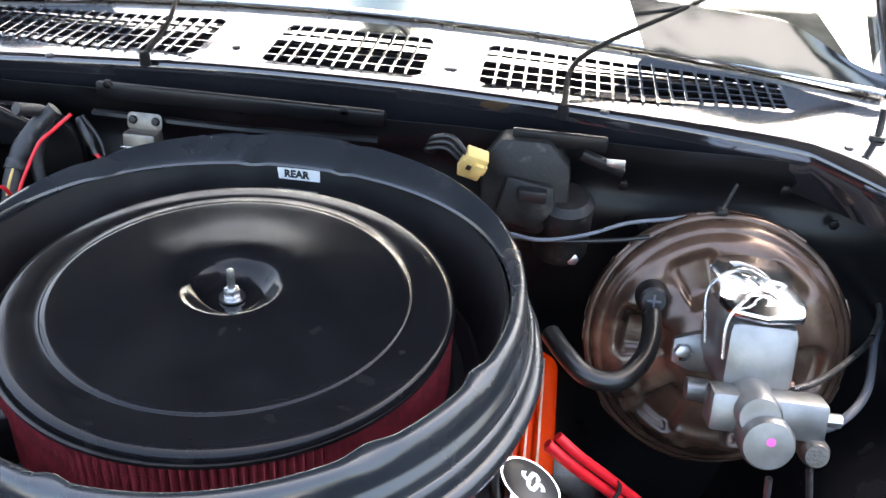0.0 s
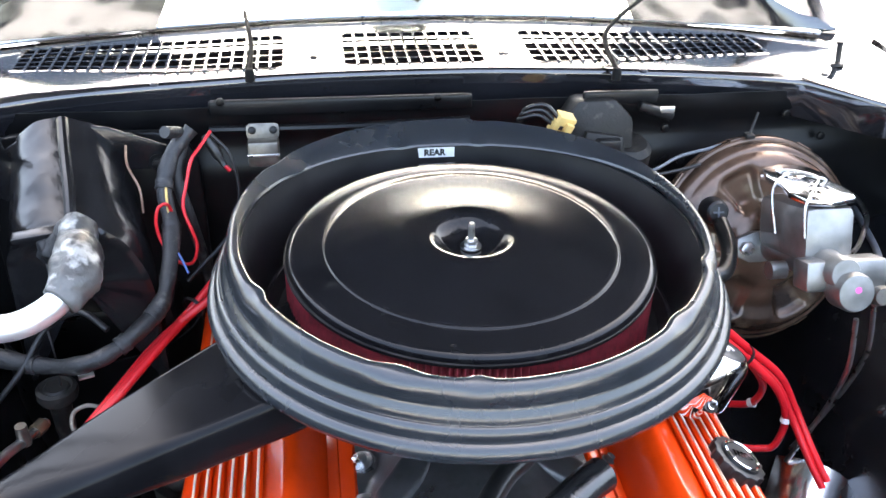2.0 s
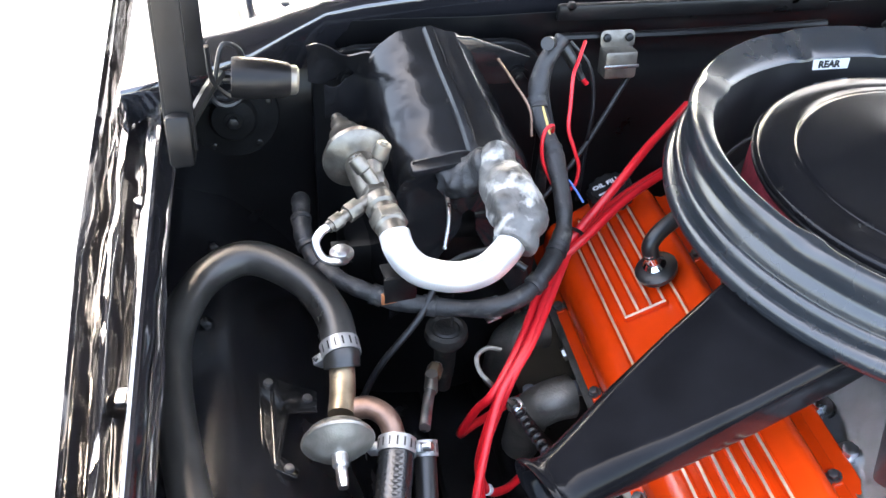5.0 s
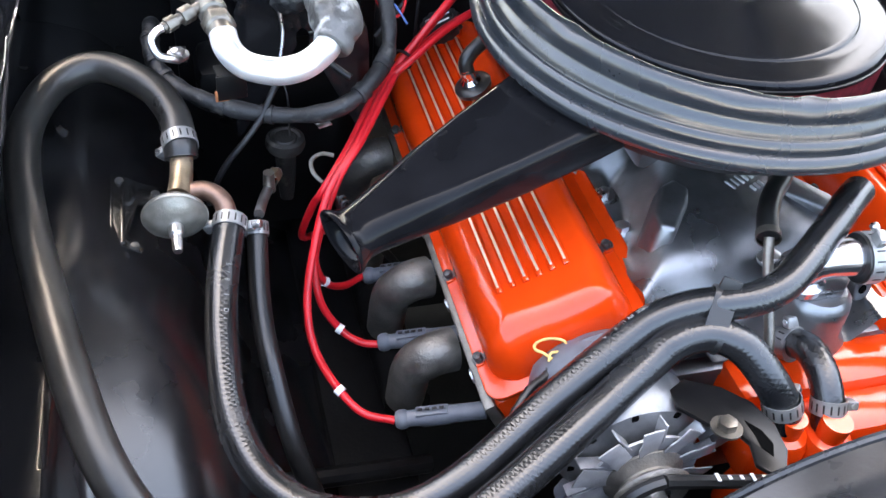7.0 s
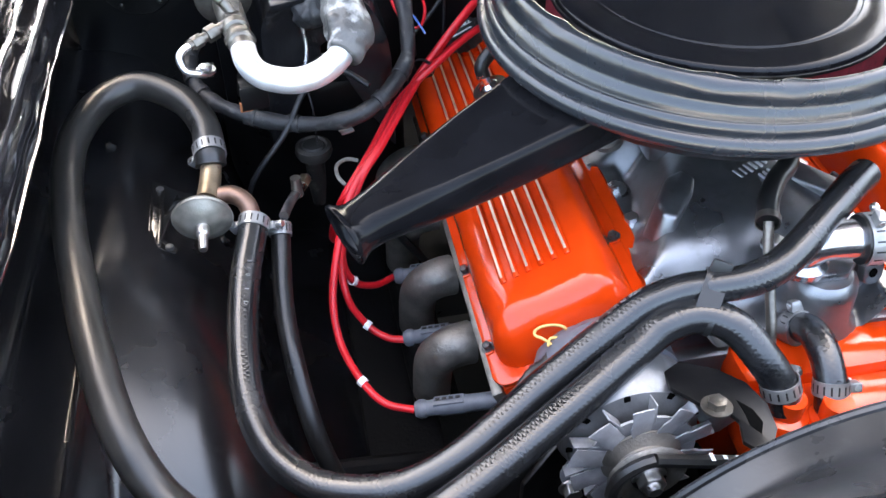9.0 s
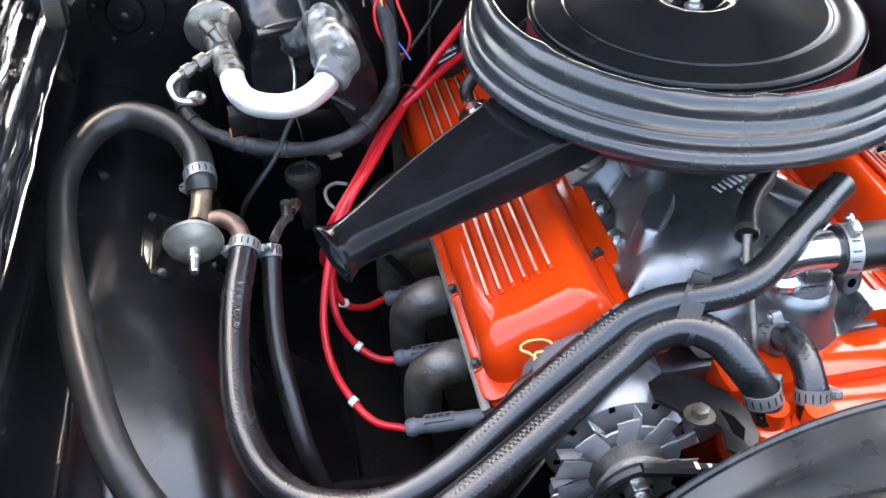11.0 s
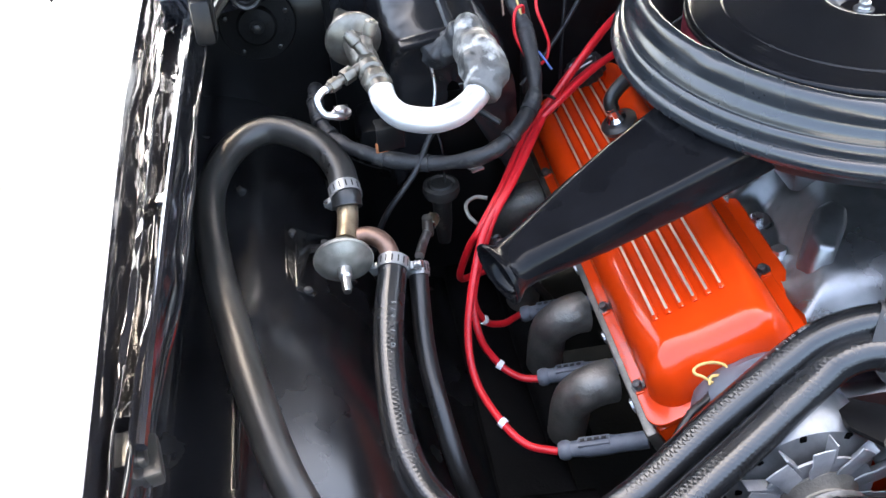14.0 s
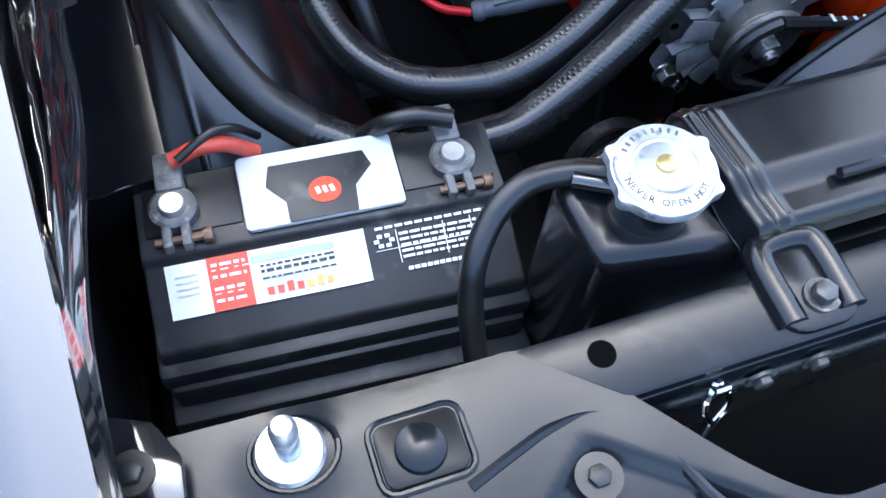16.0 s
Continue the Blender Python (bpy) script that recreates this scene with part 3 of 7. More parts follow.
part("rail", tube([(-0.265, -0.02, 0.745), (-0.1, -0.022, 0.745), (0.06, -0.02, 0.748)], 0.005, 8), M_BAY, fw)
part("ledge", box(0.33, 0.01, 0.02, 0.004, pose(-0.1, -0.004, 0.757)), M_BAY, fw)
for x, z in ((-0.25, 0.775), (0.02, 0.773), (0.33, 0.72), (0.5, 0.735), (0.56, 0.70), (0.36, 0.67), (0.47, 0.66)):
    part("bolt", hexagon(0.006, 0.005), M_BAY, fw).matrix_local = pose(x, -0.004, z, 90, 0, 0)


def inner_fender(side):
    """The wheelhouse panel between the fender flange and the chassis."""
    f = thing("inner_fender", pose(side * 0.6, 0, 0.3), "black pressed-steel inner fender bulging over the wheel", "inner fender", "inner fenders")
    prof = [(0.13, 0.575), (0.136, 0.46), (0.122, 0.418), (0.086, 0.421), (0.054, 0.423), (0.03, 0.412), (0.0, 0.386), (-0.03, 0.347), (-0.058, 0.29), (-0.08, 0.22), (-0.105, 0.15), (-0.16, 0.09), (-0.22, 0.06)]
    run = smooth_line([(x, 0, z) for x, z in prof], 6)
    n = len(run) - 1

    def place(u, v):
        k = v * n
        i = min(int(k), n - 1)
        p = run[i].lerp(run[i + 1], k - i)
        x, z = p.x, p.z
        y = -0.43 + 0.79 * u
        over = max(0.0, -0.06 - y)
        arch = 0.52 - math.sqrt(0.52 ** 2 - over ** 2)
        x = min(x, 0.05) - 0.05 + max(x, 0.05) + 0.5 * min(x - 0.05, 0) * ramp(-y, 0.08, 0.34) * ramp(z, 0.12, 0.3)
        z -= arch * ramp(0.062 - x, 0.0, 0.022) * ramp(z, 0.05, 0.3)
        z -= 0.02 * ramp(y, 0.1, 0.3) * ramp(0.1 - x, 0, 0.1) * ramp(z, 0.05, 0.3)
        x -= 0.014 * bump_at(y, -0.12, 0.33) * bump_at(v, 0.6, 0.3)
        z -= 0.014 * ramp(y, -0.16, 0.04) * ramp(0.125 - x, 0.0, 0.07)
        return Vector((side * x, y, z + 0.0005 * noise.noise(Vector((y * 12, v * 9, side)))))
    part("panel", sheet(place, 200, 90, 0.0), M_FENDER, f, angle=60)
    part("front_wall", sheet(lambda u, v: Vector((side * (0.129 - 0.3 * ramp(v, 0.75, 1.0)), -0.8 + 0.385 * u, 0.575 - 0.5 * min(1, v / 0.75))), 8, 16), M_FENDER, f)
    # black filler and front sheet added to block the pale ground in the gaps
    part("end_wall", box(0.17, 0.01, 0.52, 0.002, pose(side * 0.195, 0.372, 0.05)), M_SHADE, f)
    part("front_apron", sheet(lambda u, v: place(0, u).lerp(Vector((side * (0.15 - 0.37 * u), -0.43, -0.12)), v), 20, 4), M_FENDER, f)
    for u, v in ((0.3, 0.3), (0.45, 0.28), (0.7, 0.3), (0.86, 0.32), (0.6, 0.62)):
        b = part("bolt", joined(hexagon(0.006, 0.006), lathe([(0, 0), (0.009, 0), (0.009, 0.002), (0, 0.002)], 14)), M_BAYGLOSS, f)
        b.matrix_local = Matrix.Translation(place(u, v)) @ pose(0, 0, 0, 0, -side * 50, 0)
    part("edge_flange", tube([place(i / 30, 0.09) + Vector((-side * 0.004, 0, 0.002)) for i in range(3, 31)], 0.004, 8, 2), M_BAYGLOSS, f)
    part("brace", tube([(-side * 0.08, -0.2, 0.16), (-side * 0.3, -0.17, 0.1)], 0.012, 10, 2), M_BAY, f)
    return f


inner_fender(-1)
inner_fender(1)
# chassis below
for side in (-1, 1):
    single("frame_rail", box(0.1, 1.7, 0.12, 0.01), M_SHADE, pose(side * 0.36, -0.1, 0.26), "black box-section frame rail below the engine", "frame rail", "frame rails")
# added black sheet; keeps the bright ground out of the dark below
single("splash_pan", box(1.5, 1.5, 0.01, 0.0), M_SHADE, pose(0, -0.1, 0.12), "black sheet added below the engine bay to block the ground", "underbody")

# ---- run of hoses, pipes and wires ----
HOSE_LOOP = [(-0.542, 0.006, 0.750), (-0.542, 0.019, 0.760), (-0.546, 0.055, 0.770), (-0.569, 0.095, 0.780), (-0.616, 0.127, 0.785), (-0.658, 0.109, 0.780), (-0.683, 0.055, 0.772), (-0.685, -0.010, 0.768), (-0.675, -0.088, 0.765), (-0.660, -0.163, 0.760), (-0.643, -0.237, 0.752), (-0.621, -0.313, 0.725), (-0.595, -0.358, 0.695), (-0.561, -0.389, 0.675), (-0.527, -0.409, 0.665), (-0.487, -0.421, 0.660), (-0.437, -0.422, 0.660), (-0.399, -0.419, 0.665), (-0.335, -0.397, 0.685), (-0.256, -0.360, 0.710), (-0.174, -0.320, 0.738), (-0.143, -0.309, 0.752), (-0.112, -0.310, 0.757), (-0.086, -0.325, 0.752), (-0.066, -0.348, 0.732), (-0.052, -0.362, 0.710), (-0.046, -0.370, 0.688)]
HOSE_HEATER = [(-0.503, -0.063, 0.718), (-0.516, -0.122, 0.700), (-0.523, -0.182, 0.680), (-0.522, -0.246, 0.660), (-0.506, -0.297, 0.645), (-0.474, -0.336, 0.640), (-0.432, -0.358, 0.645), (-0.386, -0.366, 0.655), (-0.334, -0.356, 0.675), (-0.261, -0.322, 0.705), (-0.184, -0.293, 0.742), (-0.152, -0.285, 0.757), (-0.120, -0.286, 0.768), (-0.092, -0.294, 0.776), (-0.062, -0.297, 0.783), (-0.029, -0.286, 0.790), (0.028, -0.246, 0.800), (0.065, -0.218, 0.805), (0.089, -0.201, 0.805)]
HOSE_DRAIN = [(-0.477, -0.055, 0.700), (-0.482, -0.125, 0.655), (-0.477, -0.185, 0.620), (-0.465, -0.235, 0.570), (-0.445, -0.261, 0.500), (-0.426, -0.298, 0.450)]
WIRE_UP = [(-0.136, 0.256, 0.840), (-0.197, 0.204, 0.825), (-0.240, 0.171, 0.800), (-0.284, 0.150, 0.757), (-0.313, 0.108, 0.745), (-0.358, 0.038, 0.725), (-0.391, 0.001, 0.700)]
WIRE_A = [(-0.415, -0.038, 0.660), (-0.430, -0.077, 0.610), (-0.428, -0.116, 0.575), (-0.410, -0.168, 0.565), (-0.389, -0.194, 0.555), (-0.359, -0.205, 0.550)]
WIRE_B = [(-0.413, -0.025, 0.630), (-0.413, -0.055, 0.585), (-0.393, -0.071, 0.550), (-0.372, -0.086, 0.540), (-0.352, -0.093, 0.540)]
WIRE_C = [(-0.412, -0.014, 0.620), (-0.403, -0.023, 0.580), (-0.377, -0.005, 0.550), (-0.349, 0.021, 0.535)]
WIRE_D = [(-0.411, 0.015, 0.660), (-0.420, 0.035, 0.600), (-0.395, 0.069, 0.570), (-0.348, 0.107, 0.550), (-0.307, 0.127, 0.545)]
WIRE_UP2 = [(-0.142, 0.226, 0.790), (-0.218, 0.190, 0.775), (-0.276, 0.153, 0.755)]
AC_PIPE = [(-0.490, 0.050, 0.862), (-0.488, 0.038, 0.856), (-0.481, 0.025, 0.850), (-0.468, 0.016, 0.845), (-0.442, 0.010, 0.842), (-0.417, 0.013, 0.845), (-0.397, 0.027, 0.850), (-0.385, 0.041, 0.856)]
AC_WRAP = [(-0.390, 0.034, 0.853), (-0.379, 0.053, 0.862), (-0.379, 0.079, 0.868), (-0.382, 0.103, 0.873), (-0.383, 0.130, 0.880), (-0.385, 0.157, 0.885)]
HARNESS = [(-0.564, 0.189, 0.775), (-0.561, 0.164, 0.765), (-0.548, 0.138, 0.755), (-0.523, 0.115, 0.750), (-0.481, 0.098, 0.740), (-0.429, 0.077, 0.742), (-0.384, 0.058, 0.757), (-0.348, 0.070, 0.770), (-0.315, 0.108, 0.785), (-0.305, 0.136, 0.805), (-0.303, 0.193, 0.835), (-0.312, 0.234, 0.865), (-0.303, 0.262, 0.895), (-0.279, 0.279, 0.920)]
RED_SMALL = [(-0.257, 0.270, 0.920), (-0.269, 0.250, 0.909), (-0.278, 0.235, 0.900), (-0.284, 0.215, 0.879), (-0.288, 0.200, 0.859), (-0.281, 0.190, 0.837), (-0.276, 0.185, 0.819), (-0.280, 0.180, 0.802), (-0.289, 0.180, 0.796), (-0.302, 0.180, 0.803), (-0.309, 0.180, 0.815), (-0.316, 0.185, 0.831), (-0.318, 0.190, 0.849), (-0.314, 0.195, 0.863), (-0.305, 0.200, 0.864), (-0.302, 0.210, 0.846)]
WIRE_R = [(0.270, 0.015, 0.790), (0.292, 0.015, 0.770), (0.329, 0.023, 0.735), (0.378, 0.025, 0.690), (0.408, 0.022, 0.640), (0.424, -0.009, 0.600), (0.438, -0.033, 0.570)]
WIRE_R2 = [(0.271, 0.016, 0.785), (0.305, 0.019, 0.755), (0.349, 0.037, 0.710), (0.383, 0.053, 0.660), (0.384, 0.068, 0.620), (0.369, 0.090, 0.600), (0.355, 0.106, 0.590)]
WIRE_R3 = [(0.335, 0.019, 0.730), (0.382, 0.022, 0.680), (0.405, 0.024, 0.630), (0.400, 0.023, 0.590), (0.385, 0.029, 0.580)]
BOOST_HOSE = [(0.366, 0.208, 0.800), (0.365, 0.179, 0.790), (0.355, 0.147, 0.785), (0.332, 0.114, 0.785), (0.303, 0.110, 0.790), (0.280, 0.127, 0.800), (0.266, 0.154, 0.800)]
BRAKE_LINE1 = [(0.488, 0.115, 0.800), (0.519, 0.145, 0.790), (0.560, 0.195, 0.780), (0.603, 0.258, 0.770), (0.638, 0.349, 0.750), (0.619, 0.376, 0.740)]
BRAKE_LINE2 = [(0.495, 0.072, 0.790), (0.539, 0.116, 0.770), (0.587, 0.192, 0.750), (0.624, 0.296, 0.740), (0.659, 0.372, 0.720)]
CABLE = [(0.213, 0.264, 0.840), (0.249, 0.259, 0.840), (0.295, 0.272, 0.845), (0.336, 0.296, 0.850), (0.377, 0.305, 0.855), (0.412, 0.312, 0.860)]
CABLE2 = [(0.216, 0.265, 0.835), (0.273, 0.270, 0.835), (0.325, 0.275, 0.840), (0.360, 0.281, 0.845)]
OVERFLOW = [(-0.422, -0.557, 0.805), (-0.443, -0.547, 0.800), (-0.468, -0.544, 0.795), (-0.491, -0.554, 0.785), (-0.508, -0.573, 0.770), (-0.514, -0.592, 0.745), (-0.515, -0.611, 0.720)]
BAT_RED = [(-0.659, -0.426, 0.730), (-0.640, -0.424, 0.735), (-0.622, -0.423, 0.730), (-0.605, -0.420, 0.710)]
BAT_BLK = [(-0.475, -0.449, 0.735), (-0.496, -0.440, 0.735), (-0.518, -0.433, 0.725), (-0.530, -0.421, 0.700)]

# ---- engine ----
# air cleaner: pan, filter, lid, rubber seal, snorkel
ac = thing("air_cleaner", pose(0.006, 0.007, 0.778), "round black air cleaner with red filter and thick rubber seal", "air cleaner")
part("pan", lathe([(0.0, 0.045), (0.1, 0.045), (0.16, 0.05), (0.2, 0.05), (0.208, 0.06), (0.215, 0.1), (0.2195, 0.145), (0.2165, 0.145), (0.212, 0.1), (0.203, 0.066), (0.19, 0.056), (0.0, 0.052)], 96), M_PAN, ac)
part("pan_step", lathe([(0.19, 0.056), (0.194, 0.06), (0.199, 0.066), (0.203, 0.064), (0.2, 0.057)], 96), M_PAN, ac)
part("base", lathe([(0, -0.03), (0.06, -0.03), (0.08, -0.01), (0.11, 0.02), (0.15, 0.045), (0.0, 0.046)], 48), M_PAN, ac)
bm = bmesh.new()
n = 340
ring = [[], []]
for i in range(n):
    a = 2 * math.pi * i / n
    r = 0.1735 + (0.004 if i % 2 else -0.003)
    for k, z in enumerate((0.058, 0.124)):
        ring[k].append(bm.verts.new((r * math.cos(a), r * math.sin(a), z)))
for i in range(n):
    bm.faces.new((ring[0][i], ring[0][(i + 1) % n], ring[1][(i + 1) % n], ring[1][i]))
part("filter", bm, M_FILTER, ac, "dark red pleated filter", angle=10)
part("filter_edge", lathe([(0.166, 0.1235), (0.1775, 0.1235), (0.1782, 0.127), (0.166, 0.129)], 96, pose(0.0, 0, 0)), M_PLASTIC, ac)
part("filter_foot", lathe([(0.166, 0.05), (0.179, 0.052), (0.181, 0.058), (0.176, 0.062), (0.166, 0.062)], 96), M_PLASTIC, ac)
lid = part("lid", lathe([(0.0, 0.1325), (0.019, 0.1325), (0.025, 0.1337), (0.034, 0.1425), (0.039, 0.1472), (0.0455, 0.1487), (0.055, 0.1482), (0.07, 0.1467), (0.09, 0.1443), (0.11, 0.1426), (0.128, 0.1418), (0.138, 0.1414), (0.1432, 0.1411), (0.1442, 0.1403), (0.1447, 0.1396), (0.1458, 0.1392), (0.155, 0.13915), (0.172, 0.1391), (0.1778, 0.1376), (0.1803, 0.1345), (0.181, 0.131), (0.18, 0.1285), (0.176, 0.128)], 144), M_LID, ac, angle=60)
lid.matrix_local = pose(0.001, 0.001, -0.004) @ Matrix.Diagonal((0.98, 0.98, 1, 1))
part("stud", lathe([(0.0, 0.16), (0.0028, 0.1595), (0.0032, 0.158), (0.0032, 0.132), (0, 0.132)], 14), M_STEEL, lid)
part("nut", joined(hexagon(0.0068, 0.007), lathe([(0.0, 0.0), (0.0105, 0.0), (0.0105, -0.0015), (0, -0.0015)], 20)), M_STEEL, lid).location = (0, 0, 0.135)


def seal_wave(a, r, z):
    """The seal lies a little loose, with soft dents along its upper lip."""
    k = ramp(z, 0.1, 0.155)
    lip = ramp(z, 0.145, 0.1535)
    d = 0.0028 * math.sin(a * 3 + 0.6)
    g = math.degrees(a) % 360
    dent = max(bump_at(g, c, w) for c, w in ((205, 5), (246, 7), (262, 4), (103, 5), (78, 4), (140, 6), (312, 6), (338, 5)))
    back = max(0, math.sin(a)) ** 1.5
    inner = ramp(0.2225 - r, 0.0, 0.0035) * ramp(z, 0.138, 0.149) * back
    return (k * d - lip * 0.0042 * dent + 0.006 * back + 0.018 * back * k - 0.036 * inner, 0.002 * k * math.sin(a * 2 + 1) + 0.004 * back * k - 0.012 * inner)


SEAL = [(0.2195, 0.09), (0.227, 0.086), (0.238, 0.085), (0.2455, 0.0868), (0.2498, 0.0905), (0.251, 0.0955), (0.25, 0.1), (0.2478, 0.1032), (0.2452, 0.1046), (0.2436, 0.1052), (0.2432, 0.1068), (0.2434, 0.11), (0.2428, 0.114), (0.2408, 0.1172), (0.239, 0.1184), (0.2378, 0.1186),
        (0.2372, 0.12), (0.237, 0.1225), (0.2352, 0.1262), (0.233, 0.129), (0.2318, 0.1308), (0.2312, 0.1335), (0.2315, 0.138), (0.2312, 0.143), (0.2298, 0.148), (0.2272, 0.1515), (0.2238, 0.1535), (0.221, 0.1537), (0.2193, 0.1528), (0.2184, 0.1505), (0.2187, 0.146), (0.2205, 0.14), (0.2205, 0.12), (0.219, 0.1), (0.2195, 0.09)]
part("seal", lathe(SEAL, 240, wobble=seal_wave), M_FOAM, ac, "grey-black ribbed rubber seal", angle=40)
lb = part("label_plate", box(0.047, 0.0015, 0.012, 0.0004), M_WHITE, ac, "white plate lettered REAR")
lb.matrix_local = pose(-0.006, 0.2135, 0.122, -5, 0, 0)


def lettering(body, size, mat, parent, m, name="lettering", bold=0.0):
    """Raised letters as a mesh."""
    cu = bpy.data.curves.new("text", "FONT")
    cu.body, cu.size, cu.align_x, cu.align_y, cu.extrude, cu.offset, cu.resolution_u = body, size, "CENTER", "CENTER", 0.0002, bold, 2
    ob = bpy.data.objects.new("text", cu)
    scene.collection.objects.link(ob)
    bpy.context.view_layer.update()
    me = bpy.data.meshes.new_from_object(ob.evaluated_get(bpy.context.evaluated_depsgraph_get()))
    bpy.data.objects.remove(ob)
    me.materials.clear()
    me.materials.append(mat)
    o = new(name, me)
    o.parent = parent
    o.matrix_local = m
    return o


lettering("REAR", 0.0105, M_PLASTIC, lb, pose(0, -0.0011, 0.006, 90, 0, 0), bold=0.0005)


def snorkel():
    """The flattened intake horn, from under the pan to its flared mouth."""
    a, b = Vector((-0.126, -0.068, 0.08)), Vector((-0.42, -0.187, 0.012))
    d = (b - a).normalized()
    side = Vector((-d.y, d.x, 0)).normalized()
    up = d.cross(side) * -1
    if up.z < 0:
        up = -up
    roll = radians(2)
    side, up = side * math.cos(roll) + up * math.sin(roll), up * math.cos(roll) - side * math.sin(roll)
    bm = bmesh.new()
    rings = []
    stations = [(0.0, 0.135, 0.046), (0.25, 0.12, 0.046), (0.5, 0.097, 0.045), (0.7, 0.077, 0.044), (0.84, 0.062, 0.043), (0.92, 0.053, 0.042), (0.955, 0.052, 0.043), (0.972, 0.056, 0.047), (0.986, 0.062, 0.053), (0.996, 0.066, 0.057), (1.003, 0.0655, 0.0565), (1.003, 0.061, 0.052), (0.99, 0.053, 0.045), (0.97, 0.047, 0.039), (0.8, 0.055, 0.036)]
    for t, w, hh in stations:
        c = a + (b - a) * t
        r = 0.0095 + (min(w, hh) * 0.49 - 0.0095) * ramp(t, 0.55, 0.95)
        sect = rounded(w, hh, r, 6)
        rings.append([bm.verts.new(c + side * x + up * y) for x, y in sect])
    for p, q in zip(rings, rings[1:]):
        for k in range(len(sect)):
            j = (k + 1) % len(sect)
            bm.faces.new((p[k], p[j], q[j], q[k]))
    bm.faces.new(rings[-1])
    return recalc(bm)


part("snorkel", snorkel(), M_SNORKEL, ac, "black tapering intake snorkel", angle=50)


def valve_cover(side):
    """A stamped cover on its flange; the ribs carry bare metal crowns."""
    c = thing("valve_cover", pose(side * 0.2081, 0.0, 0.6791, 0, side * 25.5, 0), "orange painted valve cover with bare metal ribs", "valve cover", "valve covers")
    w, l = 0.172, 0.536
    fl = rounded(w, l, 0.018)
    part("flange", prism(fl, 0.005, 0.0012, pose(0, 0, -0.004)), M_ORANGE, c)
    hgt = 0.056

    def place(u, v):
        p, q = 2 * u - 1, 2 * v - 1
        hx, hy, r = w / 2 - 0.011, l / 2 - 0.011, 0.03
        x, y = hx * (1.35 * p - 0.35 * p ** 3), hy * (1.25 * q - 0.25 * q ** 3)
        ex, ey = abs(x) - (hx - r), abs(y) - (hy - r)
        d = r - (math.hypot(max(ex, 0), max(ey, 0)) + min(max(ex, ey), 0))
        wide = 0.02 + 0.012 * ramp(x * side, 0.0, 0.05) + 0.014 * ramp(-y, hy - 0.09, hy - 0.03)
        t = min(1.0, max(0.0, d / wide))
        z = (hgt + 0.006) * (1 - (1 - t) ** 2.4) ** 0.52 - 0.006
        z -= 0.003 * bump_at(math.hypot(x * side - 0.052, y + 0.06), 0, 0.04)
        return Vector((x, y, z))
    part("dome", sheet(place, 80, 140, 0.0), M_ORANGE, c, angle=70)
    ribs = []
    for k in range(6):
        x = (k - 2.5) * 0.01374
        ribs.append(x)
    for k, x in enumerate(ribs):
        runs = ((-0.195, 0.215),) if k in (0, 5) else ((-0.195, -0.045), (0.055, 0.215))
        if side > 0:
            runs = ((-0.195, 0.215),)
        for y0, y1 in runs:
            part("rib", tube([(x * 1.0, y0, hgt + 0.0005), (x, y0 + 0.006, hgt + 0.0035), (x, y1, hgt + 0.0035), (x, y1 + 0.006, hgt + 0.0005)], 0.0034, 8, 1, False), M_ORANGE, c)
            part("rib_crown", box(0.0026, y1 - y0 - 0.004, 0.0012, 0.0003, pose(x, (y0 + y1) / 2, hgt + 0.0062), 1), M_RIB, c, "bare metal rib crown")
    if side < 0:
        for y in (0.055, -0.045):
            part("rib", box(ribs[4] - ribs[1] + 0.003, 0.005, 0.006, 0.001, pose((ribs[1] + ribs[4]) / 2, y, hgt)), M_ORANGE, c)
            part("rib_crown", box(ribs[4] - ribs[1] + 0.003, 0.0026, 0.0012, 0.0003, pose((ribs[1] + ribs[4]) / 2, y, hgt + 0.0058), 1), M_RIB, c, "bare metal rib crown")
    for x, ys in ((-w / 2 + 0.005, (-0.215, -0.1, 0.03, 0.16)), (w / 2 - 0.005, (-0.15, 0.0, 0.15))):
        for y in ys:
            b = part("bolt", joined(hexagon(0.0048, 0.008), lathe([(0, 0), (0.007, 0), (0.007, 0.002), (0, 0.002)], 14)), M_BAYBOLT, c)
            b.location = (x, y, 0.001)
            e = part("load_spreader", box(0.009, 0.018, 0.0025, 0.001), M_ORANGE, c)
            e.location = (x, y, 0.0005)
    return c


vc_l = valve_cover(-1)
vc_r = valve_cover(1)

# breather grommet with elbow, oil cap, chrome breather, emblem caps
g = thing("pcv_grommet", pose(-0.212, 0.09, 0.752, 0, -27, 0), "chromed crankcase vent plugged into a black rubber grommet", "vent valve")
part("grommet", lathe([(0.012, 0), (0.021, 0.0), (0.022, 0.006), (0.017, 0.009), (0.01, 0.009), (0.01, 0)], 24), M_RUBBER, g)
part("valve_body", lathe([(0, 0.004), (0.011, 0.004), (0.012, 0.012), (0.008, 0.016), (0.007, 0.03), (0, 0.03)], 20), M_CHROME, g)
part("elbow_hose", tube([(0, 0, 0.024), (0.004, 0.004, 0.036), (0.02, 0.01, 0.042), (0.05, 0.018, 0.044)], 0.0085, 12), M_RUBBER, g)


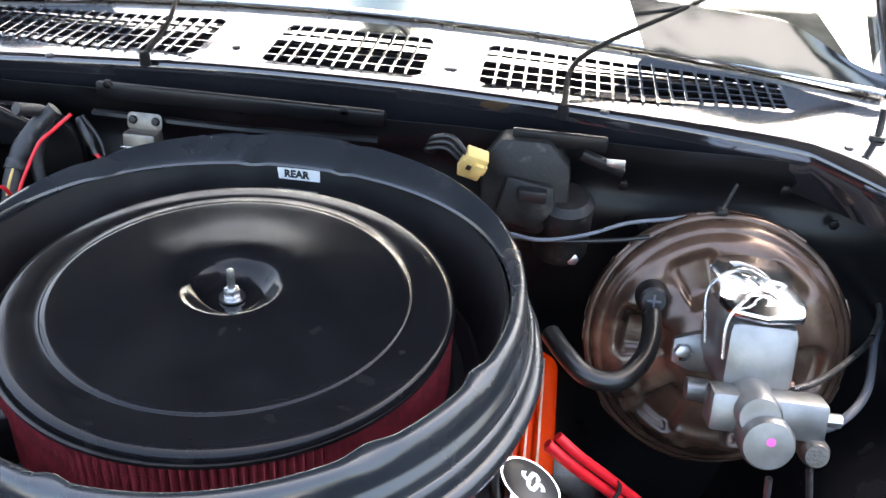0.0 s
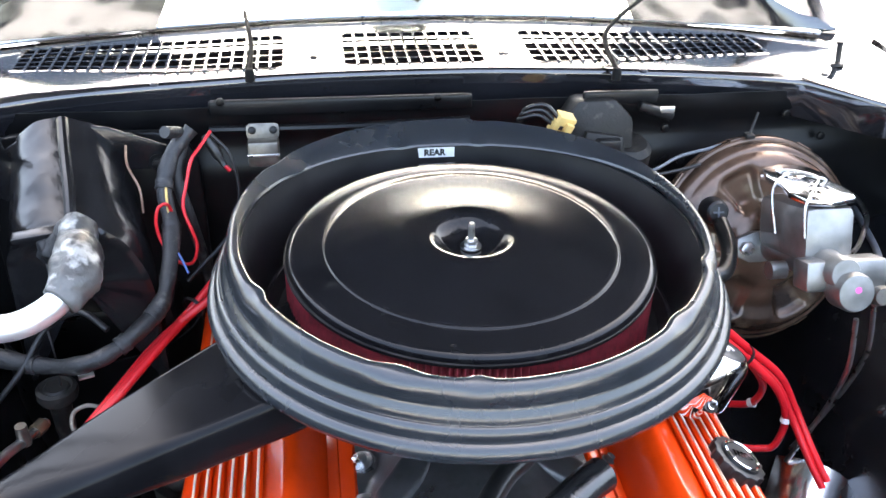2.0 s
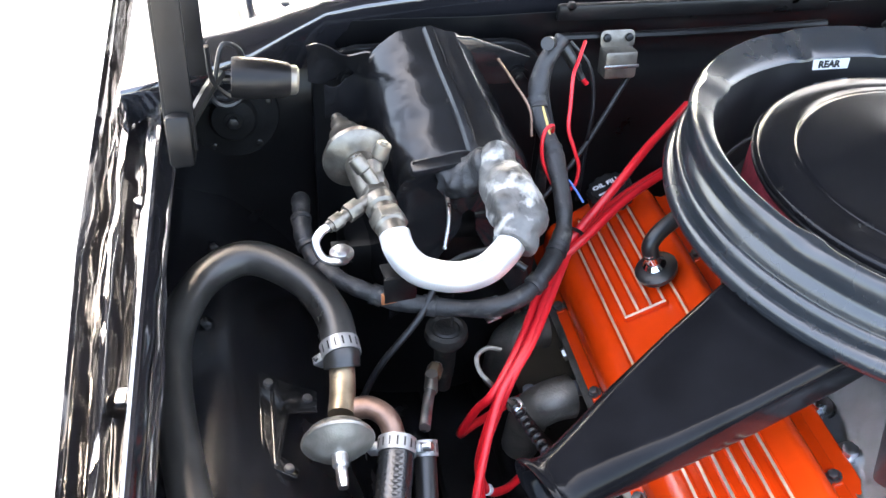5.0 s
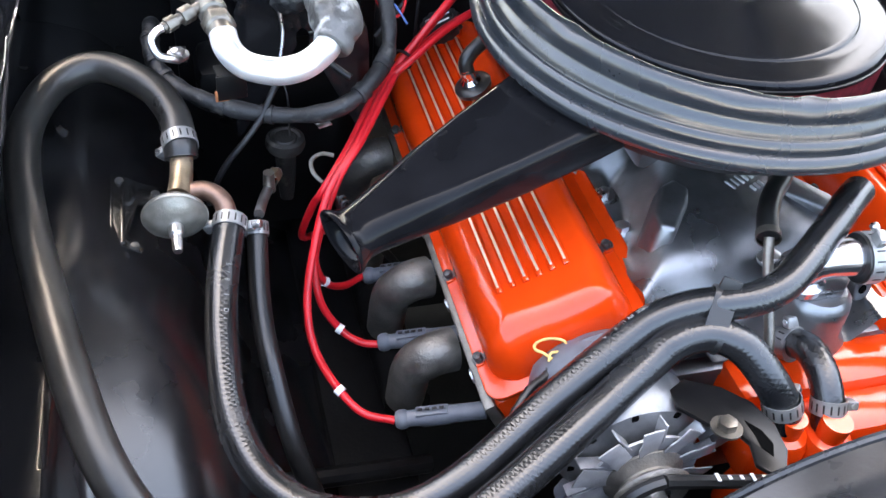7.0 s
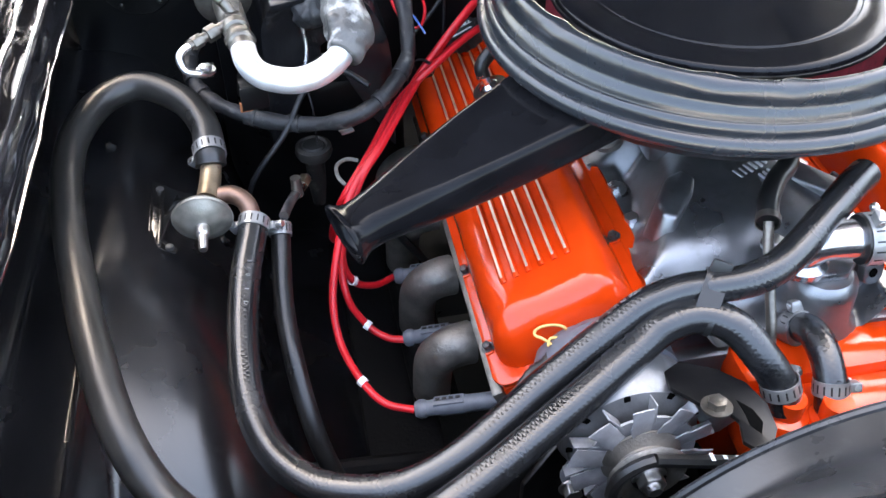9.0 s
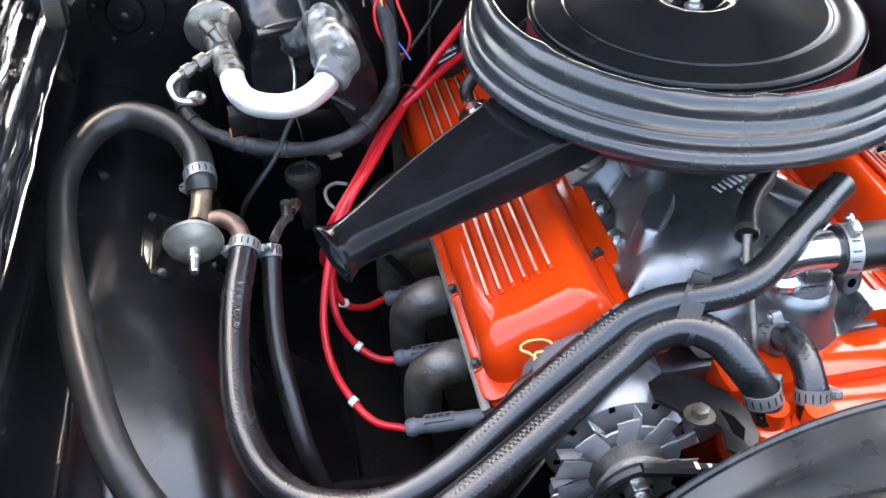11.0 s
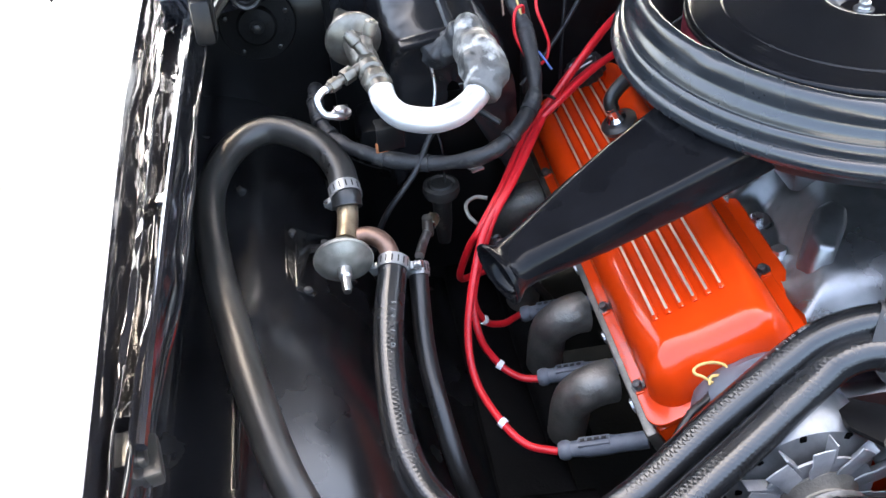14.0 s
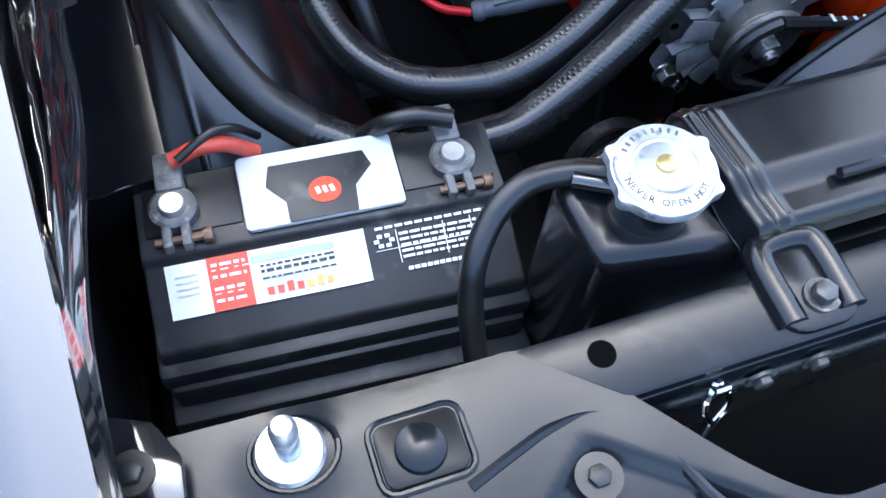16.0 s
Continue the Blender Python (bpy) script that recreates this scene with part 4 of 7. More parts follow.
def filler_cap(name, m, label, cap_mat, r=0.027):
    o = thing(name, m, label, "filler cap", "filler caps")
    pts = [((r - (0.003 if i % 2 else 0.0)) * math.cos(2 * math.pi * i / 28), (r - (0.003 if i % 2 else 0.0)) * math.sin(2 * math.pi * i / 28)) for i in range(28)]
    part("cap", prism(pts, 0.017, 0.0015), cap_mat, o)
    part("dish", lathe([(r * 0.72, 0.0172), (r * 0.7, 0.0195), (r * 0.3, 0.0205), (0, 0.0205)], 28), cap_mat, o)
    part("neck", lathe([(r * 0.8, -0.012), (r * 0.8, 0.001), (0, 0.001)], 24), M_ORANGE, o)
    return o


oc = filler_cap("oil_cap", pose(-0.214, 0.222, 0.748, 0, -27, 0), "black plastic oil filler cap with white lettering", M_PLASTIC)
lettering("OIL FILL", 0.009, M_WHITE, oc, pose(0, 0.004, 0.0208), bold=0.0003)
part("word_bar", box(0.026, 0.003, 0.0003, 0, pose(0, -0.009, 0.0206)), M_WHITE, oc)
sc = filler_cap("filler_cap", pose(0.25, -0.13, 0.72, 0, 27, 0), "black round filler cap with silver lettering on the valve cover", M_PLASTIC, 0.03)
part("oval_badge", lathe([(0.017, 0.0206), (0.0185, 0.0216), (0.02, 0.0206)], 28), M_CHROME, sc)
for i in range(5):
    part("word_bar", box(0.0035, 0.008, 0.0004, 0, pose(-0.01 + 0.005 * i, 0.0, 0.0208)), M_CHROME, sc)
cb = thing("breather_cap", pose(0.246, -0.055, 0.785, -6, 24, 0), "tall chrome breather cap with a black top on the valve cover", "breather cap")
part("shell", lathe([(0.026, -0.032), (0.0335, -0.03), (0.035, -0.026), (0.0335, 0.018), (0.03, 0.026), (0.0265, 0.0285), (0, 0.0285)], 44), M_CHROME, cb)
part("neck", lathe([(0.018, -0.05), (0.018, -0.03), (0, -0.03)], 24), M_CHROME, cb)
part("top_disc", lathe([(0, 0.0305), (0.022, 0.0302), (0.025, 0.0285), (0.025, 0.027), (0, 0.027)], 36), M_PLASTIC, cb, "black disc on the cap")
lettering("SS", 0.022, M_WHITE, cb, pose(0, 0.0, 0.0306, 0, 0, -65), bold=0.0008)

# heads, block, exhaust ports
single("engine_block", joined(box(0.3, 0.52, 0.3, 0.02, pose(0, 0.0, 0.33)), box(0.2, 0.5, 0.12, 0.02, pose(0, 0, 0.58)), box(0.24, 0.05, 0.14, 0.02, pose(0.05, -0.29, 0.52))), M_ORANGE, pose(0, 0, 0), "orange painted cast-iron engine block", "engine block")
for side in (-1, 1):
    hd = thing("cylinder_head", pose(side * 0.2, 0, 0.684, 0, side * 27, 0), "orange painted cylinder head below the valve cover", "cylinder head", "cylinder heads")
    part("casting", box(0.185, 0.535, 0.075, 0.008, pose(0, 0, -0.08)), M_ORANGE, hd)
    part("gasket_face", box(0.012, 0.5, 0.05, 0.003, pose(side * 0.098, -0.015, -0.058)), M_IRON, hd, "bare rusty exhaust flange")
    for y in (-0.2, -0.1, 0.02, 0.13):
        part("flange_bolt", hexagon(0.008, 0.01), M_STEEL, hd).matrix_local = pose(side * 0.1, y, -0.04, 0, side * 90, 0)
for side in (-1, 1):
    ex = thing("exhaust_manifold", pose(side * 0.285, -0.02, 0.585), "rough grey cast-iron exhaust manifold with curved runners", "exhaust manifold", "exhaust manifolds")
    for y in (-0.13, -0.02, 0.1, 0.21):
        part("runner", tube([(0, y, 0), (side * 0.016, y - 0.002, 0.0), (side * 0.031, y, -0.01), (side * 0.041, y + 0.007, -0.034), (side * 0.042, y + 0.02, -0.1)], lambda u: 0.0245 - 0.002 * u, 20), M_IRON, ex)
    # same iron as the runners, coloured black for the shade below them
    part("log", tube([(side * 0.034, -0.1, -0.13), (side * 0.036, 0.05, -0.14), (side * 0.036, 0.24, -0.15), (side * 0.034, 0.3, -0.2)], 0.028, 18), M_SHADE, ex)

# spark plug boots and red leads
for k, (bx, by, bz) in enumerate(((-0.353, -0.205, 0.55), (-0.348, -0.092, 0.541), (-0.343, 0.022, 0.534), (-0.318, 0.125, 0.545))):
    m = aim((bx, by, bz), (bx + 0.075, by - 0.018, bz + 0.02))
    b = thing("plug_boot", m, "grey silicone spark plug boot on a red lead", "plug boot", "plug boots")
    part("boot", lathe([(0, -0.004), (0.0085, -0.004), (0.0105, 0.0), (0.0105, 0.006), (0.0085, 0.009), (0.009, 0.02), (0.0105, 0.024), (0.0105, 0.05), (0.0095, 0.055), (0.0095, 0.09), (0, 0.09)], 18), M_BOOT, b)
    part("grip", box(0.012, 0.004, 0.034, 0.001, pose(0, 0.009, 0.018)), M_BOOT, b)
    for i in range(4):
        part("mark", box(0.003, 0.0008, 0.005, 0.0, pose(0, 0.0132, 0.021 + i * 0.0075)), M_PLASTIC, b)


def lead(name, pts, r, mat, label, category, group="", seg=10):
    p0 = Vector(pts[0])
    return single(name, tube([Vector(p) - p0 for p in pts], r, seg), mat, Matrix.Translation(p0), label, category, group, angle=60)


def beside(pts, dx, dy, dz):
    return [(x + dx, y + dy, z + dz) for x, y, z in pts]


RW = ("red silicone spark plug lead, one of a tied bundle", "plug lead", "plug leads")
lead("plug_lead", beside(WIRE_UP, -0.003, -0.004, 0.0) + WIRE_A, 0.0045, M_RED, *RW)
lead("plug_lead", beside(WIRE_UP, 0.006, 0.003, 0.003) + WIRE_B, 0.0045, M_RED, *RW)
lead("plug_lead", WIRE_UP2 + beside(WIRE_UP[4:], 0.002, 0.009, -0.006) + WIRE_C, 0.0045, M_RED, *RW)
lead("plug_lead", beside(WIRE_UP2, 0.006, -0.012, 0.012) + beside(WIRE_UP[4:], -0.008, 0.004, -0.006) + WIRE_D, 0.0045, M_RED, *RW)
for side_pts in (WIRE_R, beside(WIRE_R, 0.008, 0.006, 0.004), WIRE_R2, WIRE_R3 + [(0.36, 0.04, 0.575), (0.33, 0.045, 0.58)]):
    lead("plug_lead", side_pts, 0.0045, M_RED, *RW)


def band(name, at, toward, r, width, mat, label, category, group=""):
    return single(name, lathe([(r, -width / 2), (r + 0.0012, -width / 2), (r + 0.0012, width / 2), (r, width / 2)], 24), mat, aim(at, toward), label, category, group)


band("cable_tie", WIRE_UP[3], WIRE_UP[4], 0.0125, 0.004, M_PLASTIC, "black cable tie round the red leads", "cable tie", "cable ties")
band("cable_tie", WIRE_R[2], WIRE_R[3], 0.0125, 0.004, M_PLASTIC, "black cable tie round the red leads", "cable tie", "cable ties")
for at, to in ((WIRE_A[3], WIRE_A[4]), (WIRE_B[2], WIRE_B[3]), (WIRE_C[1], WIRE_C[2]), (WIRE_R3[2], WIRE_R3[3]), (WIRE_R2[4], WIRE_R2[5])):
    band("number_sleeve", at, to, 0.0047, 0.007, M_WHITE, "white number sleeve on a red plug lead", "wire sleeve", "wire sleeves")

# intake manifold
im = thing("intake_manifold", pose(0, -0.02, 0.64), "cast aluminium intake manifold between the valve covers", "intake manifold")


def soft(values, k):
    """A rounded maximum (k > 0) or minimum (k < 0) of several heights."""
    return math.log(sum(math.exp(k * f) for f in values)) / k


def valley(u, v):
    """Floor of the valley, bolt flanges, and a faceted plenum that widens towards the front ports."""
    x, y = (u - 0.5) * 0.262, -0.27 + 0.52 * v
    a = abs(x)
    c = (a - 0.066) * 0.95 + (y + 0.092) * 0.314
    front = soft((0.124 + 0.1 * (y + 0.13) - 0.1 * a, 0.119 - 1.1 * (-y - 0.178), 0.118 - 1.25 * c, 0.127 - 0.5 * (c + 0.022), 0.121 - 0.55 * (-y - 0.158)), -420)
    e = (a - 0.02) * 0.94
    rear = soft((0.118 - 0.22 * max(0, e - 0.03), 0.118 - 1.3 * (abs(y - 0.03 - 0.2 * a) - 0.036), 0.128 - 0.7 * (a - 0.05)), -420)
    floor = 0.05 + 0.01 * (1 - a / 0.13) - 0.25 * max(0, -y - 0.235)
    flange = 0.076 - 1.4 * max(0, abs(a - 0.112) - 0.014)
    boss = 0.104 - 1.2 * max(0, math.hypot(a - 0.085, y + 0.165) - 0.016)
    return Vector((x, y, soft((floor, front, rear, flange, boss), 420)))


part("casting", sheet(valley, 110, 180, 0.0), M_ALU, im, angle=60)
part("skirt", joined(box(0.26, 0.02, 0.1, 0.006, pose(0, -0.265, -0.06)), box(0.26, 0.5, 0.05, 0.008, pose(0, -0.01, -0.012))), M_ALU, im)
for s in (-1, 1):
    for y in (-0.185, -0.11, -0.055, 0.015):
        b = part("bolt", joined(hexagon(0.0075, 0.009), lathe([(0, 0), (0.0125, 0), (0.0125, 0.0025), (0, 0.0025)], 18)), M_STEEL, im)
        b.matrix_local = pose(s * 0.109, y, 0.0755, 0, s * 14, 0)
    for y in (-0.11, -0.055):
        part("bolt_pad", lathe([(0, 0.0), (0.015, 0.0), (0.018, -0.012), (0, -0.012)], 24), M_ALU, im).matrix_local = pose(s * 0.109, y, 0.0755, 0, s * 14, 0)
for i, tall in enumerate((0.013, 0.011, 0.013, 0.012, 0.013, 0.011)):
    part("cast_mark", box(0.003, tall, 0.003, 0.0005, pose(-0.002 + i * 0.0072, -0.112 + i * 0.0036, 0.1235, 6, 0, 27)), M_RAISED, im, "pale rubbed casting mark")
for i in range(3):
    part("cast_mark", box(0.0025, 0.008, 0.003, 0.0005, pose(0.022 + i * 0.006, -0.118 + i * 0.003, 0.1225, 6, 0, 27)), M_RAISED, im, "pale rubbed casting mark")
for s in (-1, 1):
    part("knuckle", prism([(s * px, py) for px, py in ((0.05, -0.085), (0.036, -0.11), (0.055, -0.142), (0.1, -0.196), (0.118, -0.186), (0.116, -0.158), (0.08, -0.1))][::s], 0.056, 0.005, pose(0, 0.012, 0.062, 0, -s * 5, 0), 3, taper=0.3), M_ALU, im, angle=30)
part("carburettor_flange", box(0.15, 0.16, 0.05, 0.01, pose(0, 0.03, 0.1)), M_ALU, im)
part("choke_stove", lathe([(0, 0.02), (0.013, 0.02), (0.015, 0.016), (0.015, 0.0), (0.019, -0.002), (0.019, -0.008), (0, -0.008)], 24, pose(-0.098, 0.012, 0.1, 0, -20, 0)), M_IRON, im)

# thermostat housing, water neck, top hose
th = thing("thermostat_housing", pose(0.03, -0.252, 0.70), "cast aluminium thermostat housing with a chromed water neck", "thermostat housing")
part("base", prism([(-0.058, 0.03), (-0.052, -0.03), (-0.02, -0.054), (0.03, -0.052), (0.052, -0.036), (0.07, 0.0), (0.066, 0.03), (0.03, 0.045), (-0.03, 0.045)], 0.012, 0.004, pose(0, 0, -0.03)), M_ALU, th)
part("body", lathe([(0.05, -0.022), (0.046, -0.012), (0.038, 0.0), (0.036, 0.03), (0.034, 0.04), (0.028, 0.046), (0, 0.048)], 40, pose(0.0, -0.012, 0)), M_ALU, th)
part("gusset", prism([(0.02, -0.02), (0.066, -0.02), (0.06, 0.034), (0.05, 0.04), (0.02, 0.012)], 0.012, 0.003, pose(0, 0.004, 0, 78, 0, 6)), M_ALU, th)
part("cover", prism([(-0.034, -0.018), (-0.02, -0.03), (0.014, -0.03), (0.034, -0.012), (0.036, 0.018), (0.0, 0.036), (-0.03, 0.024)], 0.01, 0.003, pose(0.0, 0.0, 0.046)), M_ALU, th)
part("neck", joined(tube([(-0.026, -0.006, 0.05), (-0.025, -0.007, 0.066), (-0.014, -0.01, 0.08), (0.004, -0.013, 0.084), (0.038, -0.018, 0.085)], 0.0185, 28), lathe([(0.026, 0.0), (0.026, 0.007), (0.02, 0.012), (0, 0.012)], 28, pose(-0.024, -0.006, 0.052))), M_NECK, th, "polished water neck")
part("ear", prism(rounded(0.024, 0.03, 0.01), 0.01, 0.002, pose(0.058, 0.0, 0.028, 75, 0, 10)), M_ALU, th)
part("ear_hole", lathe([(0, 0.0), (0.005, 0.0), (0.005, 0.0006), (0, 0.0006)], 16), M_VOID, th, "bolt hole, its shade painted as a black disc").matrix_local = pose(0.058, -0.0105, 0.03, 75, 0, 10)
part("fitting", tube([(-0.03, -0.03, -0.004), (-0.036, -0.036, -0.001), (-0.033, -0.05, 0.006)], 0.0145, 20), M_ALU, th)
for p in ((-0.036, 0.022, 0.052), (0.034, 0.032, 0.06)):
    part("bolt", joined(hexagon(0.009, 0.01), lathe([(0, 0), (0.013, 0), (0.013, 0.003), (0, 0.003)], 16)), M_STEEL, th).location = p


def clamp(at, toward, r, label="worm-drive steel hose clamp", turn=0):
    """A perforated band with its screw housing."""
    c = thing("hose_clamp", aim(at, toward) @ pose(0, 0, 0, 0, 0, turn), label, "hose clamp", "hose clamps")
    part("band", lathe([(r, -0.007), (r + 0.001, -0.007), (r + 0.0012, 0.007), (r, 0.007)], 32), M_CLAMP, c)
    part("housing", box(0.012, 0.014, 0.009, 0.002, pose(r + 0.005, 0, -0.0045)), M_CLAMP, c)
    part("screw", joined(hexagon(0.0045, 0.006), tube([(0, 0, -0.018), (0, 0, 0)], 0.003, 8)), M_STEEL, c).matrix_local = pose(r + 0.006, -0.01, 0, 90, 0, 0)
    for i in range(16):
        a = 2 * math.pi * i / 16
        part("slot", box(0.0005, 0.0016, 0.008, 0.0), M_PLASTIC, c).matrix_local = pose((r + 0.0011) * math.cos(a), (r + 0.0011) * math.sin(a), -0.004, 0, 0, math.degrees(a))
    return c


HOSE = ("black ribbed rubber heater hose with a braided sheen", "hose", "hoses")
lead("radiator_hose", [(0.05, -0.269, 0.785), (0.12, -0.276, 0.788), (0.2, -0.295, 0.792), (0.28, -0.34, 0.79), (0.36, -0.45, 0.79)], 0.0235, M_RUBBER, "thick black upper radiator hose", "hose", "hoses", 20)
clamp((0.06, -0.27, 0.785), (0.2, -0.286, 0.79), 0.024, turn=100)
M_PRINT = material("faded_hose_print", (0.2, 0.2, 0.19), 0.5, vary=0.2, scale=60, bump=0)
p0 = Vector(HOSE_LOOP[0])
lp = thing("heater_hose", Matrix.Translation(p0), "long grey-black rubber hose arching over the inner fender", "hose", "hoses")
part("old_end", tube([Vector(p) - p0 for p in HOSE_LOOP[:14]], 0.0165, 18), M_OLDHOSE, lp, "weathered grey hose")
part("pump_end", tube([Vector(p) - p0 for p in HOSE_LOOP[13:]], 0.0163, 18), M_HOSE, lp)
p0 = Vector(HOSE_HEATER[0])
hh = thing("heater_hose", Matrix.Translation(p0), *HOSE)
part("hose", tube([Vector(p) - p0 for p in HOSE_HEATER], 0.0155, 18), M_HOSE, hh, angle=60)
run = smooth_line(HOSE_HEATER, 24)


def printed(words, line, start, step, r, parent, base, size, up):
    """Letters printed along a hose, one by one."""
    for i, ch in enumerate(words):
        k = start + i * step
        if ch == " " or k + 1 >= len(line):
            continue
        t = (line[k + 1] - line[k]).normalized()
        n = (Vector(up) - t * Vector(up).dot(t)).normalized()
        m = Matrix((t, n.cross(t), n)).transposed().to_4x4()
        m.translation = line[k] - base + n * (r + 0.0003)
        lettering(ch, size, M_PRINT, parent, m, "printed_letter")


printed("MADE IN U.S.A.", run[::-1], 172, 2, 0.0155, hh, p0, 0.006, (-0.25, 0.5, 1))
printed("5/8 I.D.", run, 20, 3, 0.0155, hh, p0, 0.0065, (0.35, -0.4, 1))
lead("drain_hose", HOSE_DRAIN, 0.0105, M_RUBBER, "thin black rubber hose beside the inner fender", "hose", "hoses", 14)
clamp(HOSE_LOOP[1], HOSE_LOOP[2], 0.0168, turn=-40)
clamp(HOSE_HEATER[0], HOSE_HEATER[1], 0.0158, turn=200)
clamp(HOSE_DRAIN[0], HOSE_DRAIN[1], 0.0112, turn=120)
clamp(HOSE_LOOP[-2], HOSE_LOOP[-1], 0.0168, turn=0)
by = [(-0.001, -0.294, 0.706), (0.001, -0.315, 0.718), (0.0, -0.342, 0.716), (-0.003, -0.366, 0.702), (-0.005, -0.38, 0.68)]
lead("bypass_hose", by, 0.0145, M_HOSE, "short black bypass hose between thermostat housing and water pump", "hose", "hoses", 18)
clamp(by[0], by[1], 0.015, turn=90)
clamp(by[3], by[4], 0.015, turn=0)
vh = [(-0.019, -0.228, 0.785), (-0.008, -0.205, 0.788), (0.012, -0.178, 0.79), (0.038, -0.152, 0.79), (0.055, -0.11, 0.795)]
lead("vacuum_hose", vh, 0.0105, M_RUBBER, "short black hose up to the carburettor", "hose", "hoses", 14)
band("hose_collar", vh[0], vh[1], 0.0108, 0.008, M_DULL, "dull steel collar on a short hose", "hose collar")
single("metal_tube", tube([(-0.019, -0.23, 0.785), (-0.024, -0.25, 0.765), (-0.03, -0.28, 0.74), (-0.034, -0.31, 0.70), (-0.035, -0.33, 0.62)], 0.005, 12), M_DULL, pose(0, 0, 0), "thin bright steel tube beside the thermostat housing", "pipe")
strap_at, strap_to = Vector((-0.106, -0.3005, 0.765)), Vector((-0.08, -0.316, 0.76))
st = thing("hose_strap", aim(strap_at, strap_to), "black rubber strap tying two heater hoses together", "hose strap")
span = aim(strap_at, strap_to).to_3x3().inverted() @ Vector((0.002, 0.02, 0.015))
lean = math.atan2(span.y, span.x)


def strap_loop(u, v):
    """A band round two hoses that lie side by side."""
    a = 2 * math.pi * u
    c, d = math.cos(a), math.sin(a)
    x, y = 0.0172 * c + 0.0125 * max(-1, min(1, 4 * c)), 0.0172 * d * (1 - 0.12 * (1 - abs(c)))
    return Vector((x * math.cos(lean) - y * math.sin(lean), x * math.sin(lean) + y * math.cos(lean), 0.02 * (v - 0.5)))


part("strap", sheet(strap_loop, 64, 3, 0.002), M_RUBBER, st, angle=60)
part("strap_end", box(0.018, 0.004, 0.018, 0.0015, Matrix.Rotation(lean, 4, "Z") @ pose(0.028, 0.012, -0.009, 0, 0, 35)), M_PLASTIC, st)

# water pump and front of the engine
wp = thing("water_pump", pose(0, -0.36, 0.6), "orange painted water pump with two hose nipples", "water pump")
part("body", joined(lathe([(0.0, 0.0), (0.075, 0.0), (0.08, 0.02), (0.07, 0.05), (0.04, 0.06), (0, 0.06)], 32, pose(0.0, 0.0, -0.02, 90, 0, 0)), box(0.2, 0.05, 0.06, 0.015, pose(0.02, 0.0, 0.02)), box(0.24, 0.06, 0.09, 0.02, pose(0.05, 0.05, 0.0))), M_ORANGE, wp)
for x, y in ((-0.045, -0.013), (-0.006, -0.025)):
    part("nipple", lathe([(0.024, 0.03), (0.024, 0.075), (0.02, 0.083), (0.0135, 0.085), (0.0135, 0.105), (0, 0.105)], 24, pose(x, y, 0)), M_ORANGE, wp)
part("hub", lathe([(0.0, 0.1), (0.03, 0.1), (0.035, 0.09), (0.035, 0.05), (0, 0.05)], 24, pose(0, 0, -0.02, 90, 0, 0)), M_IRON, wp)

# alternator
al = thing("alternator", pose(-0.179, -0.396, 0.657), "grey cast alternator with a finned cooling fan", "alternator")
ax = pose(0, 0, 0, 90, 0, 0)
part("front_case", lathe([(0, -0.036), (0.05, -0.036), (0.062, -0.042), (0.068, -0.055), (0.068, -0.085), (0.06, -0.09), (0, -0.09)], 40, ax), M_ALTCASE, al)
part("rear_case", lathe([(0.062, -0.09), (0.067, -0.095), (0.067, -0.13), (0.05, -0.15), (0, -0.15)], 40, ax), M_BOOT, al)
part("rear_dome", lathe([(0.055, 0.0), (0.054, 0.01), (0.047, 0.024), (0.032, 0.034), (0.012, 0.038), (0, 0.0385)], 32, pose(-0.018, 0.118, 0.012, -70, 0, 0)), M_BOOT, al, "smooth grey rear dome")
part("pulley", lathe([(0.0, 0.0), (0.022, 0.0), (0.034, 0.002), (0.036, 0.0), (0.037, -0.002), (0.027, -0.009), (0.027, -0.011), (0.037, -0.018), (0.037, -0.02), (0, -0.02)], 48, ax), M_IRON, al)
part("nut", joined(hexagon(0.013, 0.012), lathe([(0, 0), (0.016, 0), (0.016, 0.003), (0, 0.003)], 20)), M_STEEL, al).matrix_local = pose(0, -0.001, 0, 90, 0, 0)
part("shaft", lathe([(0, 0.019), (0.006, 0.019), (0.0075, 0.017), (0.0075, 0.0), (0, 0)], 16, ax), M_STEEL, al)
part("fan_disc", lathe([(0.0, -0.022), (0.052, -0.022), (0.052, -0.0245), (0, -0.0245)], 40, ax), M_FAN, al)
petal = [(0.03, -0.008), (0.05, -0.0115), (0.064, -0.013), (0.067, -0.004), (0.069, 0.008), (0.052, 0.0075), (0.046, 0.01), (0.03, 0.008)]
for i in range(10):
    bl = joined(prism(petal, 0.0016, 0.0003, pose(0, 0, 0, 9, 0, 0)), box(0.024, 0.0016, 0.013, 0.0004, pose(0.056, -0.0125, -0.014, 9, 0, -3)))
    part("fan_blade", bl, M_FAN, al).matrix_local = Matrix.Rotation(radians(36 * i + 10), 4, "Y") @ pose(0, 0.02, 0, 90, 0, 0)
part("mount_ear", box(0.03, 0.02, 0.05, 0.005, pose(0.07, 0.045, 0.0, 0, 45, 0)), M_ALTCASE, al)
part("mount_ear", box(0.024, 0.018, 0.03, 0.005, pose(-0.05, 0.05, -0.07, 0, 20, 0)), M_BOOT, al)
part("mount_bolt", joined(hexagon(0.009, 0.012), lathe([(0, 0), (0.012, 0), (0.012, 0.002), (0, 0.002)], 16)), M_STEEL, al).matrix_local = pose(-0.054, 0.038, -0.06, 90, 0, 0)
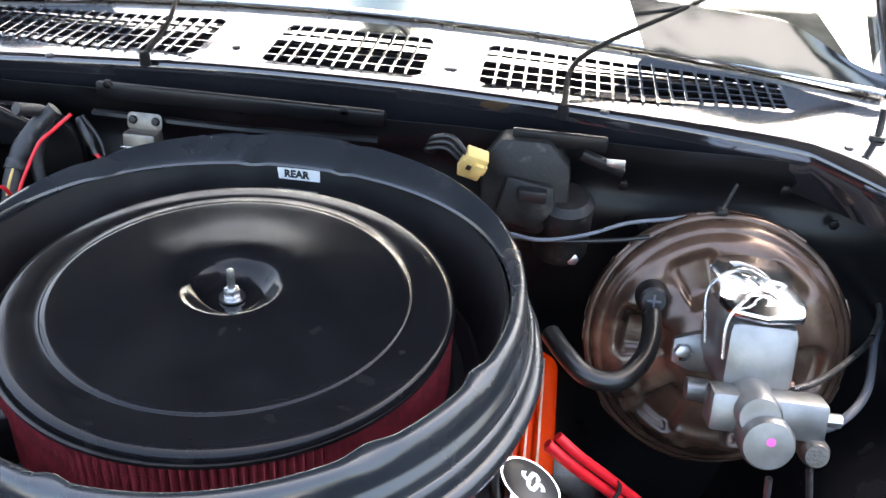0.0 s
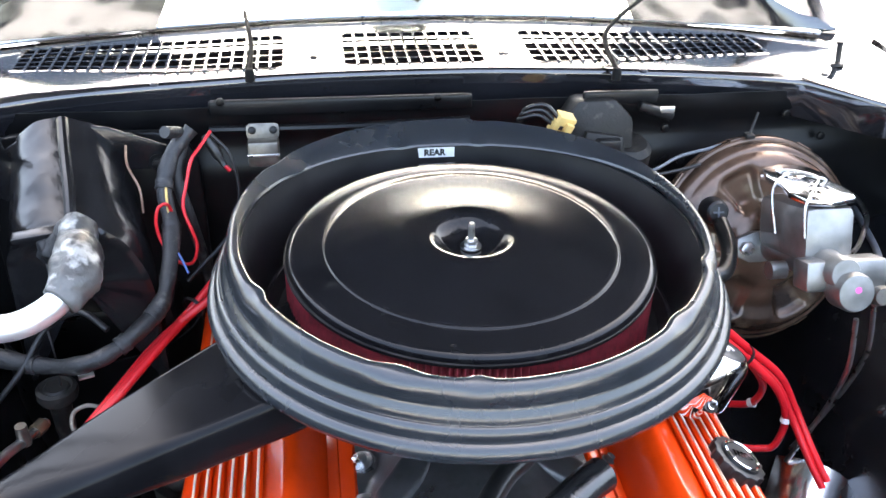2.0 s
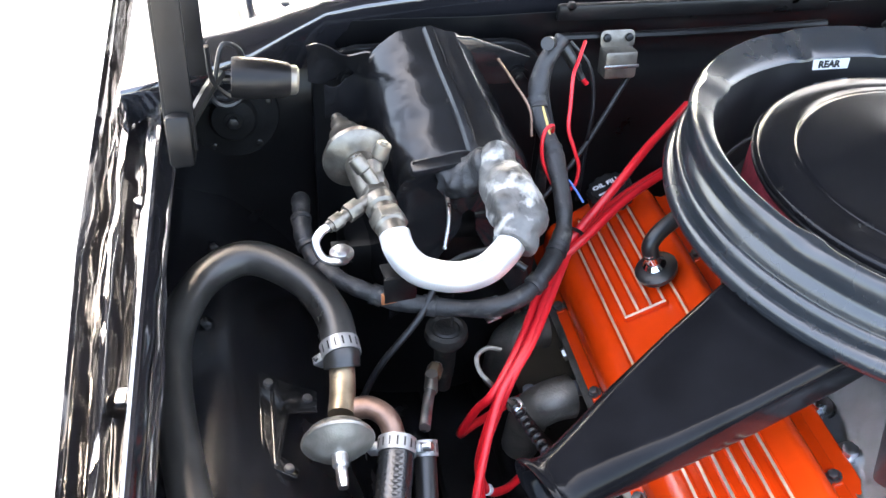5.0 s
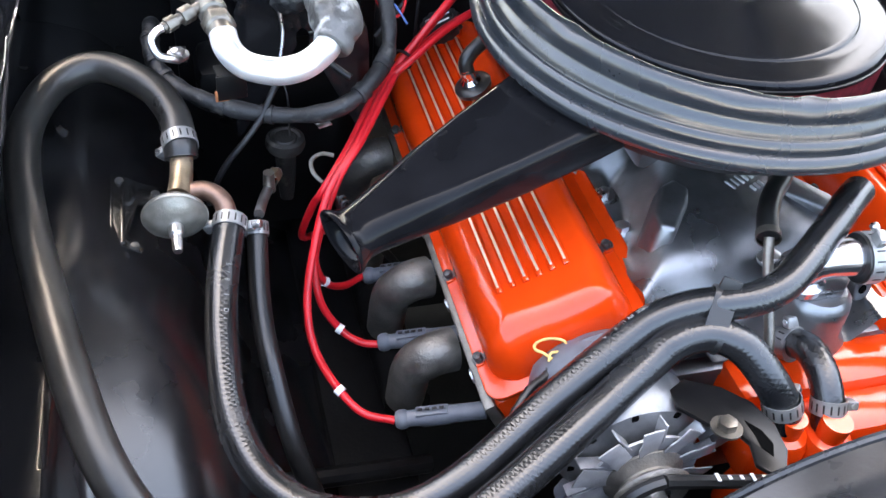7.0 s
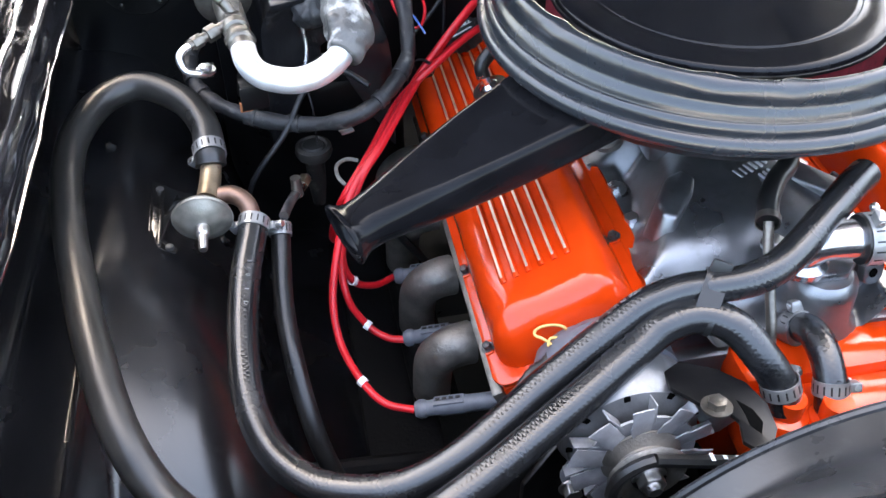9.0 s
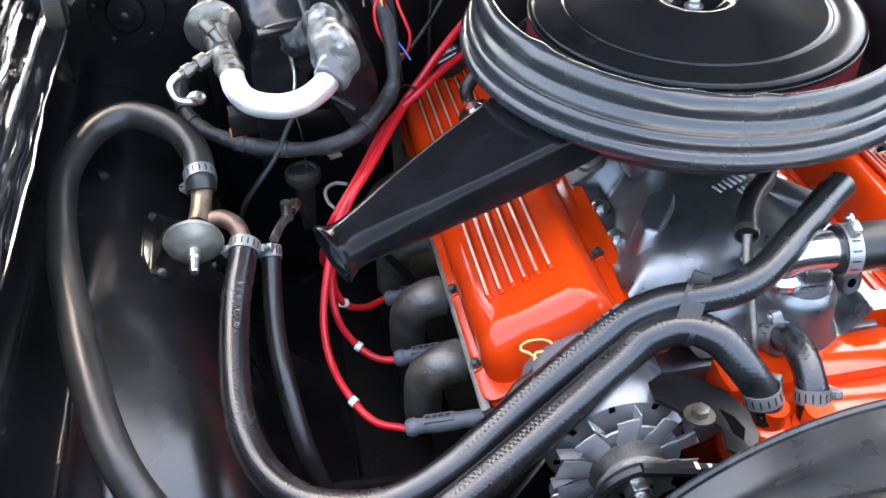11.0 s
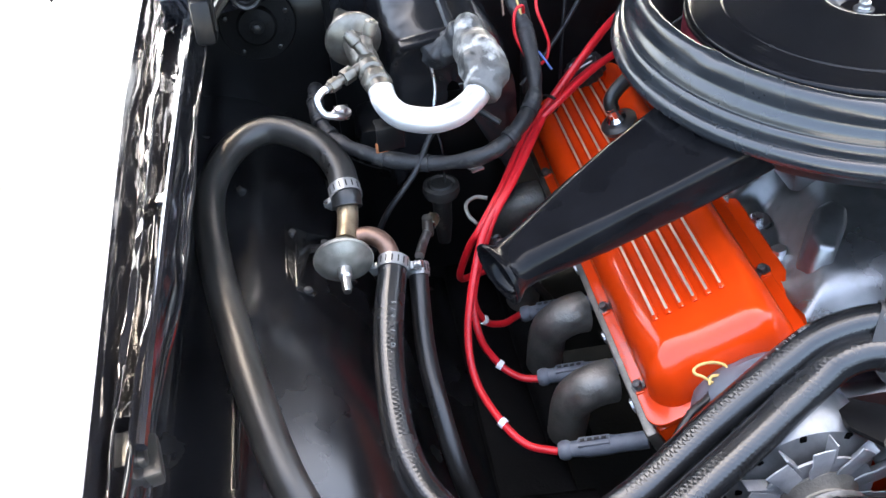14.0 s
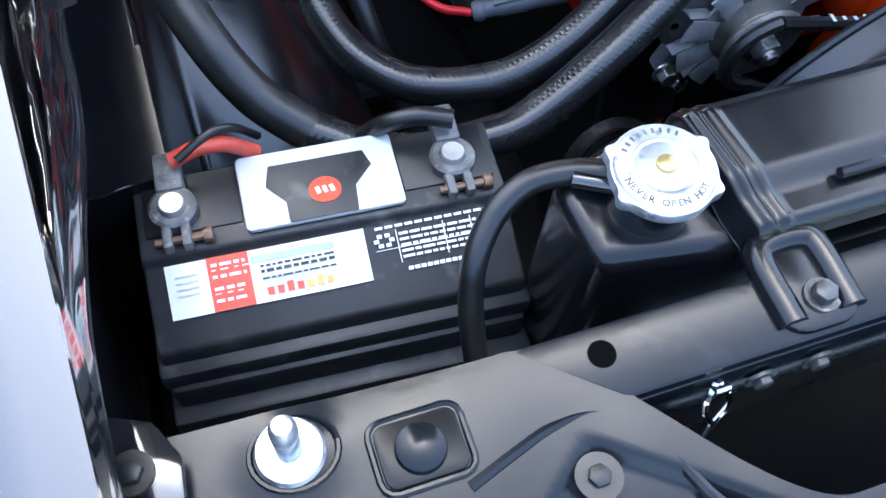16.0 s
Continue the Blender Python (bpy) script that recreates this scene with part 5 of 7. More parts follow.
for i in range(9):
    a = radians(20 + 40 * i)
    part("case_slot", box(0.016, 0.002, 0.006, 0.0006), M_VOID, al, "vent slot, its shade painted as a black block").matrix_local = Matrix.Translation((0.055 * math.cos(a), 0.0405, 0.055 * math.sin(a))) @ Matrix.Rotation(-a, 4, "Y")
belt = [Vector((-0.179 + 0.037 * math.cos(radians(a)), -0.406, 0.657 + 0.037 * math.sin(radians(a)))) for a in range(95, 270, 15)]
belt += [Vector((0.03 + 0.075 * math.cos(radians(a)), -0.406, 0.56 + 0.07 * math.sin(radians(a)))) for a in range(250, 425, 15)]
belt += [belt[0]]
b0 = belt[0].copy()
bl = thing("fan_belt", Matrix.Translation(b0), "black rubber fan belt with pale printed marks", "belt")
part("belt", tube([p - b0 for p in belt], 0.0062, 8, 2, False), M_RUBBER, bl)
for i in range(9):
    a = belt[0] + (belt[-2] - belt[0]) * (0.2 + 0.05 * i)
    part("print_mark", box(0.004, 0.004 if i % 3 else 0.008, 0.0006, 0, pose(0, 0, 0.0062)), M_WHITE, bl).matrix_local = Matrix.Translation(a - b0) @ pose(0, 0, 0, 0, 18, 0)
# alternator plug wires
aw = thing("alternator_wire", pose(-0.235, -0.255, 0.66), "black sleeved wire at the back of the alternator", "wire")
part("sleeve", tube([(-0.02, 0.0, -0.08), (-0.012, -0.005, -0.03), (0.0, 0.0, 0.0), (0.012, 0.01, 0.025)], 0.006, 10), M_PLASTIC, aw)
ab = thing("adjuster_bracket", pose(-0.118, -0.385, 0.722, -8, 0, 0), "black slotted alternator adjusting bracket with its bolt", "bracket")
part("plate", prism([(-0.034, 0.05), (-0.016, 0.06), (0.012, 0.044), (0.03, 0.022), (0.036, -0.006), (0.031, -0.034), (0.02, -0.05), (0.004, -0.052), (-0.003, -0.042), (0.004, -0.02), (-0.002, -0.004), (-0.018, 0.004), (-0.036, 0.03)][::-1], 0.005, 0.0012), M_BAY, ab)
part("slot", prism([(0.012, 0.002), (0.02, -0.01), (0.022, -0.026), (0.015, -0.038), (0.01, -0.028), (0.012, -0.014)], 0.0056, 0.0), M_VOID, ab, "slot, its shade painted as a black inlay")
part("bolt", joined(hexagon(0.0085, 0.009), lathe([(0, 0), (0.0135, 0), (0.0135, 0.002), (0, 0.002)], 18)), M_DULL, ab).location = (-0.008, -0.002, 0.005)
lead("braided_wire", [(-0.231, -0.273, 0.7), (-0.245, -0.283, 0.694), (-0.262, -0.292, 0.69), (-0.287, -0.314, 0.67), (-0.3, -0.33, 0.62)], lambda u: 0.0045 + 0.0006 * math.sin(u * 90), M_PLASTIC, "black braided wire pair to the alternator", "wire", "loose wires")
lead("yellow_wire", [(-0.236, -0.272, 0.704)] + [(-0.234 + 0.0155 * math.cos(radians(g)), -0.26 + 0.0085 * math.sin(radians(g)), 0.708) for g in range(230, -130, -30)] + [(-0.24, -0.274, 0.704)], 0.0014, M_YELLOW, "short loop of yellow wire behind the alternator", "wire", "loose wires", 8)
# pulleys low at the front
ip = thing("idler_pulley", pose(-0.272, -0.39, 0.5, 70, 0, 0), "dull grey belt pulley low beside the alternator", "pulley")
part("wheel", lathe([(0, 0.008), (0.014, 0.008), (0.02, 0.002), (0.04, 0.0), (0.046, 0.004), (0.05, 0.004), (0.044, -0.004), (0.044, -0.008), (0.05, -0.016), (0, -0.016)], 40), M_GRIMY, ip)
part("hub_bolt", hexagon(0.009, 0.018), M_STEEL, ip)
cp = thing("crank_pulley", pose(0.0, -0.4, 0.4, 90, 0, 0), "dark steel crankshaft pulley", "pulley")
part("wheel", lathe([(0, 0.0), (0.05, 0.0), (0.08, 0.01), (0.085, 0.01), (0.078, 0.0), (0.085, -0.012), (0, -0.02)], 40), M_IRON, cp)
tc = single("timing_cover", box(0.3, 0.03, 0.2, 0.02), M_BAY, pose(0, -0.3, 0.34), "black timing cover at the front of the engine", "timing cover")
cl2 = thing("ac_bracket", pose(-0.24, -0.33, 0.52), "black accessory bracket under the alternator", "bracket")
part("plate", prism([(-0.05, -0.06), (0.06, -0.04), (0.07, 0.05), (0.02, 0.09), (-0.03, 0.05)], 0.008, 0.002, pose(0, 0, 0, 75, 0, 15)), M_BAY, cl2)
for x, z in ((-0.03, -0.03), (0.04, 0.03)):
    part("bolt", hexagon(0.009, 0.012), M_STEEL, cl2).matrix_local = pose(x, -0.008, z, 75, 0, 15)

# ---- firewall, passenger side ----
# heater and evaporator case
hb = thing("evaporator_case", pose(-0.42, 0.3, 0.6), "glossy black evaporator case bolted to the firewall", "evaporator case")


def case_front(u, v):
    """A box with a flat flank, a ridge, and a broad round flank that rolls down beyond it."""
    s = min(1.0, v / 0.85)
    xr, zr = -0.002 + 0.022 * s, 0.337 - 0.066 * s
    y = -0.01 - 0.137 * s - 0.004 * ramp(v, 0.85, 1.0)
    if u < 0.2:
        k = u / 0.2
        x, z = -0.07 + 0.006 * k + 0.014 * s, 0.06 + (zr - 0.11) * k
    elif u < 0.4:
        k = (u - 0.2) / 0.2
        x0 = -0.064 + 0.014 * s
        x, z = xr + (x0 - xr) * math.cos(k * math.pi / 2), zr - 0.05 + 0.046 * math.sin(k * math.pi / 2)
    else:
        k = (u - 0.4) / 0.6
        a = min(1, k / 0.8) * math.pi / 2
        wide = 0.062 + 0.02 * s * (1 - 0.4 * ramp(s, 0.75, 1.0))
        x, z = xr + wide * math.sin(a) ** 0.9, zr - 0.004 - 0.1 * (1 - math.cos(a)) - 0.12 * max(0, (k - 0.8) / 0.2)
    f = max(0, (v - 0.85) / 0.15)
    z -= 0.003 * bump_at(k if u >= 0.4 else 2, 0.12, 0.1)
    w = Vector((x * 26, y * 20, z * 26))
    return Vector((x + (0.02 - x) * f * 0.9, y, z + (0.2 - z) * f * 0.9)) + 0.0016 * noise.noise_vector(w) + 0.0009 * noise.noise_vector(w * 3)


part("shell", sheet(case_front, 60, 50, 0.003), M_GLOSSCASE, hb, angle=50)
part("lip", box(0.062, 0.016, 0.01, 0.003, pose(-0.008, -0.15, 0.258, 12, -9, 0)), M_GLOSSCASE, hb)
part("seam", tube([(0.022, -0.15, 0.266), (0.016, -0.11, 0.289), (0.006, -0.06, 0.312), (-0.002, -0.015, 0.334)], 0.0065, 10), M_GLOSSCASE, hb)
part("bracket", prism([(-0.09, 0.0), (0.09, 0.0), (0.105, 0.03), (0.04, 0.055), (0.0, 0.06), (-0.05, 0.05), (-0.1, 0.015)], 0.006, 0.002, pose(0.005, -0.012, 0.268, 90, 0, 0)), M_GLOSSCASE, hb)
part("ear", sheet(lambda u, v: Vector((-0.125 + 0.06 * u, -0.02 - 0.03 * u * v, 0.285 + 0.04 * v - 0.004 * math.sin(u * 8 + v * 3))), 16, 10, 0.002), M_GLOSSCASE, hb)
part("flange", prism(rounded(0.26, 0.34, 0.05), 0.012, 0.004, pose(0.01, 0.03, 0.13, 90, 0, 0)), M_BAY, hb)
for x, z in ((-0.085, 0.285), (0.098, 0.278), (0.0, 0.318)):
    part("bolt", joined(hexagon(0.007, 0.008), lathe([(0, 0), (0.011, 0), (0.011, 0.002), (0, 0.002)], 16)), M_BAY, hb).matrix_local = pose(x, -0.02, z, 90, 0, 0)
part("ear", sheet(lambda u, v: Vector((-0.11 + 0.07 * u, -0.03 - 0.008 * math.sin(u * 7) * v, 0.245 + 0.045 * v + 0.006 * math.sin(u * 9 + v * 4))), 14, 8, 0.002), M_GLOSSCASE, hb)
part("drain_box", box(0.2, 0.09, 0.14, 0.02, pose(0.0, -0.02, -0.04)), M_BAY, hb)
part("lower_case", sheet(lambda u, v: Vector((0.125 * math.cos(math.pi * (u + 1)) , -0.02 - 0.1 * math.sin(math.pi * u) * (0.6 + 0.4 * v), -0.14 + 0.2 * v)), 30, 10, 0.003), M_BAY, hb)
lead("drip_tube", [(-0.43, 0.148, 0.858), (-0.426, 0.138, 0.835), (-0.424, 0.13, 0.81), (-0.43, 0.115, 0.785)], 0.0022, M_STEEL, "thin bright steel tube at the evaporator case", "pipe")
lead("capillary_tube", [(-0.352, 0.26, 0.91), (-0.345, 0.22, 0.905), (-0.332, 0.2, 0.885), (-0.33, 0.19, 0.86)], 0.0014, M_COPPER, "thin bent copper-coloured capillary tube on the case", "pipe")

# suction throttling valve and its pipe
vm = aim((-0.491, 0.058, 0.862), (-0.522, 0.245, 0.866))
sv = thing("suction_valve", vm, "dull aluminium refrigerant suction valve with brass fittings", "valve")
part("barrel", lathe([(0, -0.012), (0.011, -0.012), (0.012, 0.0), (0.014, 0.002), (0.014, 0.016), (0.0115, 0.018), (0.0115, 0.026), (0.0145, 0.028), (0.015, 0.038), (0.0125, 0.041), (0.0135, 0.05), (0.0155, 0.056), (0.0155, 0.085), (0.0145, 0.1), (0.02, 0.103), (0.03, 0.106), (0.0325, 0.109), (0.0325, 0.113), (0.0305, 0.114), (0.0305, 0.117), (0.027, 0.121), (0.024, 0.13), (0.017, 0.14), (0.0155, 0.152), (0.011, 0.156), (0.0095, 0.17), (0.006, 0.174), (0.006, 0.182), (0, 0.184)], 36), M_DULL, sv)
part("hex_nut", hexagon(0.0165, 0.013), M_DULL, sv).location = (0, 0, 0.003)
part("hex_nut", hexagon(0.0155, 0.008), M_DULL, sv).location = (0, 0, 0.042)
port_prof = [(0, 0.036), (0.003, 0.036), (0.0035, 0.034), (0.007, 0.0335), (0.0075, 0.032), (0.0075, 0.02), (0.006, 0.0185), (0.006, 0.0), (0, 0)]
part("service_port", lathe(port_prof, 18), M_DULL, sv, "capped service port").matrix_local = vm.inverted() @ aim((-0.497, 0.108, 0.87), (-0.516, 0.122, 0.895))
part("service_port", lathe(port_prof, 18), M_DULL, sv).matrix_local = vm.inverted() @ aim((-0.499, 0.132, 0.868), (-0.487, 0.134, 0.9))
part("cross_piece", joined(tube([(0, 0, -0.004), (0, 0, 0.024)], 0.0085, 14), box(0.018, 0.018, 0.012, 0.002)), M_DULL, sv).matrix_local = vm.inverted() @ aim((-0.499, 0.112, 0.868), (-0.497, 0.14, 0.885))
part("side_fitting", joined(hexagon(0.009, 0.014), moved(hexagon(0.0075, 0.012), pose(0, 0, 0.02)), tube([(0, 0, -0.02), (0, 0, 0.036)], 0.0055, 12)), M_DULL, sv).matrix_local = vm.inverted() @ aim((-0.516, 0.088, 0.866), (-0.548, 0.066, 0.86))
lead("equaliser_tube", [(-0.544, 0.069, 0.861), (-0.552, 0.064, 0.859), (-0.557, 0.057, 0.853), (-0.552, 0.049, 0.843), (-0.54, 0.049, 0.838), (-0.532, 0.056, 0.832)], 0.004, M_STEEL, "bright bent equaliser tube beside the suction valve", "pipe")
lead("refrigerant_pipe", AC_PIPE, 0.0135, M_PIPE, "bright bare aluminium refrigerant pipe bent in a U", "pipe", seg=20)
wr = Vector(AC_WRAP[0])


def crumple(bm, amount, size, seed):
    """Folds and lumps over a soft thing."""
    bm.normal_update()
    for v in bm.verts:
        q = v.co * size + Vector((seed, 0, 0))
        v.co += v.normal * amount * (abs(noise.noise(q)) * 2 - 0.5 + 0.5 * abs(noise.noise(q * 2.7)))
    return recalc(bm)


pw = thing("pipe_insulation", Matrix.Translation(wr), "crumpled insulating wrap round the pipe, foil highlights painted as pale blotches", "pipe insulation")
part("wrap", crumple(tube([Vector(p) - wr for p in AC_WRAP[:5]], lambda u: 0.0175 + 0.008 * math.sin(min(1, u * 1.2) * 3.0), 36, 14), 0.0045, 30, 3.0), M_TAPE, pw, angle=80)
part("putty", crumple(tube([Vector(p) - wr for p in ((-0.385, 0.125, 0.868), (-0.395, 0.135, 0.862), (-0.41, 0.14, 0.85), (-0.425, 0.15, 0.84))], lambda u: 0.022 - 0.006 * u, 30, 12), 0.005, 50, 9.0), M_TAPEBLACK, pw, "black sealing putty", angle=80)
cl = thing("pipe_clip", pose(-0.534, 0.069, 0.828), "small steel clip bolt on the harness bracket", "clip")
part("bolt", joined(hexagon(0.007, 0.008), lathe([(0, 0), (0.011, 0), (0.011, 0.003), (0, 0.003)], 16)), M_STEEL, cl)
part("strap", box(0.016, 0.03, 0.002, 0.0006, pose(0, 0.006, -0.003)), M_BAY, cl)
br = thing("rusty_bracket", pose(-0.494, 0.038, 0.795), "small black angle bracket with a rusty end", "bracket")
part("plate", joined(box(0.03, 0.003, 0.028, 0.0008, pose(0.008, 0, 0, 0, 0, 8)), box(0.03, 0.02, 0.003, 0.0008, pose(0.008, 0.01, 0.026, 0, 0, 8))), M_BAY, br)
part("rust_patch", box(0.014, 0.0035, 0.012, 0.001, pose(-0.002, -0.001, -0.001, 0, 0, 8)), M_RUST, br, "bare rusty patch")
loom = [(-0.562, 0.235, 0.77), (-0.563, 0.21, 0.775)] + HARNESS
l0 = Vector(loom[0])
wh = thing("wiring_harness", Matrix.Translation(l0), "thick black cloth-taped wiring harness looping below the case", "wiring harness")
part("loom", tube([Vector(p) - l0 for p in loom], lambda u: 0.0092 + 0.0008 * math.sin(u * 50) + 0.0006 * math.sin(u * 113), 16), M_TAPEBLACK, wh, angle=60)
lrun = smooth_line(loom, 8)
for i in (14, 23, 29, 44, 52, 71, 78, 95, 104):
    part("tape_band", tube([lrun[i] - l0, lrun[i + 1] - l0, lrun[i + 2] - l0], lambda u: 0.0106 + 0.0004 * math.sin(u * 9), 14, 3), M_TAPEBLACK, wh, angle=60)
lead("wiring_harness", [(-0.305, 0.25, 0.93), (-0.29, 0.28, 0.91), (-0.3, 0.26, 0.87), (-0.29, 0.25, 0.82), (-0.285, 0.27, 0.76), (-0.28, 0.28, 0.7)], 0.007, M_TAPEBLACK, "black taped wiring harness on the firewall", "wiring harness")
lead("red_wire", RED_SMALL, 0.002, M_RED, "thin loose red wire looping from the harness", "wire", "loose wires")
lead("blue_wire", [(-0.294, 0.163, 0.822), (-0.288, 0.152, 0.815), (-0.283, 0.142, 0.808)], 0.0013, M_BLUE, "short blue wire end with a bare crimp", "wire", "loose wires")
lead("yellow_wire", [(-0.31, 0.238, 0.875), (-0.307, 0.212, 0.858), (-0.303, 0.19, 0.835)], 0.0016, M_YELLOW, "short yellow wire beside the harness", "wire", "loose wires")
lead("dark_wire", [(-0.262, 0.3, 0.905), (-0.24, 0.29, 0.88), (-0.232, 0.28, 0.84), (-0.236, 0.27, 0.79), (-0.24, 0.26, 0.72)], 0.0022, M_PLASTIC, "thin black wire hanging from the harness", "wire", "loose wires")
lead("dark_wire", [(-0.18, 0.31, 0.86), (-0.21, 0.29, 0.82), (-0.25, 0.26, 0.78), (-0.3, 0.23, 0.74)], 0.003, M_PLASTIC, "thin black wire hanging from the harness", "wire", "loose wires")
lead("dark_wire", [(-0.36, 0.07, 0.79), (-0.39, 0.09, 0.8), (-0.43, 0.1, 0.775), (-0.46, 0.075, 0.735), (-0.5, 0.06, 0.69), (-0.52, 0.06, 0.64)], 0.0035, M_PLASTIC, "thin black cable crossing below the case", "wire", "loose wires")
pt = thing("pressure_switch", aim((-0.268, 0.305, 0.9), (-0.243, 0.285, 0.86)), "small brass sender with a red wire end", "sender")
part("body", lathe([(0.005, 0), (0.0065, 0.004), (0.0065, 0.03), (0.004, 0.034), (0.004, 0.044), (0, 0.044)], 14), M_OLDHOSE, pt)
part("red_end", tube([(0, 0, 0.042), (0.003, 0, 0.052)], 0.0028, 8), M_RED, pt)
bw = thing("blower_motor", pose(-0.625, 0.325, 0.825, 80, 0, 0) @ Matrix.Scale(0.8, 4), "black blower motor with a round flange on the firewall", "blower motor")
part("flange", lathe([(0.03, 0.012), (0.046, 0.01), (0.056, 0.004), (0.06, 0.004), (0.062, 0.0), (0, 0.0)], 40), M_SHADE, bw)
part("can", lathe([(0, 0.03), (0.012, 0.03), (0.015, 0.027), (0.028, 0.024), (0.032, 0.018), (0.032, 0.008), (0, 0.008)], 36), M_SHADE, bw)
part("nut", hexagon(0.008, 0.01), M_BAY, bw).location = (0, 0, 0.029)
for a in range(5):
    part("screw", hexagon(0.005, 0.005), M_BAY, bw).location = (0.051 * math.cos(radians(72 * a + 20)), 0.051 * math.sin(radians(72 * a + 20)), 0.005)
rl = thing("relay", pose(-0.2, 0.315, 0.862, -8, 0, 0), "dull grey metal relay can on a riveted bracket", "relay")
part("can", box(0.038, 0.026, 0.032, 0.004, pose(0, -0.008, -0.006)), M_DULL, rl)
part("foot", prism(rounded(0.04, 0.02, 0.006), 0.002, 0.0006, pose(0, 0.0, 0.034, 80, 0, 0)), M_DULL, rl)
for x in (-0.013, 0.013):
    part("rivet", lathe([(0, 0.003), (0.004, 0.002), (0.005, 0)], 12, pose(x, -0.003, 0.036, 80, 0, 0)), M_BAY, rl)
part("cover_edge", box(0.04, 0.002, 0.003, 0.0006, pose(0, -0.0215, 0.008)), M_STEEL, rl)

# engine side of the inner fender: vacuum valve, bracket, can
vv = thing("heater_valve", aim((-0.545, -0.012, 0.742), (-0.556, -0.062, 0.738)), "dull metal vacuum heater valve with a round diaphragm", "valve")
vv.matrix_world = pose(-0.55, -0.05, 0.735)
part("inlet", tube([(0.008, 0.058, 0.014), (0.006, 0.035, 0.008), (0.002, 0.012, 0.004)], 0.0115, 16), M_BRASS, vv)
part("diaphragm", lathe([(0, -0.014), (0.012, -0.014), (0.025, -0.008), (0.0305, -0.0015), (0.0315, 0.001), (0.0305, 0.003), (0.028, 0.004), (0.023, 0.009), (0.012, 0.014), (0, 0.015)], 40, aim((-0.003, -0.012, 0.0), (-0.003, -0.09, -0.008))), M_DISC, vv)
part("nipple", lathe([(0, 0.042), (0.004, 0.042), (0.005, 0.038), (0.005, 0.024), (0.007, 0.022), (0.007, 0.01), (0, 0.01)], 16, aim((-0.003, -0.014, 0.0), (-0.003, -0.09, -0.012))), M_STEEL, vv)
part("outlet", tube([(0.012, 0.02, 0.0), (0.028, 0.018, 0.002), (0.042, 0.006, -0.002), (0.047, -0.012, -0.015)], 0.01, 14), M_COPPER, vv)
bp = thing("sheet_bracket", pose(-0.6, 0.0, 0.688, 0, 12, 0), "black sheet-metal bracket screwed to the inner fender", "bracket")
part("plate", prism([(-0.018, 0.066), (0.01, 0.05), (0.036, 0.042), (0.034, 0.016), (0.008, 0.014), (-0.002, -0.036), (0.014, -0.05), (0.01, -0.06), (-0.018, -0.045)], 0.0022, 0.0006), M_BAYGLOSS, bp)
part("lip", joined(box(0.0025, 0.108, 0.02, 0.0008, pose(-0.018, 0.01, -0.016)), box(0.004, 0.1, 0.003, 0.001, pose(-0.007, 0.004, 0.001))), M_BAYGLOSS, bp)
for x, y in ((0.026, 0.032), (0.004, -0.05), (-0.01, 0.05)):
    part("rivet", lathe([(0, 0.004), (0.004, 0.003), (0.005, 0)], 12, pose(x, y, 0.002)), M_BAYBOLT, bp)
dk = thing("dipstick", pose(-0.398, 0.043, 0.693), "oil dipstick with a chrome finger loop in its dark tube", "dipstick")
part("loop", tube([(0.018, 0.012, 0.006), (0.004, 0.014, 0.008), (-0.008, 0.006, 0.006), (-0.008, -0.008, 0.0), (0.0, -0.018, -0.006), (0.014, -0.018, -0.026), (0.03, -0.012, -0.05)], 0.0024, 8), M_DISC, dk)
part("collar", lathe([(0.004, 0), (0.0085, 0.002), (0.0085, 0.008), (0.0065, 0.01), (0.0065, 0.024), (0, 0.024)], 18), M_STEEL, dk).matrix_local = aim((0.03, -0.012, -0.05), (0.116, 0.035, -0.215))
part("tube", tube([(0.03, -0.012, -0.05), (0.07, 0.012, -0.13), (0.116, 0.035, -0.215)], 0.0055, 10), M_GRIMY, dk)
coil = [(-0.385 + 0.02 * i / 60 + 0.0042 * math.cos(i * 0.85), -0.02 - 0.05 * i / 60, 0.7 - 0.012 * i / 60 + 0.0042 * math.sin(i * 0.85)) for i in range(61)]
lead("coiled_wire", coil, 0.0018, M_PLASTIC, "black coiled wire beside the exhaust manifold", "wire", "loose wires", 6)
cn = thing("vacuum_can", pose(-0.43, 0.085, 0.62), "dusty black round sensor with a metal elbow fitting", "sensor")
part("head", lathe([(0.0, 0.088), (0.012, 0.088), (0.014, 0.086), (0.017, 0.088), (0.0215, 0.086), (0.0225, 0.078), (0.02, 0.072), (0.012, 0.068), (0.011, 0.03), (0.008, 0.0), (0, 0)], 28), M_GRIMY, cn)
part("line", tube([(-0.012, -0.02, 0.055), (-0.024, -0.05, 0.06), (-0.034, -0.085, 0.072), (-0.042, -0.115, 0.078)], 0.0055, 12), M_STEEL, cn)
part("elbow", joined(hexagon(0.0085, 0.016)), M_BRASS, cn).matrix_local = aim((-0.014, -0.022, 0.055), (-0.03, -0.06, 0.06))
part("elbow_post", lathe([(0, 0.025), (0.006, 0.025), (0.007, 0.0), (0, 0)], 14, pose(-0.025, -0.055, 0.058)), M_DULL, cn)
lead("sensor_wire", [(-0.425, 0.085, 0.708), (-0.425, 0.09, 0.75), (-0.43, 0.1, 0.78)], 0.0012, M_PLASTIC, "fine black wire rising from the sensor", "wire", "loose wires")
single("pressed_tab", joined(box(0.016, 0.002, 0.022, 0.0005), box(0.016, 0.012, 0.002, 0.0005, pose(0, -0.005, 0))), M_STEEL, pose(-0.392, 0.07, 0.735, 0, 0, 20), "small bright metal tab below the harness", "clip")

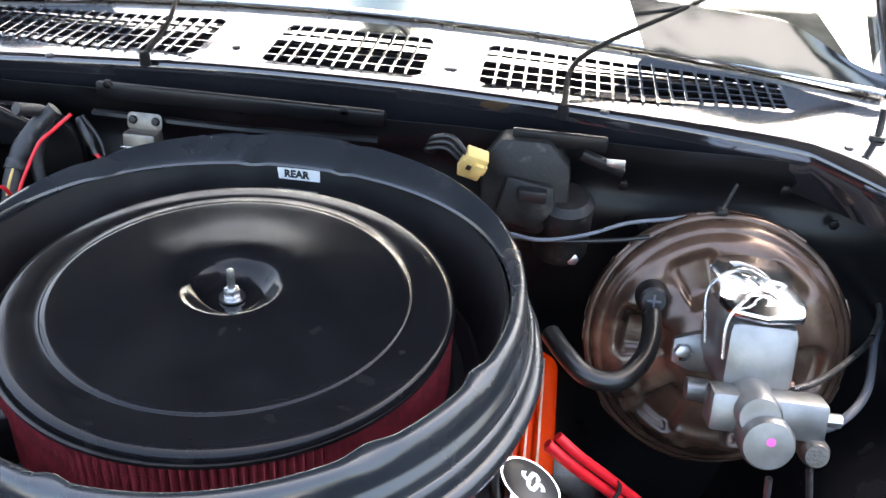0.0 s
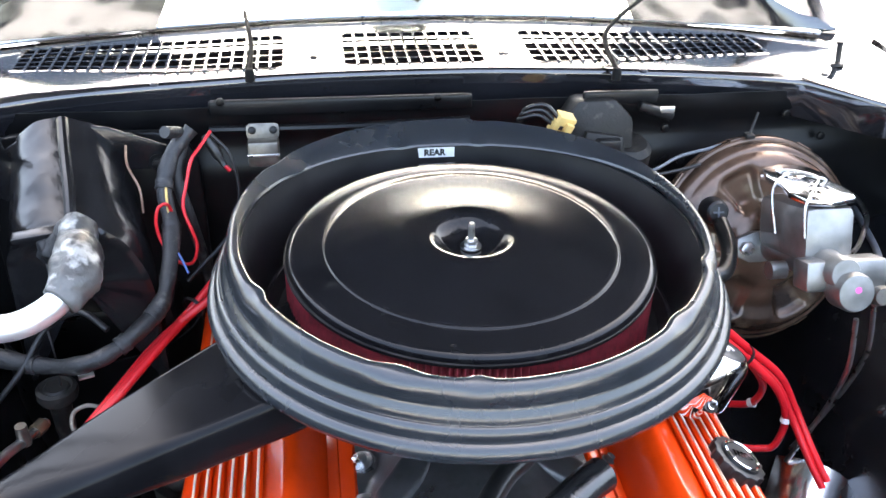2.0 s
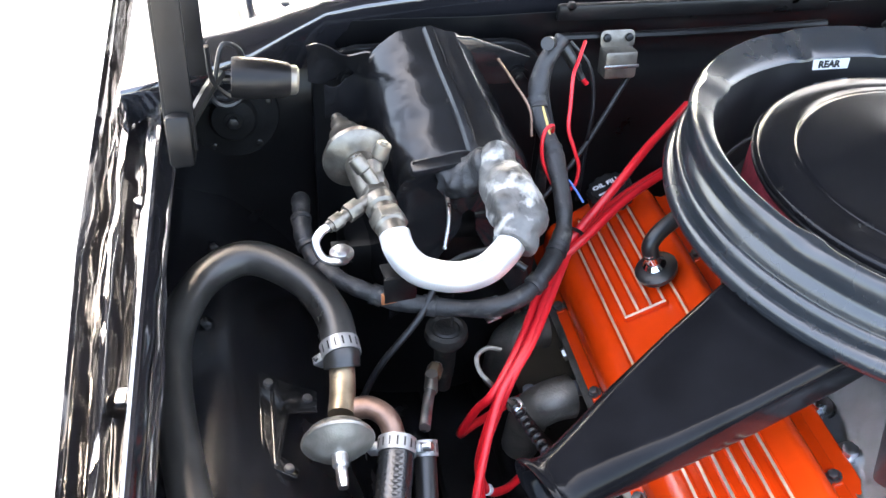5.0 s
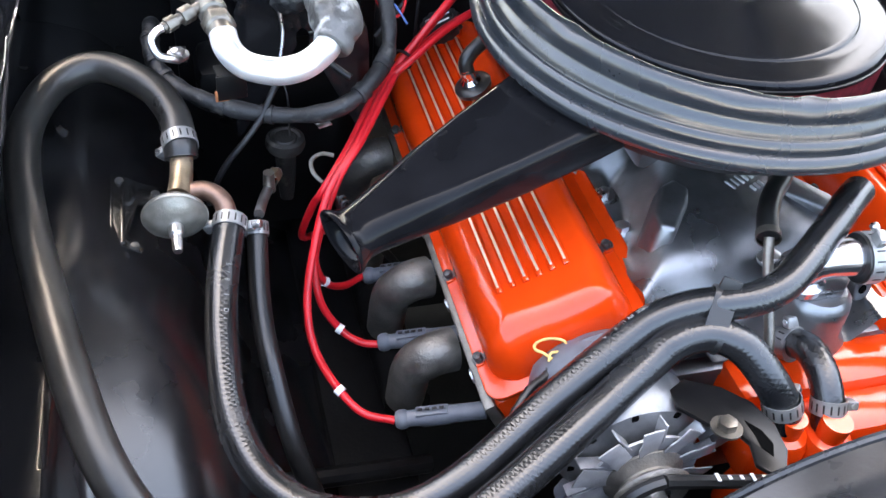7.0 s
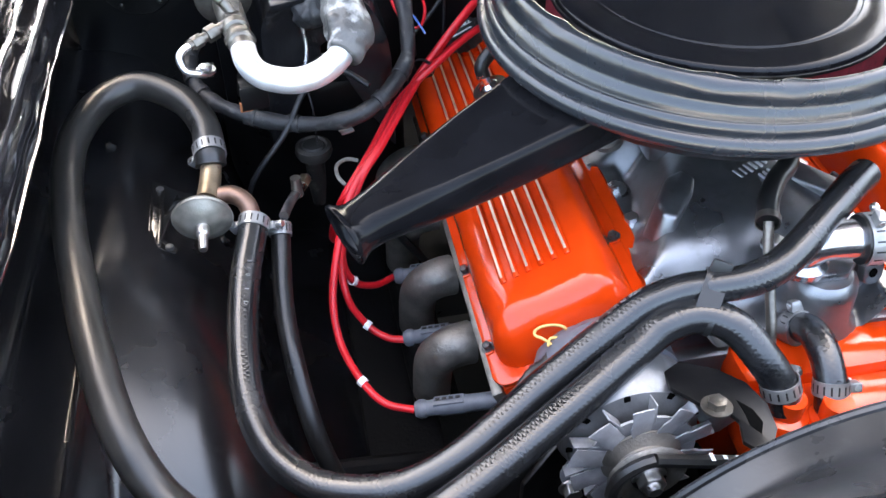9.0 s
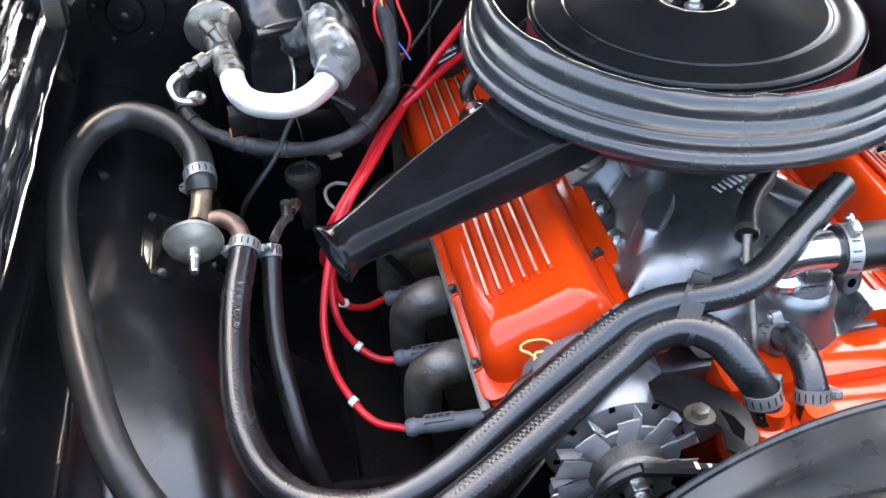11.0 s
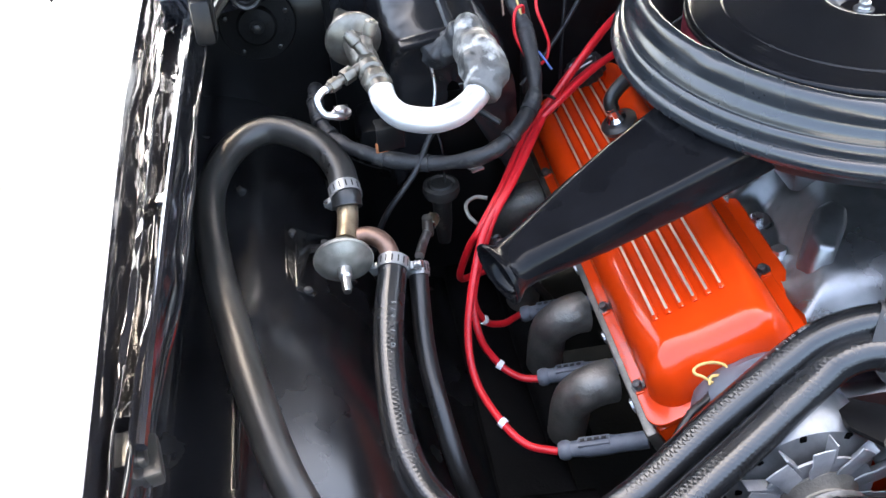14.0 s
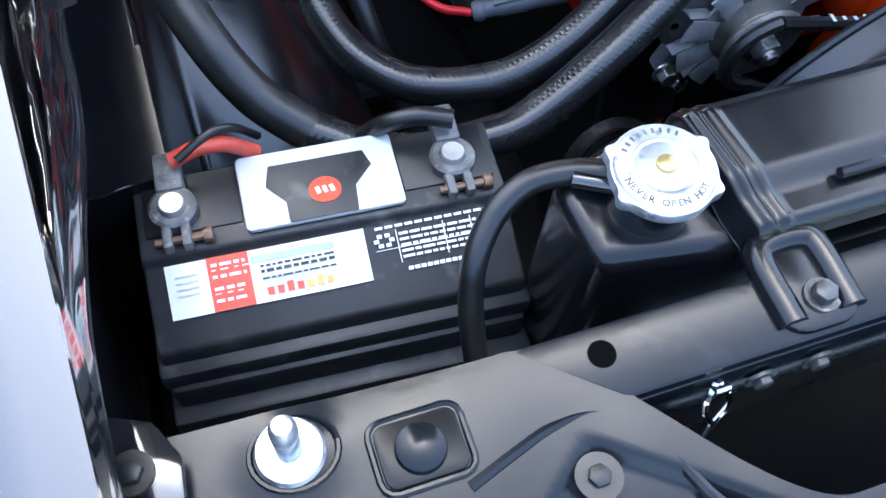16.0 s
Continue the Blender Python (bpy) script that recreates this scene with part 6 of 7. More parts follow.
# ---- firewall, driver side ----
bo = thing("brake_booster", pose(0.446, 0.262, 0.738, 70, 0, 0), "round brown-lacquered brake booster on the firewall", "brake booster")


def pressed(a, r, z):
    """Pressed pads round the face of the shell, and a soft dent below the cylinder."""
    k = ramp(r, 0.052, 0.066) * (1 - ramp(r, 0.098, 0.11))
    pads = ramp(math.cos(a * 6 + 0.5), -0.1, 0.45)
    return (0, -0.012 * k * pads - 0.004 * bump_at(r, 0.086, 0.02) * (1 - pads))


part("front_shell", lathe([(0.1385, 0.0), (0.1405, 0.004), (0.1395, 0.0085), (0.1365, 0.0105), (0.1345, 0.0102), (0.1335, 0.0125), (0.132, 0.0195), (0.1285, 0.0245), (0.125, 0.0262), (0.1232, 0.0262), (0.121, 0.0295), (0.116, 0.035), (0.11, 0.038), (0.104, 0.0395), (0.1, 0.0405), (0.096, 0.0412), (0.09, 0.0422), (0.084, 0.043), (0.078, 0.0438), (0.072, 0.0446), (0.066, 0.0455), (0.06, 0.047), (0.056, 0.05), (0.05, 0.056), (0.03, 0.058), (0, 0.058)], 144, wobble=pressed), M_BROWN, bo, angle=70)
part("rear_shell", lathe([(0.1385, 0.0), (0.141, -0.006), (0.134, -0.012), (0.125, -0.05), (0.09, -0.07), (0, -0.07)], 64), M_BROWN, bo)
for i in range(9):
    part("tab", box(0.022, 0.004, 0.012, 0.001, pose(0, 0.1395, -0.004)), M_BROWN, bo).matrix_local = pose(0, 0, 0, 0, 0, 40 * i + 12)
cv = part("check_valve", lathe([(0.0, 0.064), (0.012, 0.064), (0.0145, 0.062), (0.0155, 0.056), (0.0175, 0.05), (0.0175, 0.04), (0, 0.04)], 24, pose(-0.078, 0.05, -0.002)), M_PLASTIC, bo, "black rubber check valve")
part("cross_mark", joined(box(0.014, 0.0022, 0.0012, 0, pose(-0.078, 0.05, 0.062)), box(0.0022, 0.014, 0.0012, 0, pose(-0.078, 0.05, 0.062))), M_BOOT, cv)
lead("vacuum_hose", BOOST_HOSE, 0.0098, M_RUBBER, "black rubber vacuum hose curling to the booster", "hose", "hoses", 16)
mc = thing("master_cylinder", pose(0.444, 0.262, 0.742, 70, 0, 0) @ pose(0.0, 0.0, 0.058), "machined aluminium brake master cylinder with a zinc reservoir lid", "master cylinder")
part("flange", prism([(-0.052, -0.012), (-0.035, -0.02), (-0.018, -0.02), (0.018, -0.02), (0.035, -0.02), (0.052, -0.012), (0.052, 0.012), (0.03, 0.02), (-0.03, 0.02), (-0.052, 0.012)], 0.01, 0.002), M_CASTMC, mc)
part("bore", lathe([(0, 0.17), (0.017, 0.17), (0.019, 0.167), (0.019, 0.135), (0.021, 0.13), (0.021, 0.0), (0, 0)], 32), M_CASTMC, mc)
part("reservoir", box(0.064, 0.068, 0.118, 0.012, pose(0.004, 0.036, 0.01)), M_CASTMC, mc)
part("lid", moved(prism([(-0.03, -0.056), (-0.038, -0.03), (-0.033, 0.0), (-0.038, 0.03), (-0.028, 0.06), (0.0, 0.07), (0.03, 0.06), (0.04, 0.03), (0.034, 0.0), (0.04, -0.03), (0.032, -0.056), (0.0, -0.064)], 0.009, 0.003), pose(0.004, 0.082, 0.066, -78, 0, 0)), M_ZINC, mc, "bright zinc-plated lid")
part("lid_dome", lathe([(0, 0.012), (0.012, 0.011), (0.022, 0.004), (0.024, 0)], 28, pose(0.004, 0.088, 0.036, -78, 0, 0)), M_ZINC, mc)
part("lid_dome", lathe([(0, 0.012), (0.012, 0.011), (0.022, 0.004), (0.024, 0)], 28, pose(0.004, 0.076, 0.094, -78, 0, 0)), M_ZINC, mc)
part("bail_wire", tube([(-0.034, 0.03, 0.07), (-0.038, 0.08, 0.066), (-0.012, 0.098, 0.05), (0.012, 0.097, 0.075), (0.036, 0.085, 0.062), (0.042, 0.03, 0.07)], 0.0016, 8), M_STEEL, mc)
part("bail_wire", tube([(-0.03, 0.093, 0.02), (-0.004, 0.101, 0.03), (0.012, 0.098, 0.075), (-0.01, 0.09, 0.11), (-0.03, 0.07, 0.128), (-0.03, 0.035, 0.13)], 0.0016, 8), M_STEEL, mc)
part("front_block", box(0.1, 0.036, 0.034, 0.005, pose(0.012, -0.006, 0.12)), M_CASTMC, mc)
part("reservoir_rib", box(0.006, 0.012, 0.112, 0.002, pose(0.004, 0.0, 0.014)), M_CASTMC, mc)
fc = part("front_cap", lathe([(0.022, 0.15), (0.023, 0.152), (0.023, 0.176), (0.021, 0.18), (0.01, 0.181), (0, 0.181)], 32, pose(0.008, -0.02, 0)), M_CASTMC, mc)
part("paint_dab", lathe([(0, 0.0), (0.004, 0), (0.004, 0.0004), (0, 0.0004)], 10, pose(0.009, -0.016, 0.181)), M_PINK, mc, "pink paint dab")
part("side_boss", tube([(-0.028, -0.012, 0.085), (-0.048, -0.012, 0.085)], 0.011, 16), M_CASTMC, mc)
part("switch", lathe([(0, 0.02), (0.01, 0.02), (0.013, 0.012), (0.013, 0), (0, 0)], 20, pose(0.055, -0.032, 0.14)), M_IRON, mc)
for x in (-0.042, 0.042):
    part("flange_nut", joined(hexagon(0.009, 0.01)), M_STEEL, mc).location = (x, 0, 0.01)
part("line_nut", hexagon(0.0065, 0.016), M_COPPER, mc).matrix_local = pose(0.034, 0.0, 0.08, 0, 90, 0)
part("line_nut", hexagon(0.0065, 0.016), M_STEEL, mc).matrix_local = pose(0.06, -0.005, 0.14, 0, 90, 0)
lead("brake_line", BRAKE_LINE1, 0.0032, M_STEEL, "bright steel brake line from the master cylinder", "brake line", "brake lines", 8)
lead("brake_line", BRAKE_LINE2, 0.0045, M_BOOT, "bright steel brake line from the master cylinder", "brake line", "brake lines", 8)
lead("brake_line", [(0.46, 0.03, 0.77), (0.47, 0.03, 0.7), (0.475, 0.05, 0.62), (0.45, 0.06, 0.52)], 0.0032, M_STEEL, "bright steel brake line from the master cylinder", "brake line", "brake lines", 8)
lead("brake_line", [(0.5, 0.06, 0.77), (0.52, 0.07, 0.68), (0.51, 0.09, 0.58), (0.48, 0.1, 0.5)], 0.0032, M_STEEL, "bright steel brake line from the master cylinder", "brake line", "brake lines", 8)
lead("bowden_cable", CABLE, 0.0022, M_BOOT, "thin grey cable strung across the firewall", "cable", "cables", 8)
lead("bowden_cable", CABLE2, 0.0025, M_PLASTIC, "thin grey cable strung across the firewall", "cable", "cables", 8)
cc = single("cable_clip", joined(box(0.012, 0.012, 0.006, 0.0015), tube([(0, 0, 0.003), (0.012, 0.012, 0.03)], 0.002, 8)), M_GRIMY, pose(0.43, 0.3, 0.872), "small dark steel clip holding the cable above the booster", "clip")

# wiper motor with its connector
wm = thing("wiper_motor", pose(0.225, 0.325, 0.87), "dirty black wiper motor on the firewall", "wiper motor")
part("gear_case", prism([(-0.045, -0.045), (0.02, -0.055), (0.048, -0.02), (0.045, 0.025), (0.02, 0.05), (-0.03, 0.05), (-0.05, 0.02)], 0.045, 0.006, pose(0, 0.02, 0, 80, 0, 0)), M_GRIMY, wm)
part("cover", prism([(-0.03, -0.03), (0.015, -0.038), (0.034, -0.012), (0.03, 0.012), (-0.02, 0.02)], 0.012, 0.004, pose(0.0, -0.024, 0.0, 80, 0, 0)), M_GRIMY, wm)
part("cover_block", box(0.03, 0.012, 0.014, 0.002, pose(0.008, -0.04, 0.0)), M_PLASTIC, wm)
part("motor", lathe([(0, 0.0), (0.028, 0.0), (0.031, 0.006), (0.031, 0.07), (0.024, 0.078), (0, 0.078)], 28, pose(0.045, 0.0, -0.08, 10, 0, 0)), M_GRIMY, wm)
part("bracket", box(0.1, 0.008, 0.018, 0.003, pose(0.03, 0.0, 0.045)), M_BAY, wm)
part("arm", box(0.05, 0.012, 0.012, 0.003, pose(0.075, -0.01, 0.032, 0, 20, 0)), M_BAY, wm)
part("bolt", hexagon(0.007, 0.01), M_STEEL, wm).matrix_local = pose(0.06, -0.02, -0.075, 80, 0, 0)
part("steel_tip", box(0.02, 0.004, 0.009, 0.001, pose(0.09, -0.014, 0.036)), M_STEEL, wm)
yc = thing("wire_connector", pose(0.163, 0.288, 0.893, 15, 20, 12), "tan plastic wire connector on black wires", "connector")
part("shell", box(0.024, 0.018, 0.03, 0.002), M_YELLOW, yc)
part("rib", joined(*[box(0.028, 0.005, 0.012, 0.001, pose(0, -0.006 + 0.006 * i, 0.009)) for i in range(3)]), M_YELLOW, yc)
part("latch", box(0.01, 0.006, 0.016, 0.001, pose(0.004, -0.011, 0.008)), M_YELLOW, yc)
part("slot", box(0.005, 0.001, 0.006, 0, pose(-0.005, -0.0094, 0.012)), M_PLASTIC, yc)
for i in range(3):
    part("wire", tube([(-0.008, 0.0, 0.022 - 0.006 * i), (-0.03, 0.01, 0.03 - 0.008 * i), (-0.045, 0.02, 0.012 - 0.008 * i), (-0.035, 0.03, -0.012)], 0.0028, 8), M_PLASTIC, yc)

# steering column shield and lower clutter on the driver side
sj = thing("heat_shield", pose(0.47, 0.02, 0.48, 30, 12, -30), "bright bent sheet-metal heat shield low beside the engine", "heat shield")
part("plate", sheet(lambda u, v: Vector(((u - 0.5) * 0.11, (v - 0.5) * 0.09, 0.035 * (1 - (2 * u - 1) ** 2))), 16, 6, 0.0015), M_ZINC, sj)

# ---- battery corner ----
bt = thing("car_battery", pose(-0.572, -0.487, 0.51, 0, 0, -4.2) @ Matrix.Diagonal((0.935, 0.86, 1, 1)), "black car battery with white and red label, grey carry plate", "battery")
part("tub", box(0.262, 0.176, 0.105, 0.006, pose(0, -0.006, 0)), M_CASE, bt)
part("skirt", box(0.268, 0.184, 0.022, 0.004, pose(0, -0.008, 0.098)), M_CASE, bt)
part("collar", box(0.256, 0.164, 0.03, 0.004, pose(0, -0.004, 0.118)), M_CASE, bt)
part("rim", box(0.266, 0.158, 0.022, 0.005, pose(0, -0.002, 0.142)), M_CASE, bt)
side_prof = [(0.066, 0.0), (0.066, 0.046), (-0.004, 0.046), (-0.006, 0.04), (-0.068, 0.022), (-0.072, 0.0)]
part("cover", prism(side_prof, 0.258, 0.003, Matrix(((0, 0, 1, -0.129), (1, 0, 0, 0.0), (0, 1, 0, 0.155), (0, 0, 0, 1)))), M_CASE, bt)
for i in range(7):
    part("moulded_rib", box(0.012, 0.003, 0.004, 0.0008, pose(-0.03 + 0.017 * i, -0.1, 0.09)), M_CASE, bt)
for s in (-1, 1):
    part("well", box(0.066, 0.05, 0.003, 0.001, pose(s * 0.09, 0.038, 0.1995)), M_PLASTIC, bt)
pp = part("carry_plate", prism(rounded(0.112, 0.066, 0.004), 0.004, 0.001, pose(0.0, 0.034, 0.202)), M_SILVERLABEL, bt, "pale grey carry plate")
ins = [(-0.038, -0.0), (-0.034, 0.018), (0.034, 0.018), (0.038, 0.004), (0.024, -0.012), (0.022, -0.0345), (-0.026, -0.0345), (-0.026, -0.016)]
part("inset", prism(ins, 0.0012, 0.0003, pose(0.0, 0.036, 0.2055)), M_CASE, pp)
dot = part("round_sticker", lathe([(0, 0.0007), (0.0115, 0.0007), (0.0115, 0), (0, 0)], 28, pose(0.002, 0.024, 0.2068)), M_REDLABEL, pp, "red round sticker")
for i in range(3):
    part("word_bar", box(0.003, 0.006, 0.0004, 0, pose(-0.003 + 0.005 * i, 0.024, 0.2076, 0, 0, 12)), M_WHITE, dot)
slope = pose(0.0, -0.037, 0.187, 16.2, 0, 0)


def sticker(x0, x1, y0, y1, mat, name, label="", lift=0.0, parent=None):
    y0, y1 = 0.0095 + 0.77 * y0, 0.0095 + 0.77 * y1
    return part(name, box(x1 - x0, y1 - y0, 0.0006, 0.0, slope @ pose((x0 + x1) / 2, (y0 + y1) / 2, lift + 0.0006)), mat, parent or bt, label)


lab = sticker(-0.115, 0.022, -0.026, 0.026, M_WHITE, "label_sheet", "white printed label")
red = sticker(-0.087, -0.059, -0.026, 0.026, M_REDLABEL, "red_panel", "red printed panel", 0.0008, lab)
sticker(-0.058, 0.0, 0.013, 0.02, M_GREENLABEL, "green_band", "", 0.0008, lab)
sticker(-0.052, 0.0, -0.014, 0.0, M_SILVERLABEL, "grey_band", "", 0.0008, lab)
random.seed(8)
for i in range(4):
    x = -0.0845
    while x < -0.063:
        w = random.uniform(0.003, 0.008)
        sticker(x, min(x + w, -0.0615), 0.0165 - 0.0115 * i, 0.0195 - 0.0115 * i, M_WHITE, "word_bar", "", 0.0016, lab)
        if i % 2 == 0:
            sticker(x, x + w * 0.7, 0.0125 - 0.0115 * i, 0.0138 - 0.0115 * i, M_WHITE, "word_bar", "", 0.0016, lab)
        x += w + 0.0018
for i in range(7):
    h2 = 0.006 if i in (2, 5) else 0.0045
    sticker(-0.05 + 0.0068 * i, -0.0455 + 0.0068 * i, -0.02, -0.02 + h2 * 1.6, M_LETTER if i > 3 else M_REDLABEL, "letter_bar", "", 0.0016, lab)
for k, (y0, y1) in enumerate(((0.0075, 0.0095), (0.002, 0.0048), (-0.0045, -0.003))):
    x = -0.052
    while x < -0.004:
        w = random.uniform(0.002, 0.007)
        sticker(x, min(x + w, -0.001), y0, y1, M_CASE, "word_bar", "", 0.0016, lab)
        x += w + 0.0014
for i in range(4):
    sticker(-0.109, -0.094, 0.012 - 0.006 * i, 0.0135 - 0.006 * i, M_SILVERLABEL, "word_bar", "", 0.0016, lab)
random.seed(5)
for i in range(12):
    sticker(0.03 + 0.0072 * i, 0.0355 + 0.0072 * i, 0.0215, 0.0241, M_WHITE, "word_bar")
for j in range(5):
    x = 0.046
    while x < 0.112:
        w = random.uniform(0.0025, 0.009)
        sticker(x, min(x + w, 0.114), 0.013 - 0.0058 * j, 0.0155 - 0.0058 * j, M_WHITE, "word_bar")
        x += w + 0.0013
for x in (0.044, 0.078, 0.098):
    sticker(x, x + 0.0007, -0.014, 0.019, M_WHITE, "rule_line")
sticker(0.028, 0.115, 0.0005, 0.0011, M_WHITE, "rule_line")
for i in range(11):
    sticker(0.048 + 0.0045 * i, 0.0515 + 0.0045 * i, -0.023, -0.0195, M_WHITE, "word_bar")
for a in range(6):
    sticker(0.035 + 0.0055 * math.cos(a * 1.047) - 0.0018, 0.035 + 0.0055 * math.cos(a * 1.047) + 0.0018, 0.01 + 0.0055 * math.sin(a * 1.047) - 0.0018, 0.01 + 0.0055 * math.sin(a * 1.047) + 0.0018, M_WHITE, "symbol_mark")


def terminal(x, label, cable_mat):
    t = thing("battery_terminal", pose(-0.576, -0.482, 0.51, 0, 0, -4.2) @ pose(x, 0.022, 0.202), label, "battery terminal", "battery terminals")
    part("post", lathe([(0.0085, -0.004), (0.0085, 0.012), (0.0075, 0.0135), (0, 0.0135)], 24), M_LEAD, t)
    part("clamp_ring", lathe([(0.009, -0.002), (0.0155, -0.002), (0.0155, 0.008), (0.0135, 0.0095), (0.009, 0.0095)], 24), M_LEADDARK, t)
    for s in (-1, 1):
        part("jaw", box(0.006, 0.018, 0.01, 0.0015, pose(s * 0.006, -0.02, -0.002)), M_LEADDARK, t)
    part("bolt", joined(hexagon(0.0055, 0.006), tube([(0, 0, -0.03), (0, 0, 0)], 0.0028, 8)), M_BRONZE, t).matrix_local = pose(0.016, -0.022, 0.003, 0, 90, 0)
    part("cable_lug", box(0.018, 0.03, 0.012, 0.003, pose(0, 0.026, 0.0)), M_LEADDARK, t)
    return t


terminal(-0.091, "grey lead battery terminal with a red cable", M_RED)
terminal(0.094, "grey lead battery terminal with a black cable", M_PLASTIC)
lead("battery_cable", BAT_RED, 0.0055, M_REDCABLE, "thick faded red battery cable", "cable", "battery cables", 12)
lead("battery_cable", [(-0.655, -0.43, 0.735), (-0.63, -0.42, 0.742), (-0.615, -0.415, 0.735), (-0.6, -0.4, 0.7)], 0.003, M_PLASTIC, "thin black cable beside the red one", "cable", "battery cables", 8)
lead("battery_cable", BAT_BLK, 0.0065, M_RUBBER, "black battery cable from the terminal", "cable", "battery cables", 12)
single("battery_tray", joined(box(0.3, 0.2, 0.012, 0.003), box(0.3, 0.008, 0.05, 0.003, pose(0, -0.1, 0)), box(0.008, 0.2, 0.05, 0.003, pose(0.148, 0, 0))), M_BAY, pose(-0.571, -0.485, 0.503, 0, 0, -5.2), "black pressed-steel battery tray", "battery tray")

# ---- radiator and its support ----
rd = thing("radiator", pose(0.0, -0.575, 0.3), "black painted radiator with a filler neck", "radiator")
part("core", box(0.86, 0.06, 0.42, 0.004, pose(0.02, 0, 0.0)), M_BAY, rd)
tank = [(-0.455, 0.03), (-0.45, -0.03), (-0.36, -0.045), (-0.33, -0.045), (-0.33, 0.05), (-0.4, 0.052)]
part("top_tank", prism(tank, 0.2, 0.012, pose(0, 0, 0.295), 3), M_PANEL, rd)
part("neck", lathe([(0.024, 0.49), (0.024, 0.515), (0.028, 0.52), (0, 0.52)], 32, pose(-0.406, 0, 0)), M_BAYGLOSS, rd)
part("overflow_nipple", tube([(-0.425, 0.01, 0.505), (-0.445, 0.022, 0.503)], 0.005, 12), M_BAYGLOSS, rd)
out = []
for i in range(72):
    a = 5 * i
    ear = max(bump_at(a, c, 13) for c in (20, 140, 200, 320))
    r = 0.0295 + 0.0042 * ear
    out.append((r * math.cos(radians(a)), r * math.sin(radians(a))))
cap = part("cap", prism(out, 0.009, 0.0015), M_CAPZINC, rd, "worn zinc-plated pressure cap with stamped lettering")
cap.location = (-0.406, 0, 0.52)
part("dome", lathe([(0.0285, 0.0085), (0.027, 0.0105), (0.0185, 0.0112), (0.018, 0.0098), (0.0165, 0.0096), (0.0155, 0.0112), (0.012, 0.012), (0.0, 0.0122)], 48), M_CAPZINC, cap)
part("rivet", lathe([(0, 0.0155), (0.003, 0.0155), (0.0055, 0.0145), (0.006, 0.012), (0, 0.012)], 20), M_BRASSCAP, cap)
for word, a0 in (("NEVER OPEN HOT", 250),):
    for i, ch in enumerate(word):
        a = a0 + (i - 6.5) * 9.5
        if ch != " ":
            lettering(ch, 0.0056, M_LEADDARK, cap, pose(0.0232 * math.cos(radians(a)), 0.0232 * math.sin(radians(a)), 0.0109, 0, 0, a - 90 + 180), "stamped_letter", 0.0002)
for i in range(9):
    a = 50 + i * 11
    part("stamped_mark", box(0.0016, 0.0032, 0.0003, 0, pose(0.0232 * math.cos(radians(a)), 0.0232 * math.sin(radians(a)), 0.0108, 0, 0, a - 90)), M_LEADDARK, cap)
lead("overflow_hose", OVERFLOW, 0.0078, M_RUBBER, "black rubber overflow hose arching down from the radiator neck", "hose", "hoses", 14)

up = thing("radiator_top_panel", pose(0.0, -0.58, 0.8), "glossy black radiator top panel with a pressed bolt loop", "panel")


def top_sheet(u, v):
    u = u ** 2.2
    x = -0.37 + 0.74 * u
    y = -0.045 + 0.092 * v
    z = 0.016 + 0.004 * ramp(v, 0.25, 0.45) - 0.008 * ramp(v, 0.9, 1.0)
    z -= 0.02 * (1 - ramp(u, 0.0, 0.008))
    z += 0.0028 * bump_at(u, 0.016, 0.006) + 0.0024 * bump_at(u, 0.03, 0.006)
    z -= 0.012 * (1 - ramp(v, 0.0, 0.08))
    return Vector((x + 0.012 * v * (1 - ramp(u, 0, 0.3)) * -1, y, z))


part("sheet", sheet(top_sheet, 120, 30), M_PANEL, up, angle=60)
part("rib", tube([(-0.31, -0.022, 0.0215), (-0.1, -0.02, 0.022), (0.2, -0.02, 0.022)], 0.0035, 8), M_PANEL, up)
for x in (-0.352, 0.352):
    lo = part("bolt_loop", prism(rounded(0.046, 0.062, 0.014), 0.006, 0.0025, pose(x, -0.066, 0.0)), M_PANEL, up)
    lp2 = [(-0.017, -0.024), (-0.017, 0.012), (-0.01, 0.022), (0.012, 0.022), (0.018, 0.012), (0.018, -0.024)]
    part("loop_rim", tube([(x + a, -0.066 + b, 0.0035) for a, b in lp2], 0.0085, 14, 6), M_PANEL, lo)
    part("bolt", joined(hexagon(0.0068, 0.008), lathe([(0, 0), (0.01, 0), (0.01, 0.002), (0, 0.002)], 18)), M_BAYBOLT, lo).location = (x + 0.004, -0.08, 0.006)

# fan shroud: from the top panel down to the round opening
fs = thing("fan_shroud", pose(0.012, -0.462, 0.528), "black plastic fan shroud behind the radiator", "fan shroud")


def shroud(u, v):
    a = math.pi * (1.08 - 1.16 * u)
    cx, cz = 0.257 * math.cos(a), 0.257 * math.sin(a)
    sx = max(-0.4, min(0.4, 0.62 * math.cos(a)))
    sz = min(0.285, 0.75 * math.sin(a)) if math.sin(a) > 0 else 0.75 * math.sin(a)
    t = ramp(v, 0.0, 0.72)
    y = -0.088 + 0.075 * min(1, v / 0.72) + 0.028 * max(0, (v - 0.72) / 0.28)
    return Vector((sx + (cx - sx) * t, y, sz + (cz - sz) * t))


part("duct", sheet(shroud, 72, 24, 0.003), M_SHROUD, fs, angle=60)
part("rim", tube([shroud(i / 40, 1.0) for i in range(41)], 0.004, 8, 2), M_SHROUD, fs)

# core support: header panel, rear rail, latch opening
hp = thing("header_panel", pose(0, -0.66, 0.8), "semi-gloss black radiator support header panel", "header panel")


